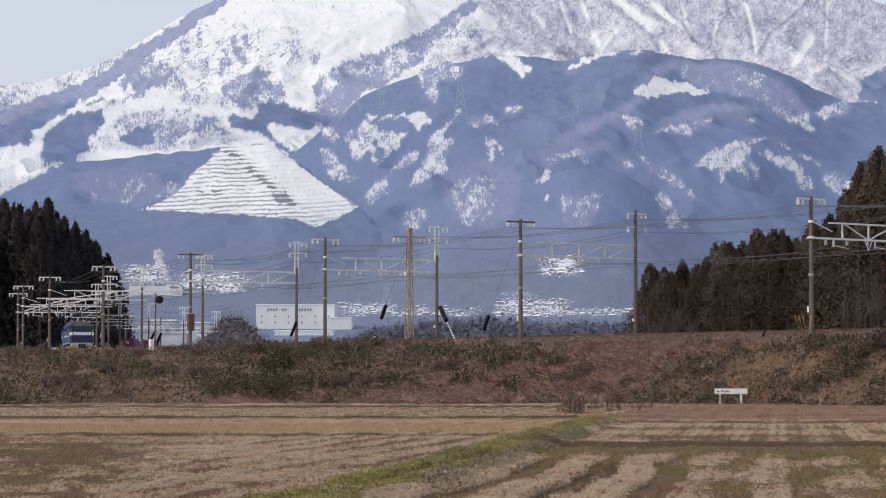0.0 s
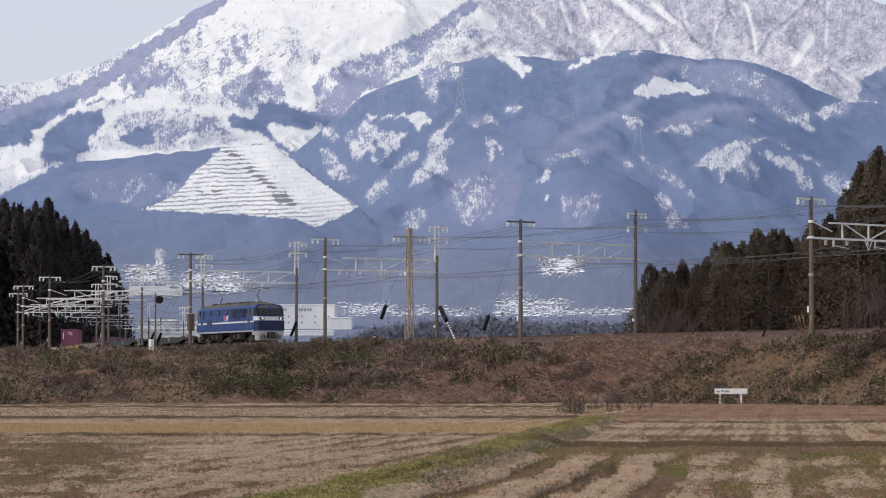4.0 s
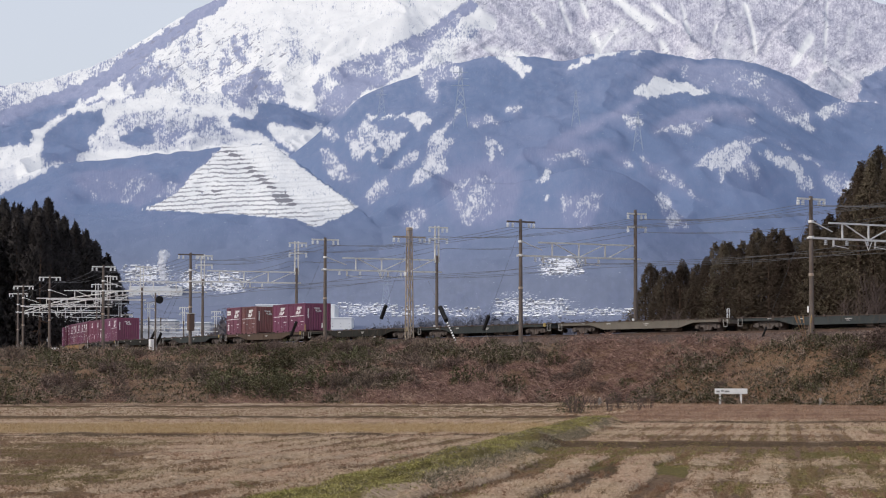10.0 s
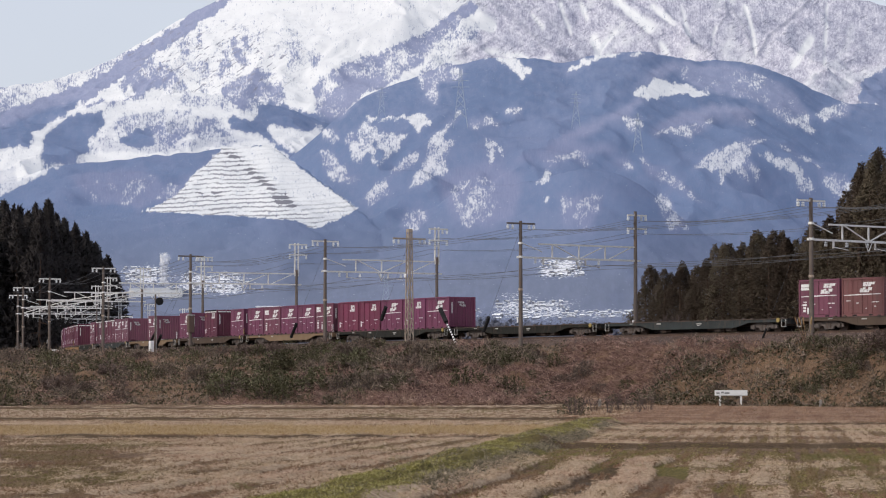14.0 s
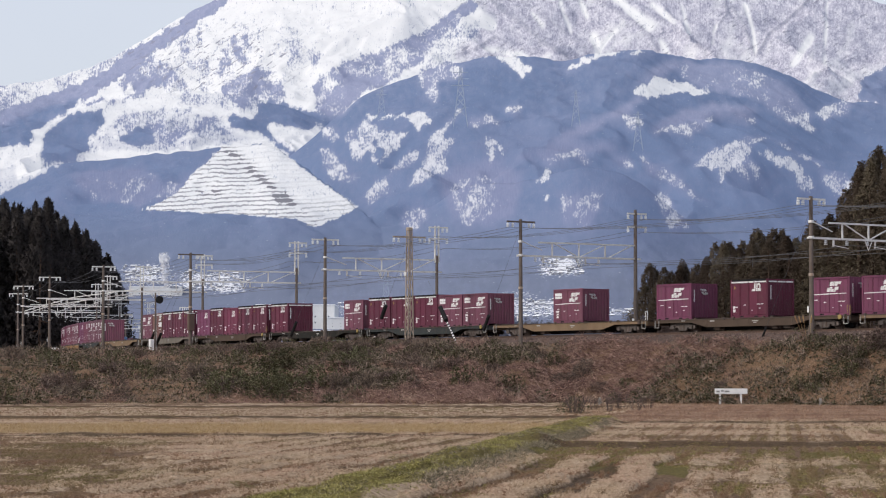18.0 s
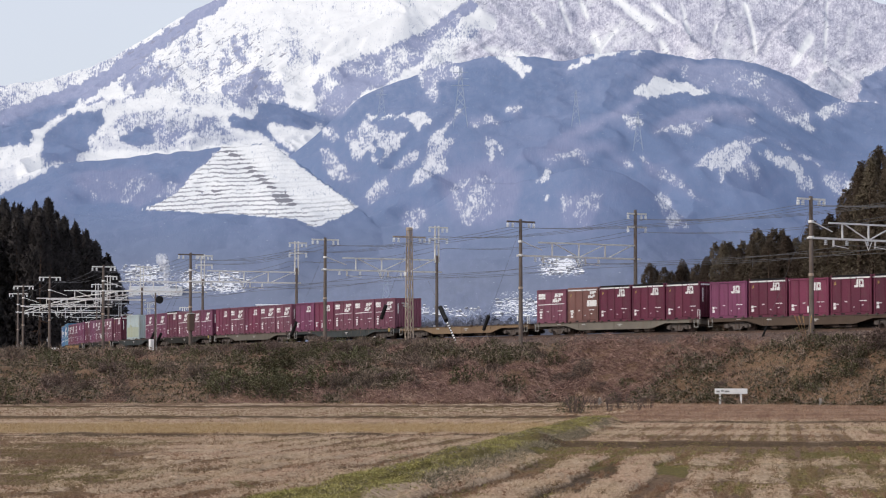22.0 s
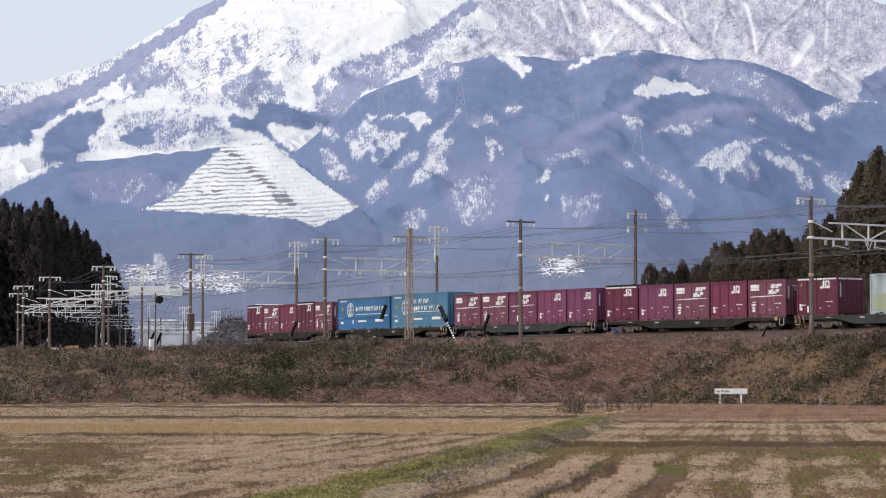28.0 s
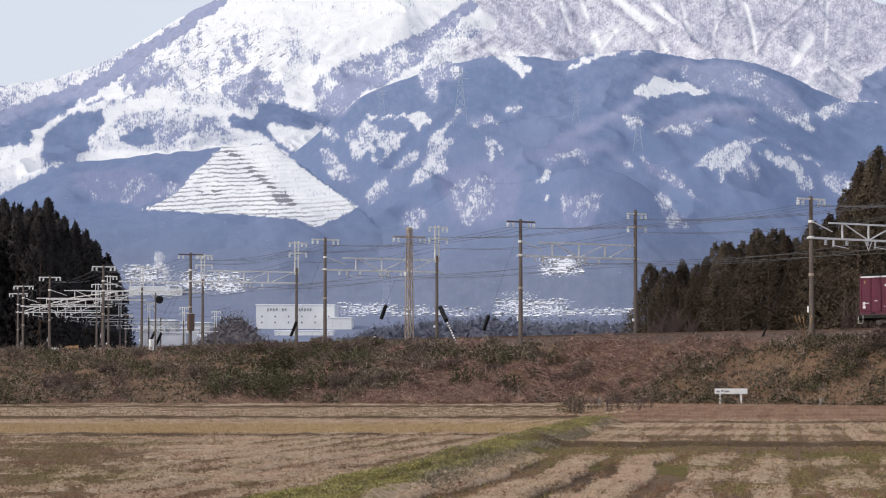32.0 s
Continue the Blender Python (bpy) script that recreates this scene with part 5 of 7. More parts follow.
        part("cab_roof", Geo().loft([[(sx * x, y * k, z) for y, z in ((-1.28, 3.36), (-0.9, 3.56), (0, 3.68), (0.9, 3.56), (1.28, 3.36), (0.9, 3.3), (-0.9, 3.3))][::sx] for x, k in ((7.0, 1.0), (7.7, 1.0), (8.0, 0.9))]), roof_grey, loco)
        part("front_skirt", Geo().loft([[(sx * x, y, z) for x, y in ((7.3, -1.38), (8.0, -1.38), (8.66, -1.2), (8.66, 1.2), (8.0, 1.38), (7.3, 1.38))][::sx] for z in (0.86, 1.24)]).loft([[(sx * x, y, z) for x, y in ((xb, -1.3), (8.05, -1.3), (xf, -1.1), (xf, 1.1), (8.05, 1.3), (xb, 1.3))][::sx] for z, xb, xf in ((0.36, 7.95, 8.45), (0.86, 7.55, 8.64))]), loco_grey, loco)
        part("coupler", Geo().box(*sorted((sx * 8.6, sx * 8.95)), -0.14, 0.14, 0.74, 1.0, 0.03).box(*sorted((sx * 8.75, sx * 8.95)), -0.25, 0.25, 0.66, 1.04, 0.03), dark_iron, loco)
        part("coupler_pocket", Geo().box(*sorted((sx * 8.6, sx * 8.675)), -0.42, 0.42, 0.6, 1.12), black_mat, loco)
        for y in (-0.75, 0.6):
            part("hose", Geo().rod((sx * 8.66, y, 1.0), (sx * 8.78, y + 0.1, 0.5), 0.035, n=6), black_mat, loco)
    for x in (-5.9, 0.0, 5.9):
        build_bogie(loco, x, 1.25, 0.55, "motor_bogie", dark_gear_iron)
    part("underframe_box", Geo().box(-4.6, -1.6, -1.25, 1.25, 0.45, 1.1, 0.03).box(1.6, 4.6, -1.25, 1.25, 0.45, 1.1, 0.03).box(-8.0, 8.0, -1.2, 1.2, 0.95, 1.2), black_mat, loco)
    for x, w in ((-3.9, 0.5), (-2.6, 0.7), (2.2, 0.6), (3.4, 0.8), (-7.0, 0.4), (7.0, 0.4)):
        part("equipment_box", Geo().box(x - w / 2, x + w / 2, -1.34, -1.2, 0.55, 0.98, 0.03).box(x - w / 2, x + w / 2, 1.2, 1.34, 0.55, 0.98, 0.03), dark_gear_iron, loco)
    # black block added so that nothing bright shows through under the body
    part("belly_pan", Geo().box(-7.6, 7.6, -0.42, 0.42, 0.3, 1.0, 0.04), black_mat, loco)
    for x in (-7.6, -4.9, -1.4, 1.4, 4.9, 7.6):
        part("sand_box", Geo().box(x - 0.22, x + 0.22, -1.32, -1.12, 0.5, 1.15, 0.03).box(x - 0.22, x + 0.22, 1.12, 1.32, 0.5, 1.15, 0.03), black_mat, loco)
    for x, s in ((-5.2, 1), (5.2, -1)):
        pan = part("pantograph", Geo().rod((x - s * 0.6, 0, 3.9), (x + s * 0.35, 0, 4.55), 0.045, n=6).rod((x + s * 0.35, 0, 4.55), (x - s * 0.5, 0, 5.24), 0.032, n=6), dark_iron, loco)
        part("pan_head", Geo().rod((x - s * 0.68, -0.85, 5.2), (x - s * 0.68, 0.85, 5.2), 0.03).rod((x - s * 0.32, -0.85, 5.26), (x - s * 0.32, 0.85, 5.26), 0.03).bar((x - s * 0.68, 0, 5.22), (x - s * 0.32, 0, 5.24), 0.05, 0.05), dark_iron, pan)
        part("pan_base", Geo().box(x - 0.8, x + 0.8, -0.55, 0.55, 3.84, 3.93), roof_grey, pan)
        for sy in (-0.4, 0.4):
            part("insulator", Geo().rod((x + 0.5, sy, 3.9), (x + 0.5, sy, 4.1), 0.07, n=8), loco_white, pan)
    return loco


# ---- the consist: from the last wagon to the first; slots from rear to front ----
PITCH, SPEED = 20.4, 21.8446
CONSIST = ["ABCAB", "EF", "BBJPP", "APBCB", "A S J", "JABBJ", "CBCBB", "PCBBB", "", "BOAAA", "PACAA", "A...B", "AAABB", "..B..", "J.A.J",
           "JBJJB", "CCJPJ", "", "", "BN.JJ", "", "", "", "", ""]
TONES = ["dark", "dark", "blue", "dark", "blue", "dark", "grey", "blue", "tan", "grey", "brown", "dark", "blue", "tan", "brown",
         "tan", "dark", "dark", "blue", "brown", "dark", "blue", "grey", "blue", "blue"]
FAR_AWAY = Matrix.Translation((0, 0, 0))
moving = []            # thing, index of its wagon, place on it


def pair_pose(l, half):
    """A vehicle's pose from its two bogies on the curve."""
    x0, y0, _ = rail_at(l - half)
    x1, y1, _ = rail_at(l + half)
    return Matrix.Translation(((x0 + x1) / 2, (y0 + y1) / 2, RAIL)) @ Matrix.Rotation(math.atan2(y1 - y0, x1 - x0), 4, "Z")


def build_train():
    wagons, boxes = {}, {}
    for j, (load, tone) in enumerate(zip(CONSIST, TONES)):
        wagons[tone] = wagon = copy_thing(wagons[tone], FAR_AWAY) if tone in wagons else build_wagon(tone)
        moving.append((wagon, j, FAR_AWAY))
        if load == "EF":
            slots = [("E", -9.65 + 4.75), ("F", 9.65 - 4.75)]
        elif load == "A S J":
            slots = [("A", -7.79), ("S", -0.05), ("J", 7.82)]
        else:
            slots = [(key, -7.79 + 3.9 * i) for i, key in enumerate(load) if key != "."]
        for key, x in slots:
            boxes[key] = b = copy_thing(boxes[key], FAR_AWAY) if key in boxes else build_container(key)
            moving.append((b, j, Matrix.Translation((x, 0, 0.985))))
    moving.append((build_loco(), 25, FAR_AWAY))


build_train()


def motions():
    times = [float(t) for t in range(33)]
    at = {}
    for j in range(26):
        start = PITCH * j + (9.65 if j < 25 else 8.55)
        at[j] = [pair_pose(start + SPEED * (t - 30), 7.1 if j < 25 else 6.1) for t in times]
    for ob, j, place in moving:
        walk(ob, [(t, m @ place) for t, m in zip(times, at[j])])
    drift_steam()


# ---- overhead line ----
pole_mat = mat("brown_stained_concrete_pole", (0.185, 0.155, 0.138), (0.125, 0.104, 0.093), 0.9, big=1.2, fine=9, stain=(0.16, 0.1, 0.075), amount=0.7)
beam_mat = mat("pale_galvanised_beam", (0.82, 0.81, 0.79), (0.72, 0.7, 0.67), 0.65, 0.0, big=1.1, fine=9, stain=(0.34, 0.25, 0.18), amount=0.4)
rust_lattice = mat("beige_weathered_lattice_steel", (0.5, 0.42, 0.34), (0.38, 0.3, 0.24), 0.75, 0.15, big=1.4, fine=9, stain=(0.3, 0.17, 0.1), amount=0.5)
wire_mat = mat("dull_overhead_wire", (0.12, 0.12, 0.13), (0.09, 0.09, 0.1), 0.6, 0.4, big=1, fine=5, bump=0)
porcelain = mat("white_porcelain", (0.75, 0.76, 0.77), (0.6, 0.6, 0.6), 0.3, big=3, fine=9, bump=0.05)
NEAR_OFF, FAR_OFF = -7.0, 3.4
PORTALS = [-307, -278, -249, -219.5, -190, -160.5, -131, -101.5, -72, -43.2, -14, 15, 45, 75]


def insulator(parent, x, y, z, drop=0.34):
    g = Geo().rod((x, y, z), (x, y, z - drop), 0.025, n=5)
    for k in range(3):
        g.rod((x, y, z - 0.06 - 0.1 * k), (x, y, z - 0.12 - 0.1 * k), 0.09, 0.12, n=8)
    part("insulator", g, porcelain, parent)


def crossarm(parent, y0, y1, z, hang=(0, 1), x=0.0, material=beam_mat):
    arm = part("crossarm", Geo().box(x - 0.05, x + 0.05, y0, y1, z - 0.06, z + 0.06), material, parent)
    for i, y in enumerate((y0 + 0.08, y0 + 0.5, y1 - 0.5, y1 - 0.08)):
        if i in hang:
            insulator(arm, x, y, z - 0.06)
    return arm


# local: x along the line, y across (far side positive), z from the rail tops
def build_portal(l, index):
    m = on_line(l, NEAR_OFF)
    span = FAR_OFF - NEAR_OFF
    portal = thing("overhead_line_portal", "pair of concrete poles with a pale lattice beam over the tracks", "railway gantry", "gantries along the line", m)
    near_top = 8.35
    near = part("near_pole", Geo().rod((0, 0, -1.1), (0, 0, near_top), 0.165, 0.115, n=12), pole_mat, portal)
    crossarm(near, -1.2, 1.25, near_top - 0.18, (0, 1, 2, 3), material=pole_mat if l in (15, -43.2) else beam_mat)
    for z in (5.75, 6.75, 3.4):
        part("pole_band", Geo().rod((0, 0, z - 0.08), (0, 0, z + 0.08), 0.175, n=12), beam_mat if z > 4 else rust_lattice, near)
    part("number_plate", Geo().box(-0.14, -0.02, -0.24, -0.2, 1.0, 1.4), white_mark, near)
    steel_top = l < 10
    far_top = 7.1 if steel_top else 9.4
    far = part("far_pole", Geo().rod((0, span, -1.1), (0, span, far_top), 0.165, 0.115, n=12), pole_mat, portal)
    if steel_top:
        g = Geo()
        for y in (-0.17, 0.17):
            g.box(-0.07, 0.07, span + y - 0.05, span + y + 0.05, far_top - 0.6, 9.6)
        for k in range(3):
            g.box(-0.06, 0.06, span - 0.17, span + 0.17, far_top - 0.5 + k * 1.4, far_top - 0.42 + k * 1.4)
        part("pole_extension", g, beam_mat, far)
    crossarm(far, span - 0.75, span + 1.05, 9.45 if steel_top else 9.1, (0, 2, 3))
    crossarm(far, span - 0.75, span + 1.05, 8.5 if steel_top else 8.1, (0, 3))
    part("pole_marker", Geo().rod((0, span - 0.22, 1.1), (0, span - 0.22, 1.3), 0.09, n=8), white_mark, far)
    # truss beam
    lo, hi = 5.72, 6.72
    beam = part("lower_chord", Geo().box(-0.07, 0.07, -0.3, span + 0.45, lo - 0.065, lo + 0.065), beam_mat, portal)
    part("upper_chord", Geo().box(-0.06, 0.06, 1.6, span - 0.1, hi - 0.055, hi + 0.055), beam_mat, portal)
    part("brace", Geo().bar((0, 0.1, hi + 0.05), (0, 1.9, hi - 0.55), 0.06, 0.06), beam_mat, portal)
    for y in (0.27 * span, 0.5 * span, 0.73 * span):
        part("post", Geo().box(-0.045, 0.045, y - 0.045, y + 0.045, lo, hi), beam_mat, portal)
    for y0, za, y1, zb in ((0.28, hi, 0.5, lo), (0.5, lo, 0.73, hi), (0.75, lo, 0.97, hi)):
        part("diagonal", Geo().bar((0, y0 * span, za), (0, y1 * span, zb), 0.07, 0.07), beam_mat, portal)
    part("hanger", Geo().bar((0, 0.5 * span - 0.35, lo), (0, 0.5 * span, lo - 0.65), 0.05, 0.05).bar((0, 0.5 * span + 0.35, lo), (0, 0.5 * span, lo - 0.65), 0.05, 0.05), beam_mat, portal)
    for y in (3.2, 7.0):
        part("drop_arm", Geo().box(-0.05, 0.05, y - 1.25, y - 1.15, lo - 0.5, lo), beam_mat, portal)
        part("steady_arm", Geo().bar((0.0, y - 1.2, lo - 0.42), (0.0, y + 0.15, lo - 0.58), 0.05, 0.05), beam_mat, portal)
        insulator(portal, 0, y, lo - 0.07, 0.3)
        insulator(portal, 0, y - 1.9, lo - 0.07, 0.25)
    return portal


for _i, _lp in enumerate(PORTALS):
    build_portal(_lp, _i)


def swag(points, sag, r, name, label, n=8):
    """A wire that hangs from point to point."""
    g = Geo()
    for p, q in zip(points, points[1:]):
        p, q = Vector(p), Vector(q)
        pts = [p.lerp(q, k / n) - Vector((0, 0, sag * 4 * (k / n) * (1 - k / n))) for k in range(n + 1)]
        for a, b in zip(pts, pts[1:]):
            g.rod(a, b, r, n=4, caps=False)
    return tagged(part(name, g, wire_mat), label, "wire", "overhead wires")


def along(off, z):
    return [on_line(l, off) @ Vector((0, 0, z)) for l in PORTALS]


for track_off in (0.0, -3.8):
    swag(along(track_off, 5.32), 0.5, 0.018, "messenger_wire", "thin dark messenger wire sagging between the gantries")
    swag(along(track_off, 4.98), 0.02, 0.016, "contact_wire", "thin straight contact wire over the track")
for off, z in ((-8.1, 7.75), (-7.0, 7.75), (-5.85, 7.75), (2.75, 8.7), (3.55, 8.7), (4.35, 8.7), (2.75, 7.75), (4.35, 7.75)):
    swag(along(off, z), 0.55, 0.015, "feeder_wire", "dark feeder wire strung between pole crossarms")


# ---- long beams slung across the junction, placed to fit the camera's view ----
def bearing_point(px, up, d):
    return Vector(((px - 784) / FOCAL * d, d, EYE + (671.6 - up) / FOCAL * d))


def build_oblique_beams():
    for a, b, c in (((43, 551, 352), (128, 527, 316), (236, 513, 280)), ((41, 557, 356), (90, 541, 334), (232, 520, 284))):
        beam = thing("oblique_beam", "long pale steel beam slung obliquely between gantry poles", "beam", "oblique beams at the junction")
        p, m, q = bearing_point(*a), bearing_point(*b), bearing_point(*c)
        part("chord", Geo().bar(p, m, 0.08, 0.09).bar(m, q, 0.08, 0.09), beam_mat, beam)
        for k in range(1, 5):
            w = p.lerp(m, k / 5)
            part("hanger", Geo().bar(w, w + Vector((0, 0, -0.5)), 0.05, 0.05), beam_mat, beam)


build_oblique_beams()


# ---- lattice mast with its stays ----
def build_lattice_mast():
    m = on_line(-0.2, NEAR_OFF)
    mast = thing("lattice_mast", "tall beige lattice steel mast on a concrete block", "mast", m=m)
    base, top = -0.62, 8.3
    part("footing", Geo().box(-0.55, 0.55, -0.5, 0.5, base - 0.5, base + 0.36, 0.04), concrete_mat, mast)
    w0, w1 = 0.235, 0.145
    def corner(sx, sy, z):
        w = w0 + (w1 - w0) * (z - base) / (top - base)
        return Vector((sx * w, sy * w, z))
    for sx in (-1, 1):
        for sy in (-1, 1):
            part("leg", Geo().bar(corner(sx, sy, base), corner(sx, sy, top), 0.07, 0.07), rust_lattice, mast)
    n = 11
    for k in range(n):
        z0, z1 = base + (top - base) * k / n, base + (top - base) * (k + 1) / n
        for a, b in (((-1, -1), (1, -1)), ((1, -1), (1, 1)), ((1, 1), (-1, 1)), ((-1, 1), (-1, -1))):
            s, e = (a, b) if k % 2 else (b, a)
            part("lacing", Geo().bar(corner(*s, z0), corner(*e, z1), 0.035, 0.035), rust_lattice, mast)
    crossarm(mast, -1.45, 1.45, 7.75, (0, 1, 2, 3), material=rust_lattice)
    part("top_cap", Geo().box(-0.2, 0.2, -0.2, 0.2, top - 0.05, top + 0.2, 0.03), rust_lattice, mast)
    part("sign_plate", Geo().rod((0.1, -0.42, 4.9), (0.1, -0.46, 4.9), 0.16, n=12), white_mark, mast)


build_lattice_mast()


def spot(px, off, lo=-190.0, hi=110.0):
    """Metres along the line where a strip at that offset is seen at a bearing."""
    best, bl = 1e9, 0
    l = lo
    while l < hi:
        x, y, _ = rail_at(l, off)
        d = abs(784 + FOCAL * x / y - px)
        if d < best:
            best, bl = d, l
        l += 0.25
    return bl


def build_stay(l_pole, z_pole, px_foot, off_foot, striped, sleeve=(0.5, 0.66), r=0.13, guard=None):
    a = on_line(l_pole, NEAR_OFF) @ Vector((0, 0, z_pole))
    b = on_line(spot(px_foot, off_foot), off_foot) @ Vector((0, 0, -0.95))
    stay = thing("stay_wire", "steel stay wire with a fat black sleeve" + (" and a striped guard" if striped else ""), "stay wire", "stays of the masts")
    part("cable", Geo().rod(a, b, 0.009, n=5), wire_mat, stay)
    part("sleeve", Geo().rod(a.lerp(b, sleeve[0]), a.lerp(b, sleeve[1]), r, n=10), black_mat, stay, "fat black sleeve")
    if striped:
        n = 22
        s = guard or sleeve[1] + 0.01
        for k in range(n):
            p, q = s + (1 - s) * k / n, s + (1 - s) * (k + 1) / n
            part("guard_band", Geo().rod(a.lerp(b, p), a.lerp(b, q), 0.075, n=8), (black_mat, white_mark)[k % 2], stay)
    return stay


build_stay(-0.2, 7.6, 813, -8.0, 2, (0.63, 0.75), 0.17)
build_stay(-0.2, 7.6, 655, -7.6, 1, (0.59, 0.71), 0.15, 0.86)
build_stay(15, 7.8, 843, -6.6, 0, (0.72, 0.84))
build_stay(-14, 7.4, 503, -6.6, 0, (0.7, 0.83))
build_stay(-43.2, 7.4, 253, -6.8, 0, (0.72, 0.86))
build_stay(-43.2, 7.0, 268, -6.0, 0, (0.74, 0.88))
build_stay(45, 7.6, 1342, -6.4, 0, (0.87, 0.94), 0.07)


# ---- lineside things ----
def build_signal():
    m = on_line(spot(275, -7.8), -7.8)
    sig = thing("railway_signal", "dark railway signal with a round black backboard on a post", "signal", m=m)
    part("post", Geo().rod((0, 0, -1.1), (0, 0, 4.9), 0.08, n=10), pole_mat, sig)
    part("backboard", Geo().rod((0.1, 0.35, 4.25), (0.17, 0.35, 4.25), 0.37, n=24), black_mat, sig)
    part("bracket", Geo().box(0.0, 0.1, -0.04, 0.5, 4.2, 4.3), black_mat, sig)
    part("ladder", Geo().rod((-0.25, 0, -1.0), (-0.1, 0, 3.3), 0.02, n=5).rod((-0.3, 0.2, -1.0), (-0.15, 0.2, 3.3), 0.02, n=5), steel_mat, sig)
    part("relay_box", Geo().box(-0.5, 0.1, -0.5, -0.15, -0.5, 0.55, 0.03), white_mark, sig)


build_signal()


def build_transformer():
    m = on_line(-43.2, NEAR_OFF)
    t = thing("pole_cabinet", "rust-brown equipment cabinet on a mast beside the track", "cabinet", m=m)
    body = part("casing", Geo().box(0.12, 0.62, -0.35, 0.2, 1.2, 2.75, 0.04), mat("rust_brown_casing", (0.16, 0.11, 0.09), (0.11, 0.08, 0.07), 0.8), t)
    part("door", Geo().box(0.18, 0.56, -0.375, -0.35, 1.3, 2.65), mat("brown_cabinet_door", (0.18, 0.13, 0.11), None, 0.8), t)
    part("cap", Geo().box(0.08, 0.66, -0.4, 0.25, 2.75, 2.83), steel_mat, t)


build_transformer()


def spot_on_ground(px, y):
    """A place on the ground at a bearing and a distance."""
    x = (px - 784) / FOCAL * y
    return x, y, float(ground_height(np.array([x]), np.array([y]))[0])


def build_sign_board():
    x, y, z = spot_on_ground(1293, 164.3)
    m = Matrix.Translation((x, y, z)) @ Matrix.Rotation(radians(4), 4, "Z")
    s = thing("notice_board", "low white notice board on two posts before the bank", "sign", m=m)
    part("board", Geo().box(-1.0, 1.0, -0.03, 0.03, 0.6, 0.93, 0.01), white_mark, s)
    for px_ in (-0.66, 0.62):
        part("post", Geo().box(px_ - 0.06, px_ + 0.06, 0.03, 0.13, -0.5, 0.75), white_mark, s)
    g = Geo()
    for a, c, h in ((-0.9, -0.7, 0.7), (-0.62, -0.45, 0.74), (-0.4, -0.1, 0.7)):
        g.box(a, c, -0.036, -0.03, h, h + 0.1)
    part("lettering", g, mat("faded_grey_lettering", (0.3, 0.3, 0.3), None, 0.8), s)
    for px_, dist, h in ((1061, 160, 0.55), (150, 175, 0.4), (1451, 158, 0.5)):
        x, y, z = spot_on_ground(px_, dist)
        p = thing("marker_post", "short pale concrete boundary post in the grass", "post", "boundary posts", Matrix.Translation((x, y, z)))
        part("shaft", Geo().box(-0.09, 0.09, -0.09, 0.09, -0.2, h * 0.7, 0.02), concrete_mat, p)
        part("cap", Geo().box(-0.07, 0.07, -0.07, 0.07, h * 0.7, h * 0.7 + 0.07, 0.02), concrete_mat if px_ != 1061 else rust_lattice, p)


build_sign_board()


def build_lineside_fence():
    m = on_line(spot(128, -7.6, -140, 0), -7.6)
    f = thing("timber_fence", "short weathered orange-brown timber fence by the track", "fence", m=m)
    board = mat("orange_brown_timber", (0.36, 0.22, 0.11), (0.26, 0.16, 0.09), 0.85, big=2, fine=12)
    for k in range(7):
        part("picket", Geo().box(-3.3 + k * 1.05, -3.15 + k * 1.05, -0.05, 0.05, -1.2, 0.35), board, f)
    for z in (-0.6, -0.2, 0.18):
        part("rail_board", Geo().box(-3.4, 3.4, -0.08, -0.05, z - 0.1, z + 0.1), board, f)
    m2 = on_line(spot(98, -8.2, -140, 0), -8.2)
    c = thing("lineside_cabinet", "white rounded lineside cabinet beside the track", "cabinet", m=m2)
    part("casing", Geo().box(-0.35, 0.35, -0.35, 0.35, -1.2, 0.2, 0.06), white_mark, c)
    part("door", Geo().box(-0.28, 0.28, -0.37, -0.35, -0.9, 0.1), white_mark, c)
    part("plinth", Geo().box(-0.42, 0.42, -0.42, 0.42, -1.4, -1.15), concrete_mat, c)


build_lineside_fence()


# ---- plants ----
def leaf_material(name, c1, c2, c3, rough=0.8, vary=0.4, through_leaf=0.0):
    m, nt, b = bare(name, rough)
    geo = nt.nodes.new("ShaderNodeNewGeometry").outputs["Random Per Island"]
    col = ramp(nt, geo, [(0.0, c1), (0.5, c2), (1.0, c3)])
    info = nt.nodes.new("ShaderNodeObjectInfo").outputs["Random"]
    hsv = nt.nodes.new("ShaderNodeHueSaturation")
    nt.links.new(arith(nt, "MULTIPLY_ADD", info, vary, 1 - vary / 2), hsv.inputs["Value"])
    nt.links.new(arith(nt, "MULTIPLY_ADD", info, 0.03, 0.48), hsv.inputs["Hue"])
    nt.links.new(col, hsv.inputs["Color"])
    nt.links.new(hsv.outputs[0], b.inputs["Base Color"])
    if through_leaf:
        # light passes through the fine sprays
        glow = nt.nodes.new("ShaderNodeBsdfTranslucent")
        nt.links.new(hsv.outputs[0], glow.inputs["Color"])
        mix = nt.nodes.new("ShaderNodeMixShader")
        mix.inputs[0].default_value = through_leaf
        sink = next(n for n in nt.nodes if n.type == "OUTPUT_MATERIAL")
        nt.links.new(b.outputs[0], mix.inputs[1])
        nt.links.new(glow.outputs[0], mix.inputs[2])
        nt.links.new(mix.outputs[0], sink.inputs["Surface"])
    return m


cedar_leaf = leaf_material("brownish_cedar_foliage", (0.118, 0.093, 0.07), (0.132, 0.105, 0.079), (0.148, 0.118, 0.089), vary=0.7, through_leaf=0.4)
# darker copy of the cedar foliage, the wood's shade put into its colour
shaded_cedar_leaf = leaf_material("dark_cedar_foliage", (0.058, 0.052, 0.052), (0.065, 0.058, 0.057), (0.074, 0.066, 0.064), through_leaf=0.35)
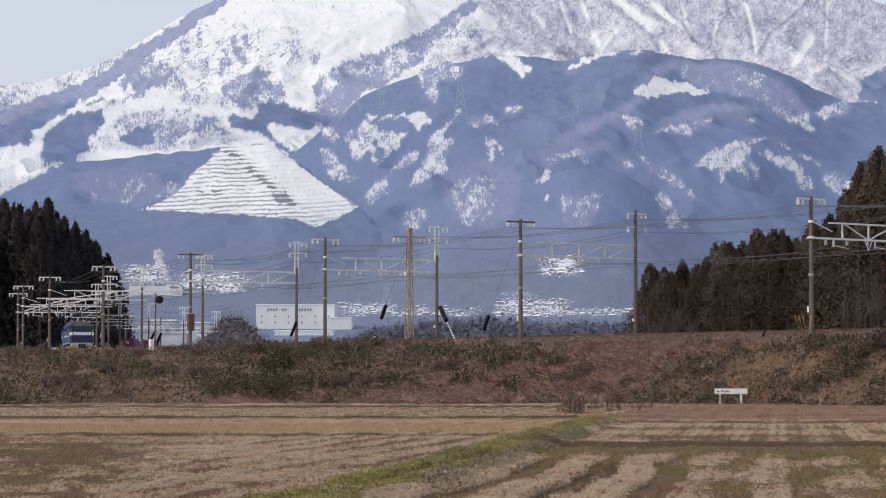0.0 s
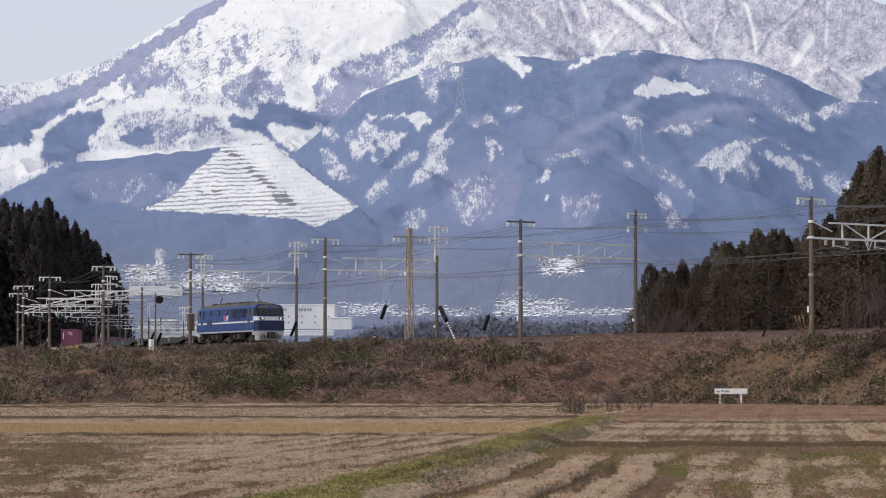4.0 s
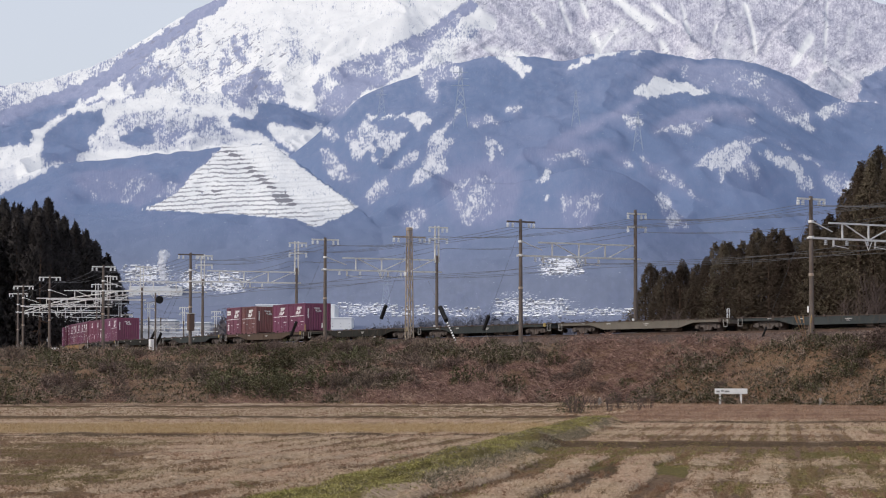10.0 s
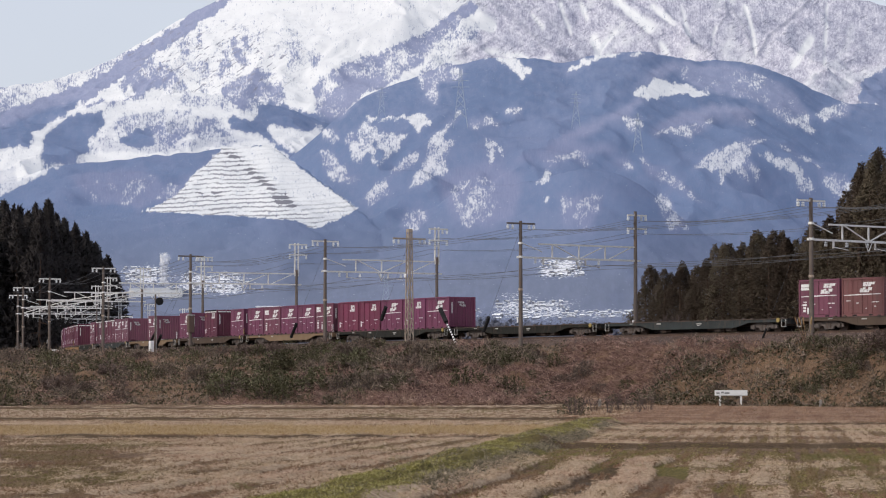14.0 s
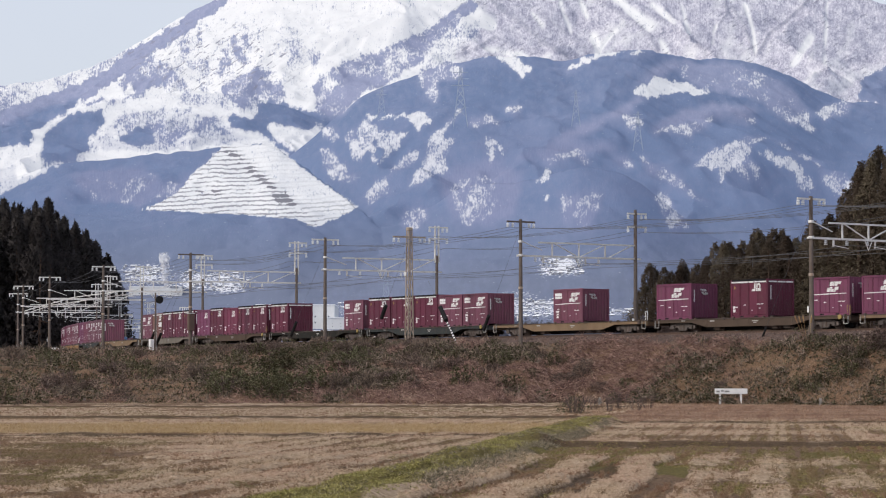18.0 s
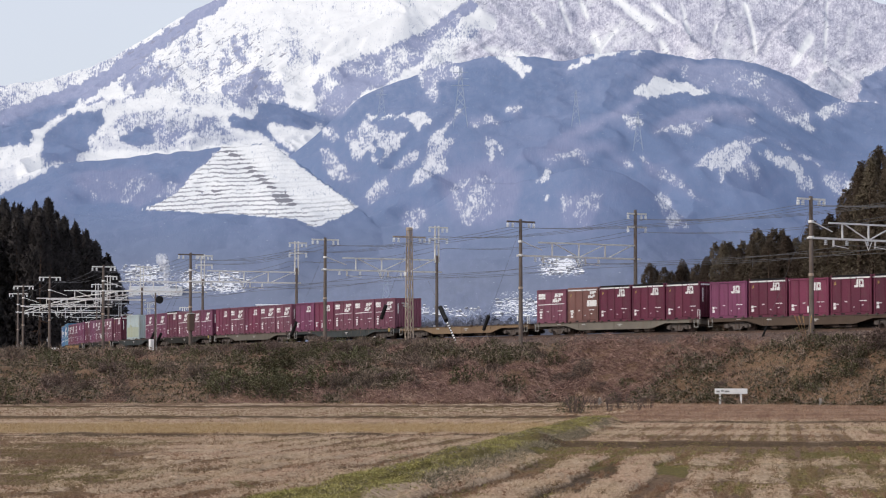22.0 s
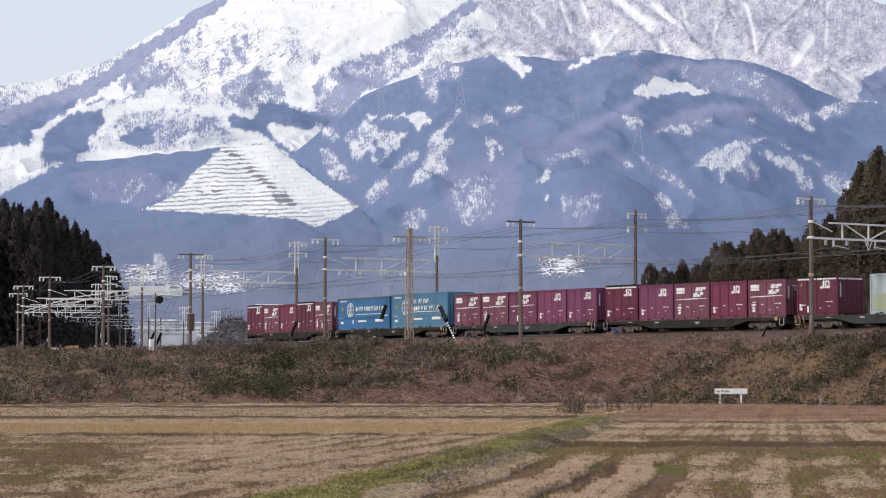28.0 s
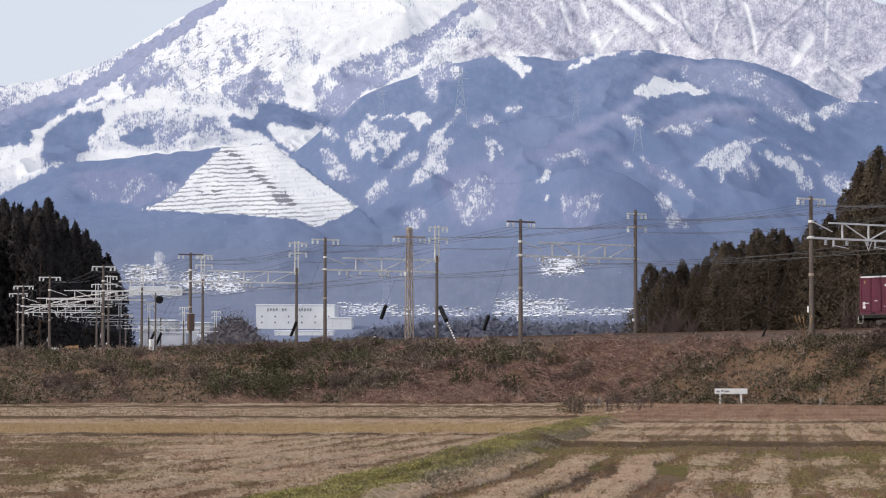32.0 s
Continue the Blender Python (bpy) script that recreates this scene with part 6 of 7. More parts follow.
shrub_leaf = leaf_material("dull_green_shrub_foliage", (0.03, 0.029, 0.016), (0.078, 0.074, 0.04), (0.29, 0.27, 0.17))
brown_leaf = leaf_material("dead_brown_scrub", (0.055, 0.042, 0.036), (0.128, 0.097, 0.08), (0.36, 0.275, 0.225))
bark_mat = mat("cedar_bark", (0.1, 0.065, 0.05), (0.07, 0.05, 0.04), 0.9, big=1, fine=9)
twig_mat = mat("bare_grey_twigs", (0.12, 0.09, 0.085), (0.09, 0.07, 0.065), 0.9, big=1, fine=9)


def leaf_cards(centres, dirs, length, width, rng, fan=3):
    """Small bent leaf tufts at the centres, pointing along dirs."""
    n = len(centres)
    V, Fc = [], []
    o = 0
    for k in range(fan):
        tilt = rng.normal(0, 0.55, (n, 3))
        d = dirs + tilt
        d /= np.linalg.norm(d, axis=1, keepdims=True)
        side = np.cross(d, rng.normal(0, 1, (n, 3)))
        side /= np.linalg.norm(side, axis=1, keepdims=True)
        ln = length * rng.uniform(0.6, 1.3, (n, 1))
        wd = width * rng.uniform(0.6, 1.3, (n, 1))
        tip = centres + d * ln + np.array([0, 0, -0.18]) * ln
        blade = np.stack([centres + side * wd * 0.5, tip, centres - side * wd * 0.5], 1)
        V.append(blade.reshape(-1, 3))
        Fc.append(np.arange(o, o + 3 * n).reshape(-1, 3))
        o += 3 * n
    return np.concatenate(V), np.concatenate(Fc)


def card_mesh(name, V, Fc, material, soft=None):
    """Leaf triangles in one mesh; soft gives each corner the crown's own normal."""
    if soft is not None:
        a, b, c = V[Fc[:, 0]], V[Fc[:, 1]], V[Fc[:, 2]]
        flip = (np.cross(b - a, c - a) * soft[Fc[:, 0]]).sum(1) < 0
        Fc = np.where(flip[:, None], Fc[:, ::-1], Fc)
    me = bpy.data.meshes.new(name)
    me.vertices.add(len(V))
    me.vertices.foreach_set("co", V.astype(np.float32).ravel())
    me.loops.add(Fc.size)
    me.loops.foreach_set("vertex_index", Fc.astype(np.int32).ravel())
    me.polygons.add(len(Fc))
    me.polygons.foreach_set("loop_start", np.arange(0, Fc.size, Fc.shape[1], dtype=np.int32))
    me.materials.append(material)
    me.update()
    me.validate()
    if soft is not None:
        me.normals_split_custom_set_from_vertices(soft)
    return me


def build_cedar(seed, material, label, group, plump=0.2, tufts=900, low=0.1):
    """A cedar of unit height 10 m, scaled when it is placed."""
    rng = np.random.default_rng(seed)
    H = 10.0
    tree = thing("cedar_tree", label, "tree", group)
    g = Geo()
    lean = rng.normal(0, 0.1, 2)
    for k in range(5):
        z0, z1 = H * 0.95 * k / 5, H * 0.95 * (k + 1) / 5
        g.rod((lean[0] * k / 5, lean[1] * k / 5, z0 - (0.8 if k == 0 else 0)), (lean[0] * (k + 1) / 5, lean[1] * (k + 1) / 5, z1), 0.17 * (1 - z0 / H) + 0.02, 0.17 * (1 - z1 / H) + 0.02, n=7)
    u = rng.uniform(0, 1, tufts) ** 0.85
    z = H * (low + (1.0 - low) * u)
    ang = rng.uniform(0, 2 * np.pi, tufts)
    lump = 0.72 + 0.5 * vnoise(ang * 1.9, z * 1.1, seed) + 0.22 * np.sin(z * 3.1 + seed)
    rad = H * plump * (1 - u ** (1.7 if plump < 0.215 else 2.4)) ** 0.85 * lump * (1.12 if plump < 0.215 else 1.0) + 0.04
    rr = rad * np.sqrt(rng.uniform(0.25 if plump >= 0.215 else 0.5, 1, tufts))
    c = np.stack([rr * np.cos(ang), rr * np.sin(ang), z + rng.normal(0, 0.15, tufts)], 1)
    d = np.stack([np.cos(ang), np.sin(ang), np.full(tufts, 0.25 - 0.3)], 1) + np.array([0, 0, 0.6]) * u[:, None]
    V, Fc = leaf_cards(c, d, 0.15 if plump < 0.215 else 0.36, 0.075 if plump < 0.215 else 0.17, rng, 4)
    out = np.stack([V[:, 0], V[:, 1], 0.35 * np.hypot(V[:, 0], V[:, 1]) + 0.15], 1)
    out = out / np.linalg.norm(out, axis=1, keepdims=True) + rng.normal(0, 0.22, V.shape)
    out /= np.linalg.norm(out, axis=1, keepdims=True)
    part("crown", card_mesh("crown", V, Fc, material, out), None, tree)
    for k in range(10):
        zz = H * (low + 0.07 * k)
        aa = k * 2.4
        r = H * plump * (1 - (zz / H) ** 1.7) * 0.8
        g.rod((0, 0, zz), (r * math.cos(aa), r * math.sin(aa), zz - 0.2), 0.05, 0.015, n=5)
    part("trunk", g, bark_mat, tree)
    return tree


def scaled(x, y, z, turn, wide, tall):
    return Matrix.Translation((x, y, z)) @ Matrix.Rotation(turn, 4, "Z") @ Matrix.Diagonal((wide, wide, tall, 1))


def place_copy(proto, m):
    ob = copy_thing(proto, FAR_AWAY)
    ob.matrix_basis = m
    return ob


def build_forests():
    rnd = random.Random(5)
    label = "brownish-green winter cedar standing in a dense row behind the track"
    protos = [build_cedar(20 + k, cedar_leaf, label, "cedars behind the track", (0.17, 0.195, 0.208, 0.2)[k], 3300) for k in range(4)]
    used = set()

    def put(kind, x, y, top, wide):
        z = float(ground_height(np.array([x]), np.array([y]))[0]) - 0.2
        tall = max(top - z, 3.0) / 10.0
        m = scaled(x, y, z, rnd.uniform(0, 6.28), wide, tall)
        k = rnd.randrange(len(kind))
        if kind[k].name in used:
            place_copy(kind[k], m)
        else:
            used.add(kind[k].name)
            kind[k].matrix_basis = m

    tops = [(1130, 500), (1150, 468), (1175, 462), (1205, 450), (1235, 474), (1275, 407), (1305, 430), (1350, 404), (1390, 402), (1425, 408), (1455, 378), (1490, 362), (1520, 300), (1555, 255), (1620, 240), (1800, 235)]
    for row, off in enumerate((9.5, 13.5, 18.0)):
        p = 1144 + row * 7
        while p < 1680:
            l = spot(p, off, -20, 110)
            x, y, _ = rail_at(l, off)
            t = np.interp(p + rnd.uniform(-8, 8), [q[0] for q in tops], [q[1] for q in tops]) + (14 if row == 0 else 4) + rnd.uniform(-4, 26)
            top = EYE + (671.6 - t) * y / FOCAL
            put(protos, x, y, top, rnd.uniform(0.85, 1.2) * min(1.5, 0.55 + top / 22))
            p += rnd.uniform(20, 34)
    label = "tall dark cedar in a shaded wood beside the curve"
    protos = [build_cedar(40 + k, shaded_cedar_leaf, label, "cedars beside the curve", (0.22, 0.25, 0.28)[k], 1500, 0.02) for k in range(3)]
    tops = [(-120, 350), (0, 352), (40, 366), (60, 360), (90, 350), (110, 374), (130, 396), (160, 416), (185, 440), (205, 472), (216, 512), (228, 545)]
    for row, dist in enumerate((392, 420, 450, 490, 530)):
        p = -90 + row * 6
        limit = (96, 120, 165, 205, 224)[row]
        while p < limit:
            y = dist + rnd.uniform(-6, 6)
            t = np.interp(p + rnd.uniform(-6, 6), [q[0] for q in tops], [q[1] for q in tops]) + (26 if row < 2 else 8) + rnd.uniform(-6, 26)
            put(protos, (p - 784) / FOCAL * y, y, EYE + (671.6 - t) * y / FOCAL, rnd.uniform(1.2, 1.7))
            p += rnd.uniform(13, 21)


build_forests()


def bank_share(x, y):
    """How far up the bank a point lies: 0 at the foot, 1 at the crest."""
    off = line_offset(x, y)
    foot = foot_line(x)
    crest = -8.4 - step(-20, -45, x) * 6
    return (off - foot) / (crest - foot), off


def bank_points(n, rng, lo=0.0, hi=1.05, p0=-40, p1=1610):
    px = rng.uniform(p0, p1, n * 6)
    y = rng.uniform(140, 330, n * 6)
    x = (px - 784) / FOCAL * y
    u, off = bank_share(x, y)
    ok = (u > lo) & (u < hi)
    x, y, u, px = x[ok][:n], y[ok][:n], u[ok][:n], px[ok][:n]
    return x, y, ground_height(x, y), u, px


def scatter_blades(name, label, material, pts, length, width, up, rng, fan=4, lean=0.0):
    x, y, z = pts[:3]
    c = np.stack([x, y, z - 0.05], 1)
    d = rng.normal(0, 1, c.shape)
    d[:, 2] = np.abs(d[:, 2]) * 0.4 + up
    d[:, 0] -= lean
    d /= np.linalg.norm(d, axis=1, keepdims=True)
    V, Fc = leaf_cards(c, d, length, width, rng, fan)
    ob = new(name, card_mesh(name, V, Fc, material))
    return tagged(ob, label, "grass", kind="stuff")


straw_leaf = leaf_material("pale_dead_grass", (0.15, 0.09, 0.045), (0.27, 0.175, 0.085), (0.5, 0.36, 0.2))
vine_leaf = leaf_material("reddish_dead_vine", (0.095, 0.064, 0.053), (0.265, 0.175, 0.137), (0.68, 0.49, 0.37))
green_blade = leaf_material("short_green_grass", (0.09, 0.082, 0.03), (0.225, 0.192, 0.062), (0.46, 0.39, 0.19))


rust_leaf = leaf_material("rust_brown_dead_weed", (0.13, 0.075, 0.05), (0.26, 0.15, 0.1), (0.44, 0.29, 0.2))


def slope_points(n, rng, lo=-1.5, hi=0.3):
    """Points on the bank beside the straighter part of the line."""
    x0, y0, h0, k = ARC
    n = int(n * 2.2)
    l, off = rng.uniform(-34, 64, n), rng.uniform(-36.0, -8.4 + hi, n)
    h = h0 + k * l
    x = x0 + (math.cos(h0) - np.cos(h)) / k + (1.225 + off) * np.cos(h)
    y = y0 - (np.sin(h) - math.sin(h0)) / k + (1.225 + off) * np.sin(h)
    px = 784 + x / y * FOCAL
    foot = foot_line(x)
    ok = (px > 560) & (px < 1610) & (off > foot + lo)
    x, y, px, off, foot = x[ok], y[ok], px[ok], off[ok], foot[ok]
    return x, y, ground_height(x, y), (off - foot) / (-8.4 - foot), px


def mounds(x, y):
    """Height of the plant cushions over the soil."""
    return 1.05 * np.clip(fbm(x * 0.55, y * 0.4, 3, 62) - 0.4, 0, 0.36) / 0.36


def green_share(x, y, px):
    return 2.0 * fbm(x * 0.24, y * 0.16, 3, 61) - 0.5 + 0.16 * step(720, 520, px) - 0.1 * step(600, 760, px) * step(1080, 980, px) + 0.18 * step(1040, 1100, px) + 0.4 * step(1350, 1420, px)


def build_bank_cover():
    rng = np.random.default_rng(3)
    pts = [np.concatenate(q) for q in zip(bank_points(34000, rng, -0.05, 1.12, -40, 580), slope_points(52000, rng))]
    g = green_share(pts[0], pts[1], pts[4]) + rng.normal(0, 0.05, len(pts[0]))
    up = mounds(pts[0], pts[1])
    soil = pts[2]

    def cover(name, label, material, pick, lift, length, width, rise, fan):
        z = soil[pick] + up[pick] * lift * rng.uniform(0.3, 1.0, int(pick.sum()))
        scatter_blades(name, label, material, (pts[0][pick], pts[1][pick], z), length, width, rise, rng, fan)

    odd = rng.uniform(0, 1, len(soil))
    v = [np.concatenate(q) for q in zip(bank_points(20000, rng, -0.05, 1.12, -40, 580), slope_points(78000, rng))]
    keep = green_share(v[0], v[1], v[4]) + rng.normal(0, 0.06, len(v[0])) < 0.5 + 0.04 * step(1000, 1060, v[4])
    v = [q[keep] for q in v]
    scatter_blades("dead_vines", "matted red-brown dead vines on the bank", vine_leaf, (v[0], v[1], v[2] + mounds(v[0], v[1]) * rng.uniform(0.1, 0.8, len(v[0]))), 0.55, 0.026, 0.2, rng, 4, 1.1)
    cover("bank_ivy", "dull green ivy creeping over the bank", shrub_leaf, (g > 0.51) & (odd > 0.18), 1.0, 0.14, 0.098, 0.3, 5)
    cover("dead_scrub", "grey-brown dead scrub on the bank", brown_leaf, (g > 0.44) & (odd < 0.32), 1.0, 0.6, 0.036, 0.5, 4)
    a = bank_points(7600, rng, 0.8, 1.12, 300)
    b = bank_points(2200, rng, -0.12, 0.06, 600)
    scatter_blades("dry_grass", "pale dry grass along the bank's foot and crest", straw_leaf, [np.concatenate([p, q]) for p, q in zip(a[:3], b[:3])], 0.5, 0.03, 0.7, rng, 5)
    q = slope_points(60000, rng)
    keep = (q[3] < 0.1) & (q[4] > 640) & (q[4] < 1080) & (fbm(q[0] * 0.5, q[1] * 0.3, 3, 66) > 0.42)
    q = [w[keep] for w in q]
    scatter_blades("fallen_reeds", "pale reddish fallen reeds heaped at the bank's foot", vine_leaf, (q[0], q[1], q[2] + rng.uniform(0, 0.35, len(q[0]))), 0.5, 0.028, 0.15, rng, 3)
    # single shrubs
    protos = []
    for k in range(5):
        green = k < 3
        s = thing("shrub", "leafy dull green shrub on the railway bank" if green else "bare brown bramble shrub on the railway bank", "shrub", "shrubs on the bank")
        n = 380
        ang, w = rng.uniform(0, 2 * np.pi, n), rng.uniform(0, 1, n)
        r = np.sqrt(rng.uniform(0.2, 1, n)) * (0.75 + 0.4 * np.sin(ang * 3 + k))
        c = np.stack([r * np.cos(ang), r * np.sin(ang), 0.1 + w * 1.1 * np.sqrt(np.clip(1.15 - r * r * 0.7, 0.05, 1))], 1)
        d = np.stack([np.cos(ang), np.sin(ang), 0.3 + w], 1)
        V, Fc = leaf_cards(c, d, 0.1 if green else 0.36, 0.065 if green else 0.026, rng, 5)
        part("foliage", card_mesh("foliage", V, Fc, shrub_leaf if green else brown_leaf), None, s)
        g = Geo()
        for q in range(6):
            aa = q * 1.05 + k
            g.rod((0, 0, -0.2), (0.5 * math.cos(aa), 0.5 * math.sin(aa), 0.8), 0.03, 0.012, n=5)
        part("stem", g, twig_mat, s)
        protos.append(s)
    rnd = random.Random(9)
    used = set()

    def put(k, x, y, size):
        z = float(ground_height(np.array([x]), np.array([y]))[0]) - 0.1
        m = scaled(x, y, z, rnd.uniform(0, 6.28), size * rnd.uniform(0.85, 1.25), size)
        if k in used:
            place_copy(protos[k], m)
        else:
            used.add(k)
            protos[k].matrix_basis = m

    x, y, z, u, px = bank_points(112, rng, 0.02, 1.0, -20, 680)
    for i in range(len(x)):
        put(rnd.choice((0, 1, 2, 3, 4, 3)), x[i], y[i], rnd.uniform(0.5, 1.0) * (1 if u[i] < 0.7 else 0.6))
    x, y, z, u, px = bank_points(90, rng, 0.05, 0.9, 600, 1590)
    for i in range(len(x)):
        put(rnd.choice((0, 3, 4, 1, 3)), x[i], y[i], rnd.uniform(0.5, 1.1))
    # scrub along the crest before the track
    for k in range(84):
        p = rnd.uniform(300, 770)
        off = rnd.uniform(-13.5 if p < 640 else -10.5, -8.3)
        x, y, _ = rail_at(spot(p, off), off)
        put(rnd.choice((0, 1, 3, 4, 3)), x, y, rnd.uniform(0.45, 0.8) + 0.3 * math.exp(-((p - 590) / 110) ** 2))
    x, y, z, u, px = bank_points(42, rng, 0.15, 0.95, 1390, 1590)
    for i in range(len(x)):
        put(rnd.choice((0, 1, 2)), x[i], y[i], rnd.uniform(0.45, 0.85))
    for px_, dist, size in ((1016, 119, 0.7), (820, 176, 1.2), (480, 176, 1.6), (400, 176, 1.5), (560, 178, 1.4)) + tuple((rnd.uniform(400, 640), rnd.uniform(174, 208), rnd.uniform(0.8, 1.4)) for _ in range(24)):
        put(rnd.choice((0, 1, 2)), (px_ - 784) / FOCAL * dist, dist, size)


build_bank_cover()


def build_ballast_stones():
    rng = np.random.default_rng(6)
    n = 16000
    l, s = rng.uniform(-75, 62, n), rng.uniform(-7.4, -5.3, n)
    p = np.array([rail_at(q, w)[:2] for q, w in zip(l, s)])
    z = RAIL - 0.2 - np.clip(-6.0 - s, 0, 1.3) * 0.615
    stone = leaf_material("loose_ballast_stone", (0.06, 0.042, 0.036), (0.15, 0.105, 0.088), (0.34, 0.26, 0.22))
    scatter_blades("loose_ballast", "loose brown ballast stones on the track shoulder", stone, (p[:, 0], p[:, 1], z + 0.03), 0.09, 0.09, 0.6, rng, 3)


build_ballast_stones()


def build_bare_bushes():
    """Leafless grey bushes at the edge of the cedars."""
    rnd = random.Random(15)
    spots = []
    for px_, off, tall in ((1168, 6.6, 2.6), (1195, 6.8, 3.0), (1220, 6.8, 2.4), (1152, 6.4, 1.8), (1505, 7.0, 3.6), (1535, 7.0, 5.0), (1565, 7.0, 5.2), (1590, 7.2, 4.6), (1640, 7.0, 4.0)):
        spots.append((*rail_at(spot(px_, off, -20, 110), off)[:2], tall, "leafless grey bush of many thin twigs before the cedars", "bare bushes by the cedars"))
    for px_, dist, tall in ((1052, 133, 0.8), (1076, 128, 0.9), (1098, 136, 1.0), (1125, 131, 0.8), (1148, 140, 0.9), (1018, 117, 1.0)):
        spots.append(((px_ - 784) / FOCAL * dist, dist, tall, "low leafless mauve bush in the dead grass", "low bare bushes by the field"))
    for x, y, tall, says, family in spots:
        z = float(ground_height(np.array([x]), np.array([y]))[0])
        bush = thing("bare_bush", says, "bush", family, Matrix.Translation((x, y, z)))
        g, h = Geo(), Geo()
        for k in range(14):
            a, lean = rnd.uniform(0, 6.28), rnd.uniform(0.1, 0.55) * (1.0 if tall > 1.5 else 2.2)
            thick = min(1.0, tall / 2.6)
            top = Vector((lean * tall * math.cos(a) * 0.6, lean * tall * math.sin(a) * 0.6, tall * rnd.uniform(0.55, 0.85)))
            g.rod((0.1 * math.cos(a), 0.1 * math.sin(a), -0.2), top, 0.035 * thick, 0.015 * thick, n=5, caps=False)
            for q in range(9):
                s = Vector((0, 0, 0)).lerp(top, rnd.uniform(0.4, 1))
                e = s + Vector((rnd.uniform(-0.5, 0.5), rnd.uniform(-0.5, 0.5), rnd.uniform(0.3, 0.9))) * tall * 0.28
                h.rod(s, e, 0.016 * thick, 0.006 * thick, n=3, caps=False)
        part("stem", g, twig_mat, bush)
        part("twig", h, twig_mat, bush)


build_bare_bushes()


def build_pampas():
    rng = np.random.default_rng(8)
    for px_, n in ((1430, 12),):
        l = spot(px_, -8.6)
        x, y, _ = rail_at(l, -8.6)
        z = float(ground_height(np.array([x]), np.array([y]))[0])
        p = thing("pampas_grass", "tall dry pampas grass clump with pale plumes by the track", "grass", "pampas clumps", Matrix.Translation((x, y, z)))
        c = np.stack([rng.normal(0, 0.2, n * 8), rng.normal(0, 0.2, n * 8), np.zeros(n * 8)], 1)
        d = np.stack([rng.normal(0, 0.25, n * 8), rng.normal(0, 0.25, n * 8), np.ones(n * 8)], 1)
        V, Fc = leaf_cards(c, d, 0.8, 0.03, rng, 2)
        part("blades", card_mesh("blades", V, Fc, rust_leaf), None, p)
        for k in range(max(2, n // 3)):
            a, b = rng.normal(0, 0.3), rng.normal(0, 0.2)
            g = Geo().rod((a * 0.3, b * 0.3, 0), (a, b, 1.3), 0.012, n=4).rod((a, b, 1.25), (a * 1.2, b * 1.2, 1.6), 0.03, 0.05, n=6).rod((a * 1.2, b * 1.2, 1.6), (a * 1.25, b * 1.2, 1.75), 0.05, 0.008, n=6)
            part("plume", g, straw_leaf, p)


build_pampas()


# ---- stubble and grass on the fields ----
def ridge_at(y):
    return -0.75 + (y - 37) * 0.105


def field_leaf(name, pale, mid, red, olive):
    """Blades whose tone wanders from patch to patch."""
    m, nt, b = bare(name, 0.85)
    own = nt.nodes.new("ShaderNodeNewGeometry").outputs["Random Per Island"]
    co = nt.nodes.new("ShaderNodeTexCoord").outputs["Object"]
    mp = nt.nodes.new("ShaderNodeMapping")
    mp.inputs["Scale"].default_value = (0.55, 0.16, 0.0)
    nt.links.new(co, mp.inputs[0])
    patch, other = tex_noise(nt, mp.outputs[0], 1.0, 4), tex_noise(nt, mp.outputs[0], 0.37, 3)
    col = mixcol(nt, ramp(nt, patch, [(0.4, (0, 0, 0)), (0.6, (1, 1, 1))]), red, mid)
    col = mixcol(nt, ramp(nt, other, [(0.52, (0, 0, 0)), (0.62, (1, 1, 1))]), col, olive)
    col = mixcol(nt, arith(nt, "MULTIPLY", arith(nt, "POWER", own, 1.9), 0.6), col, pale)
    nt.links.new(col, b.inputs["Base Color"])
    return m


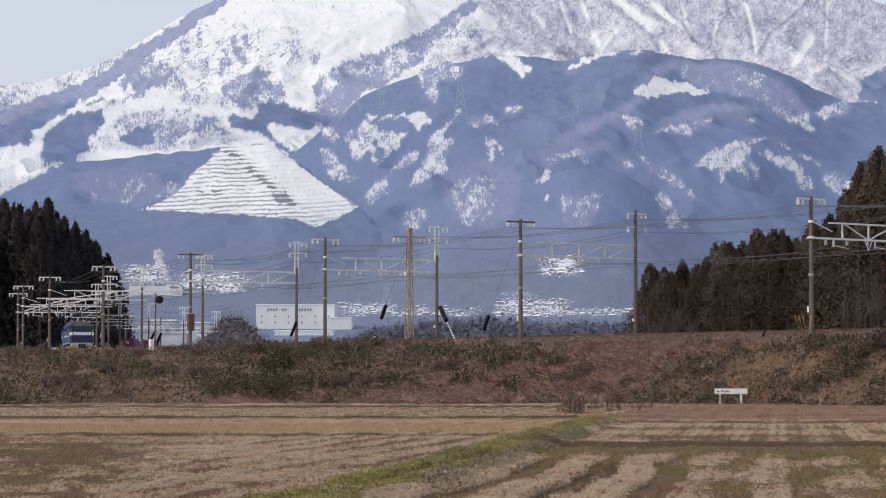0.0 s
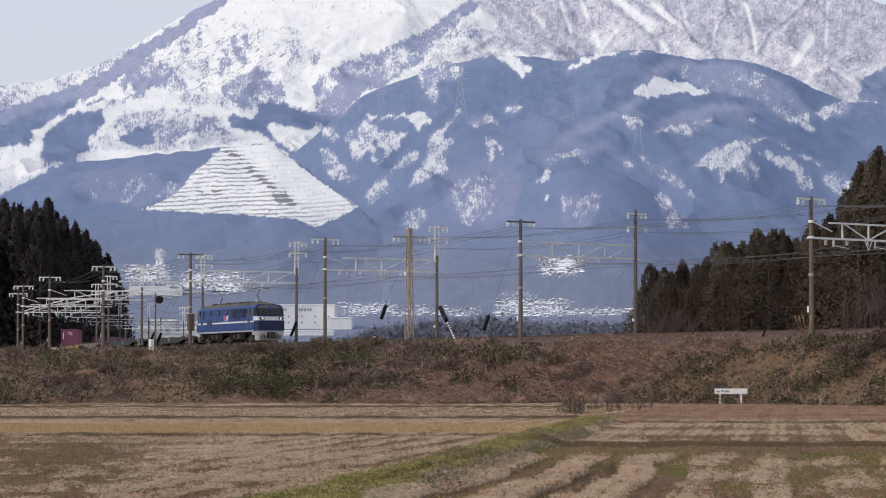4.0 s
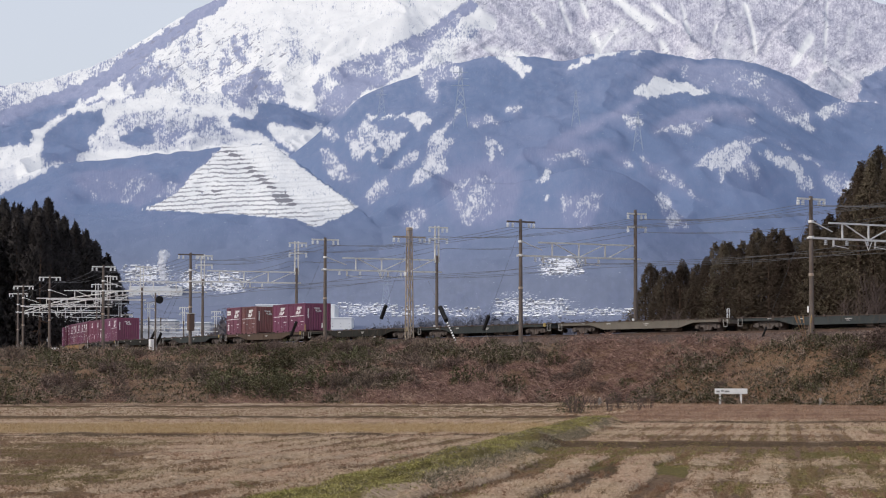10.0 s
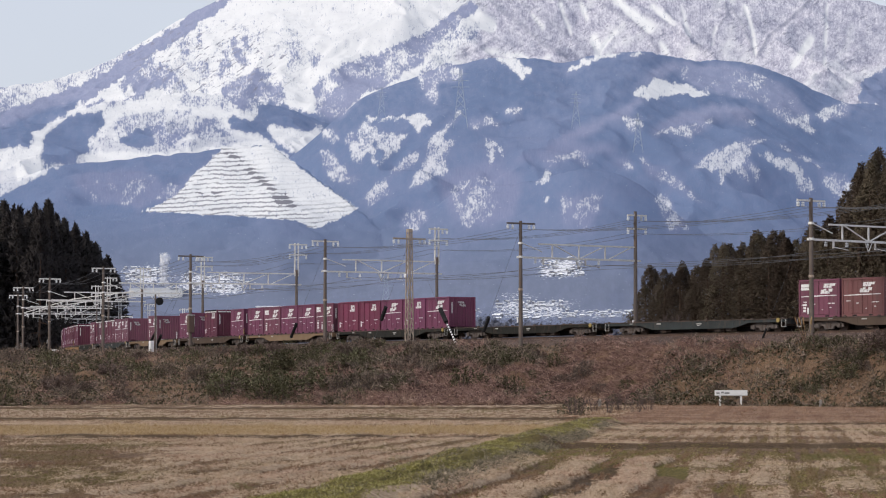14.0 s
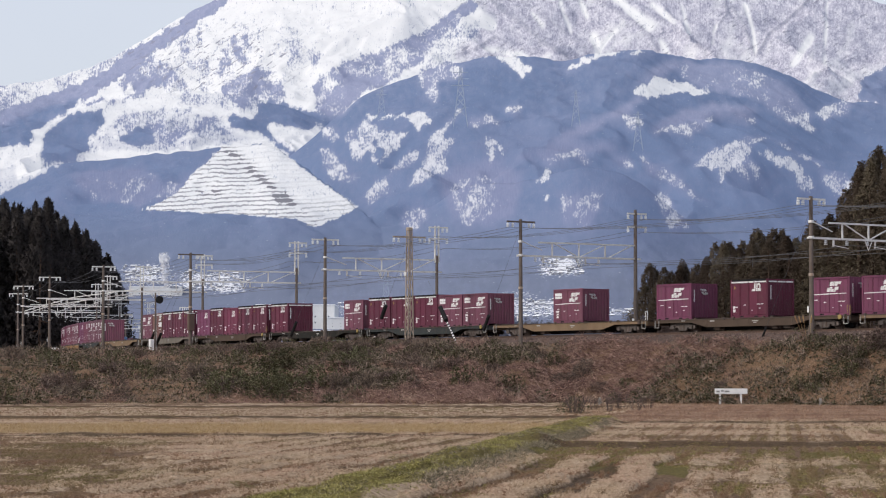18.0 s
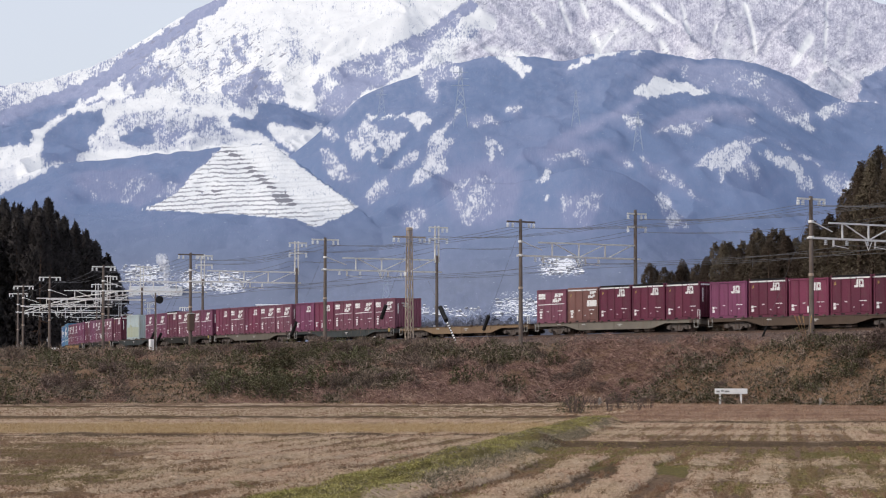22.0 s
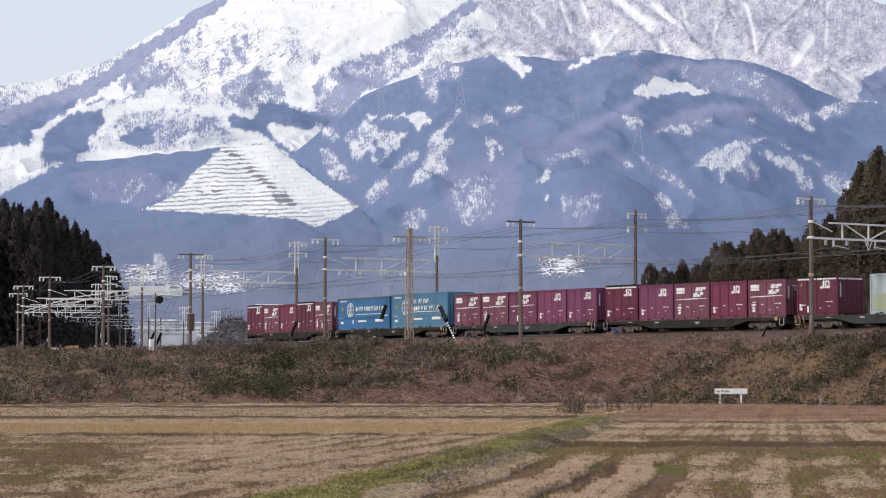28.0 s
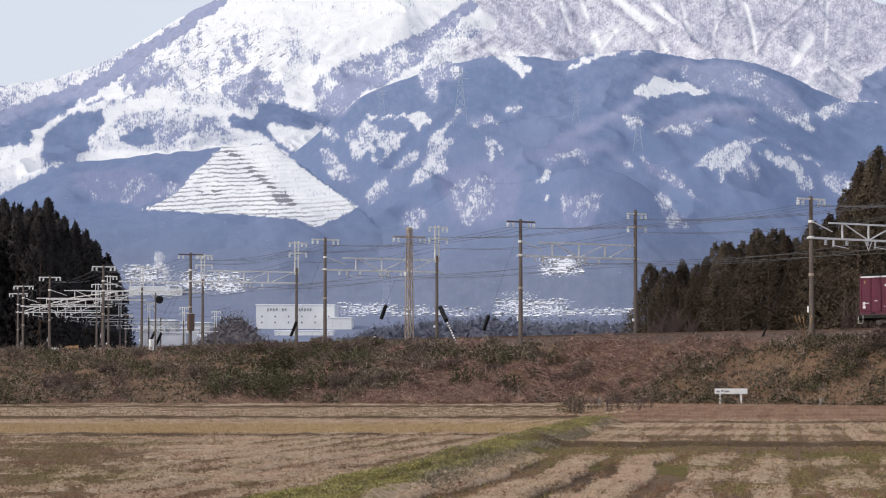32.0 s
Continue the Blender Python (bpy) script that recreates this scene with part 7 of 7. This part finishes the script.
def build_field_cover():
    rng = np.random.default_rng(12)
    stubble = field_leaf("brown_rice_stubble", (0.5, 0.38, 0.26), (0.18, 0.122, 0.07), (0.19, 0.098, 0.064), (0.13, 0.108, 0.04))
    def field_points(n, y0, y1, power=1.1):
        y = y0 + (y1 - y0) * rng.uniform(0, 1, n) ** power
        return (rng.uniform(-30, 1600, n) - 784) / FOCAL * y, y

    def golden(x, y):
        return (x < ridge_at(y)) & (y > 75.5) & (y < 90.5)

    x, y = field_points(105000, 31, 99)
    # plants stand in drilled rows along each plot
    left = x < ridge_at(y)
    slope = np.where(left, LEFT_WAY, RIGHT_WAY)
    across = x - (y - 30) * slope
    x = np.round(across / 0.3) * 0.3 + (y - 30) * slope + rng.normal(0, 0.045, len(x))
    y = np.round(y / 0.2) * 0.2 + rng.normal(0, 0.04, len(x))
    keep = (np.abs(x - ridge_at(y)) > 0.9) & (fbm(x * 0.35, y * 0.2, 3, 31) > 0.33) & (rng.uniform(0, 1, len(x)) > np.clip(straw_share(x, y) - 0.45, 0, 0.6) * 1.4) & ~golden(x, y) & (bund_face_shade(x, y) < 0.4)
    x, y = x[keep], y[keep]
    scatter_blades("rice_stubble", "cut rice stubble standing in rows", stubble, (x, y, ground_height(x, y) + 0.055), 0.065, 0.01, 1.2, rng, 4)
    x, y = field_points(26000, 98, 150, 1.0)
    keep = (x < ridge_at(y)) & (bund_face_shade(x, y) < 0.4)
    x, y = x[keep], y[keep]
    scatter_blades("far_stubble", "cut rice stubble on the plots near the bank", stubble, (x, y, ground_height(x, y) + 0.05), 0.09, 0.02, 0.9, rng, 3)
    gold_leaf = leaf_material("golden_rice_stubble", (0.26, 0.18, 0.09), (0.44, 0.33, 0.18), (0.62, 0.5, 0.31))
    x, y = field_points(60000, 75.5, 90.5, 1.0)
    across = np.round((x - (y - 30) * 0.115) / 0.3) * 0.3
    x = across + (y - 30) * 0.115 + rng.normal(0, 0.04, len(x))
    keep = (x < ridge_at(y) - 0.8) & (rng.uniform(0, 1, len(x)) < 0.45)
    x, y = x[keep], y[keep]
    scatter_blades("golden_stubble", "golden uncut stubble in a narrow plot", gold_leaf, (x, y, ground_height(x, y) + 0.05), 0.12, 0.014, 1.2, rng, 4)
    # loose straw in low windrows
    loose = field_leaf("pale_rice_straw", (0.74, 0.6, 0.46), (0.46, 0.345, 0.245), (0.44, 0.3, 0.22), (0.4, 0.305, 0.195))
    x, y = field_points(135000, 31, 99, 1.2)
    keep = (straw_share(x, y) + rng.normal(0, 0.05, len(x)) > 0.5) & ((x - ridge_at(y) > 0.75) | (x - ridge_at(y) < -0.9)) & ~golden(x, y) & (bund_face_shade(x, y) < 0.4)
    x, y = x[keep], y[keep]
    scatter_blades("loose_straw", "loose pale straw lying in windrows", loose, (x, y, ground_height(x, y) + rng.uniform(0.04, 0.11, len(x))), 0.06, 0.008, 0.1, rng, 4)
    n = 34000
    y = 24 + 74 * rng.uniform(0, 1, n) ** 1.15
    x = ridge_at(y) + rng.normal(-0.15, 0.45, n)
    keep = fbm(x * 0.8, y * 0.25, 3, 33) > 0.36
    x, y = x[keep], y[keep]
    scatter_blades("ridge_grass", "short green grass on the low field ridge", green_blade, (x, y, ground_height(x, y) + 0.045), 0.055, 0.01, 0.5, rng, 4)
    flank_leaf = leaf_material("olive_brown_dead_grass", (0.06, 0.05, 0.034), (0.15, 0.125, 0.085), (0.42, 0.36, 0.27))
    n = 15000
    y = 24 + 74 * rng.uniform(0, 1, n) ** 1.15
    x = ridge_at(y) + np.where(rng.uniform(0, 1, n) < 0.7, rng.normal(0.72, 0.13, n), rng.normal(-0.4, 0.7, n))
    keep = fbm(x * 0.9, y * 0.3, 3, 34) > 0.47
    x, y = x[keep], y[keep]
    scatter_blades("ridge_straw", "grey-brown dead tufts along the ridge's flank", flank_leaf, (x, y, ground_height(x, y) + 0.05), 0.11, 0.01, 0.5, rng, 4)
    # green shoots between the straw rows
    n = 26000
    y = 31 + 29 * rng.uniform(0, 1, n)
    x = (rng.uniform(800, 1600, n) - 784) / FOCAL * y
    drill = x - (y - 30) * RIGHT_WAY
    keep = (straw_share(x, y) < 0.42) & (x > ridge_at(y) + 1.0) & (fbm(drill * 0.5, y * 0.12, 3, 35) > 0.44)
    x, y = x[keep], y[keep]
    scatter_blades("weed_shoots", "olive weed shoots between the straw rows", green_blade, (x, y, ground_height(x, y) + 0.05), 0.05, 0.01, 0.6, rng, 4)
    n = 4500
    yy = rng.choice([60.4, 92.0, 72.0, 105.6, 146.0], n)
    x = rng.uniform(-0.17, 0.17, n) * yy
    y = yy + 0.16 * np.sin(x * 0.21 + yy) + rng.normal(0, 0.35, n)
    side = np.where((yy == 60.4) | (yy == 92.0), 1, -1)
    keep = (x - ridge_at(y)) * side > 0.3
    x, y = x[keep], y[keep]
    scatter_blades("edge_grass", "dry grass along the plot edges", brown_leaf, (x, y, ground_height(x, y)), 0.08, 0.014, 0.8, rng, 5)
    # rust-coloured dead weeds before the bank
    n = 13000
    y = rng.uniform(97, 178, n)
    x = (rng.uniform(1000, 1600, n) - 784) / FOCAL * y
    scatter_blades("dead_weeds", "rust-brown dead weeds before the bank", rust_leaf, (x, y, ground_height(x, y)), 0.2, 0.022, 0.5, rng, 4)


build_field_cover()


# ---- the valley behind the line ----
plaster = mat("white_factory_cladding", (0.72, 0.73, 0.74), (0.6, 0.61, 0.63), 0.7, big=0.08, fine=1.5, bump=0.05)
snow_roof = mat("snow_covered_roof", (0.86, 0.87, 0.9), (0.76, 0.78, 0.82), 0.8, big=0.2, fine=1.2, bump=0.1, vary=0.5)
wall_grey = mat("pale_house_wall", (0.3, 0.31, 0.36), (0.22, 0.24, 0.29), 0.85, big=0.2, fine=1.5, bump=0.05, vary=0.7)
window_dark = mat("dark_window_strip", (0.13, 0.15, 0.19), None, 0.4, big=0.5, fine=2, bump=0)


shed_wall = mat("grey_shed_cladding", (0.45, 0.46, 0.49), (0.32, 0.33, 0.37), 0.8, big=0.15, fine=1.5, bump=0.05, vary=0.5)


def valley_point(px, dist):
    x = (px - 784) / FOCAL * dist
    return x, dist, float(ground_height(np.array([x]), np.array([dist]))[0])


def land_at(px, up, start=1250.0):
    """The place on the land that the camera sees at a column and row of its view."""
    way = Vector(((px - 784) / FOCAL, 1.0, (671.6 - up) / FOCAL))
    hit, place, *_ = scene.ray_cast(bpy.context.evaluated_depsgraph_get(), Vector((0, 0, EYE)) + way * start, way.normalized())
    return place if hit else None


def build_factory(px0, px1, y_top, dist, deep, label, windows=6, name="factory_building", foot=None, wall=None):
    x0, x1 = (px0 - 784) / FOCAL * dist, (px1 - 784) / FOCAL * dist
    top = EYE + (671.6 - y_top) / FOCAL * dist
    z = valley_point((px0 + px1) / 2, dist)[2] - 1 if foot is None else EYE + (671.6 - foot) / FOCAL * dist - 2
    f = thing(name, label, "building", m=Matrix.Translation(((x0 + x1) / 2, dist, z)))
    w, h = (x1 - x0) / 2, top - z
    part("hall", Geo().box(-w, w, 0, deep, 0, h - 0.5), wall or plaster, f)
    part("roof", Geo().box(-w - 0.3, w + 0.3, -0.3, deep + 0.3, h - 0.5, h), snow_roof, f)
    for k in range(windows):
        x = -w * 0.85 + 1.7 * w * k / max(windows - 1, 1)
        part("window", Geo().box(x - w * 0.018, x + w * 0.018, -0.12, 0.05, h * 0.52, h * 0.58), window_dark, f)
        part("window", Geo().box(x - w * 0.018, x + w * 0.018, -0.12, 0.05, h * 0.3, h * 0.36), window_dark, f)
    return f


HALL_AT = 1560
big = build_factory(453, 592, 539, HALL_AT, 60, "large white factory hall beyond the railway", 6, foot=581)
_w = (592 - 453) / FOCAL * HALL_AT / 2
_h = (581 - 539) / FOCAL * HALL_AT + 2
for _a, _c in ((-0.72, -0.42), (-0.34, -0.2), (0.08, 0.44)):
    _g = Geo()
    _n = max(2, int((_c - _a) * 14))
    for _k in range(_n):
        _x = _w * (_a + (_c - _a) * _k / _n)
        _g.box(_x, _x + _w * 0.045, -0.15, 0.02, _h - 4.0 + 0.3 * (_k % 2), _h - 2.3)
    part("lettering_bar", _g, mat("grey_factory_lettering", (0.3, 0.31, 0.34), None, 0.8), big)
build_factory(570, 622, 562, HALL_AT - 12, 40, "lower white wing beside the factory hall", 4, foot=580)
build_factory(486, 590, 585, 1440, 20, "low pale shed before the factory hall", 4, "factory_shed", foot=592)
bpy.context.view_layer.update()
build_factory(228, 322, 507, land_at(275, 522).y, 30, "long white snow-roofed works on the rising ground", 8, foot=522)
for _a, _c, _t, _dd in ((246, 292, 578, 1000), (286, 330, 588, 960), (322, 352, 580, 1020), (350, 394, 592, 940), (262, 310, 566, 1060), (330, 372, 570, 1080)):
    build_factory(_a, _c, _t, _dd, 18, "pale grey shed half hidden behind the railway poles", 4, "warehouse", wall=shed_wall)


def build_house(kind):
    h = thing("house", ("pale house with a snow-covered gable roof", "grey house with a snow-covered hipped roof", "long low house under a snowy roof")[kind], "house", "snowy houses in the valley")
    w, d, t = ((5, 4, 5.2), (4.2, 4.2, 5.6), (8, 4, 3.4))[kind]
    part("wall", Geo().box(-w, w, -d, d, -3, t), wall_grey, h)
    if kind == 1:
        g = Geo().add([(-w - 0.5, -d - 0.5, t), (w + 0.5, -d - 0.5, t), (w + 0.5, d + 0.5, t), (-w - 0.5, d + 0.5, t), (-1, 0, t + 2.2), (1, 0, t + 2.2)], [(0, 1, 5, 4), (1, 2, 5), (2, 3, 4, 5), (3, 0, 4), (3, 2, 1, 0)])
    else:
        g = Geo().add([(-w - 0.5, -d - 0.5, t), (w + 0.5, -d - 0.5, t), (w + 0.5, d + 0.5, t), (-w - 0.5, d + 0.5, t), (-w - 0.5, 0, t + 2.4), (w + 0.5, 0, t + 3.6)], [(0, 1, 5, 4), (1, 2, 5), (2, 3, 4, 5), (3, 0, 4), (3, 2, 1, 0)])
    part("roof", g, snow_roof, h)
    return h


def build_towns():
    rnd = random.Random(31)
    protos = [build_house(k) for k in range(3)]
    used = set()
    spots = []
    for px0, px1, u0, u1, n in ((600, 700, 537, 562, 36), (690, 865, 542, 562, 56), (875, 1010, 528, 564, 92), (1000, 1120, 545, 560, 42), (215, 300, 470, 504, 44), (300, 440, 482, 514, 52), (958, 1032, 455, 488, 56), (1150, 1160, 545, 556, 2)):
        for k in range(n):
            spots.append((rnd.uniform(px0, px1), rnd.uniform(u0, u1)))
    bpy.context.view_layer.update()
    places = sorted((q for q in (land_at(p, u) for p, u in spots) if q is not None), key=lambda q: q.y)
    rest_v, rest_f, rest_m = [], [], []
    for i, q in enumerate(places):
        k = rnd.choice((0, 0, 1, 2, 2))
        s = rnd.uniform(0.1, 0.24) * q.y / 1800
        m = Matrix.Translation(q) @ Matrix.Rotation(rnd.uniform(-0.3, 0.3) + rnd.choice((0, 0, 1.57)), 4, "Z") @ Matrix.Diagonal((s * rnd.uniform(0.8, 1.6), s, s * rnd.uniform(0.7, 1.1), 1))
        if i >= 285:
            # the farthest houses are one mesh
            for child in protos[k].children:
                o = len(rest_v)
                rest_v += [m @ v.co for v in child.data.vertices]
                rest_f += [[o + w for w in f.vertices] for f in child.data.polygons]
                rest_m += [child.name.startswith("roof")] * len(child.data.polygons)
        elif k in used:
            place_copy(protos[k], m)
        else:
            used.add(k)
            protos[k].matrix_basis = m
    me = bpy.data.meshes.new("far_village")
    me.from_pydata(rest_v, [], rest_f)
    me.materials.append(wall_grey)
    me.materials.append(snow_roof)
    me.polygons.foreach_set("material_index", np.array(rest_m, dtype=np.int32))
    me.update()
    tagged(new("far_village", me), "far snow-roofed houses of a village on the slope", "village", kind="stuff")


build_towns()


def build_far_woods(name, label, seed, n, p0, p1, d0, d1, heights, tones, size):
    rng = np.random.default_rng(seed)
    px, d = rng.uniform(p0, p1, n), rng.uniform(d0, d1, n)
    x = (px - 784) / FOCAL * d
    z = ground_height(x, d)
    tall = np.interp(px, heights[0], heights[1]) * rng.uniform(0.75, 1.1, n)
    c, dr = [], []
    for k in range(32):
        a = rng.uniform(0, 6.28, n)
        u = rng.uniform(0.1, 0.95, n)
        r = 2.6 * (1 - u ** 2)
        c.append(np.stack([x + r * np.cos(a), d + r * np.sin(a), z + tall * u], 1))
        dr.append(np.stack([np.cos(a) * 0.5, np.sin(a) * 0.5, np.ones(n)], 1))
    c, dr = np.concatenate(c), np.concatenate(dr)
    V, Fc = leaf_cards(c, dr, size, size * 0.5, rng, 2)
    body = rng.uniform(0, 1, len(c)) < 0.4
    lower = c[body] - np.array([0, 0, 1.0]) * (rng.uniform(0.3, 0.6, (int(body.sum()), 1)) * 6.0)
    V2, F2 = leaf_cards(lower, dr[body], size * 3.2, size * 3.4, rng, 2)
    V, Fc = np.concatenate([V, V2]), np.concatenate([Fc, F2 + len(V)])
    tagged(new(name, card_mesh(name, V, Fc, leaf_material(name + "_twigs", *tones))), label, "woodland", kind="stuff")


# grey-blue twig tones of the far belt carry haze in their colour
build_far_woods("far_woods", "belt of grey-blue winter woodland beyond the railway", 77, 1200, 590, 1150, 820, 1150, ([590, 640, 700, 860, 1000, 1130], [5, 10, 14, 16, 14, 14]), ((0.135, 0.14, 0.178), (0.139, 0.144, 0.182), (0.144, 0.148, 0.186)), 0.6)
build_far_woods("bare_thicket", "soft brown-grey leafless thicket beyond the railway", 78, 900, 205, 610, 640, 860, ([205, 300, 350, 380, 400, 430, 455, 480, 530, 610], [7, 6, 8, 14, 16, 16, 12, 8, 5, 4]), ((0.125, 0.112, 0.118), (0.135, 0.12, 0.125), (0.147, 0.13, 0.133)), 0.34)


def build_pylons():
    # steel tinted pale blue: haze before the pylons put into their colour
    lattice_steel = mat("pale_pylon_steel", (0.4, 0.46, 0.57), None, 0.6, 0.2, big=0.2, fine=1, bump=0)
    proto = None
    for px, y_top, y_foot, d in ((675, 148, 198, 2700), (815, 118, 205, 2800), (1020, 158, 212, 2500), (1130, 196, 255, 2300), (683, 478, 548, 1500)):
        x = (px - 784) / FOCAL * d
        z0, z1 = EYE + (671.6 - y_foot) / FOCAL * d, EYE + (671.6 - y_top) / FOCAL * d
        s = (z1 - z0) / 30.0
        m = Matrix.Translation((x, d, z0)) @ Matrix.Diagonal((s, s, s, 1))
        if proto is None:
            proto = thing("power_pylon", "tall lattice power pylon on the wooded slope", "pylon", "power pylons", m)
            def c(sx, sy, z):
                w = 3.0 * (1 - z / 30) ** 1.3 + 0.55
                return (sx * w, sy * w, z)
            for sx in (-1, 1):
                for sy in (-1, 1):
                    for za, zb in ((-6, 10), (10, 20), (20, 30)):
                        part("leg", Geo().bar(c(sx, sy, za), c(sx, sy, zb), 0.3, 0.3), lattice_steel, proto)
            for za, zb in ((0, 6), (6, 11), (11, 16), (16, 20), (20, 25), (25, 30)):
                for sy in (-1, 1):
                    part("lacing", Geo().bar(c(-1, sy, za), c(1, sy, zb), 0.18, 0.18).bar(c(1, sy, za), c(-1, sy, zb), 0.18, 0.18), lattice_steel, proto)
            for z, w in ((19, 5.5), (23, 5.0), (27, 4.5)):
                part("crossarm", Geo().bar((-w, 0, z), (w, 0, z), 0.35, 0.35), lattice_steel, proto)
        else:
            place_copy(proto, m)


build_pylons()


# ---- steam from the works ----
def steam_material():
    m, nt, b = bare("white_steam", 1.0)
    b.inputs["Base Color"].default_value = (0.9, 0.9, 0.92, 1)
    co = nt.nodes.new("ShaderNodeTexCoord").outputs["Object"]
    n = tex_noise(nt, co, 0.35, 4)
    nt.links.new(ramp(nt, n, [(0.4, (0.02, 0.02, 0.02)), (0.66, (0.5, 0.5, 0.5))]), b.inputs["Alpha"])
    return m


def build_steam():
    mt = steam_material()
    rnd = random.Random(4)
    d = 2090
    plume = []
    for k in range(9):
        bm = bmesh.new()
        bmesh.ops.create_icosphere(bm, subdivisions=3, radius=1.0)
        for v in bm.verts:
            v.co *= 0.8 + 0.5 * noise.noise(v.co * 1.7 + Vector((k * 3.1, 0, 0)))
        me = bpy.data.meshes.new("steam_puff")
        bm.to_mesh(me)
        bm.free()
        me.materials.append(mt)
        for pl in me.polygons:
            pl.use_smooth = True
        ob = tagged(new("steam_puff", me), "drifting puff of white steam above the works", "steam", "steam above the works")
        r = 2.3 + 0.35 * k
        ob.scale = (r, r, r * 1.25)
        plume.append((ob, k, r))
    return plume, d


steam_plume, steam_dist = build_steam()


def drift_steam():
    for ob, k, r in steam_plume:
        rows = []
        for t in range(0, 33, 4):
            up = 504 - 6.2 * k - 5 * math.sin(t * 0.16 + k * 0.9)
            px = 297 - 1.5 * k + (1.2 + 0.8 * k) * math.sin(t * 0.21 + k * 0.55 + 0.6) * 0.8
            m = pose((px - 784) / FOCAL * steam_dist, steam_dist, EYE + (671.6 - up) / FOCAL * steam_dist, 0, 0, 6 * math.sin(t * 0.2 + k))
            rows.append((float(t), m))
        walk(ob, rows)


motions()
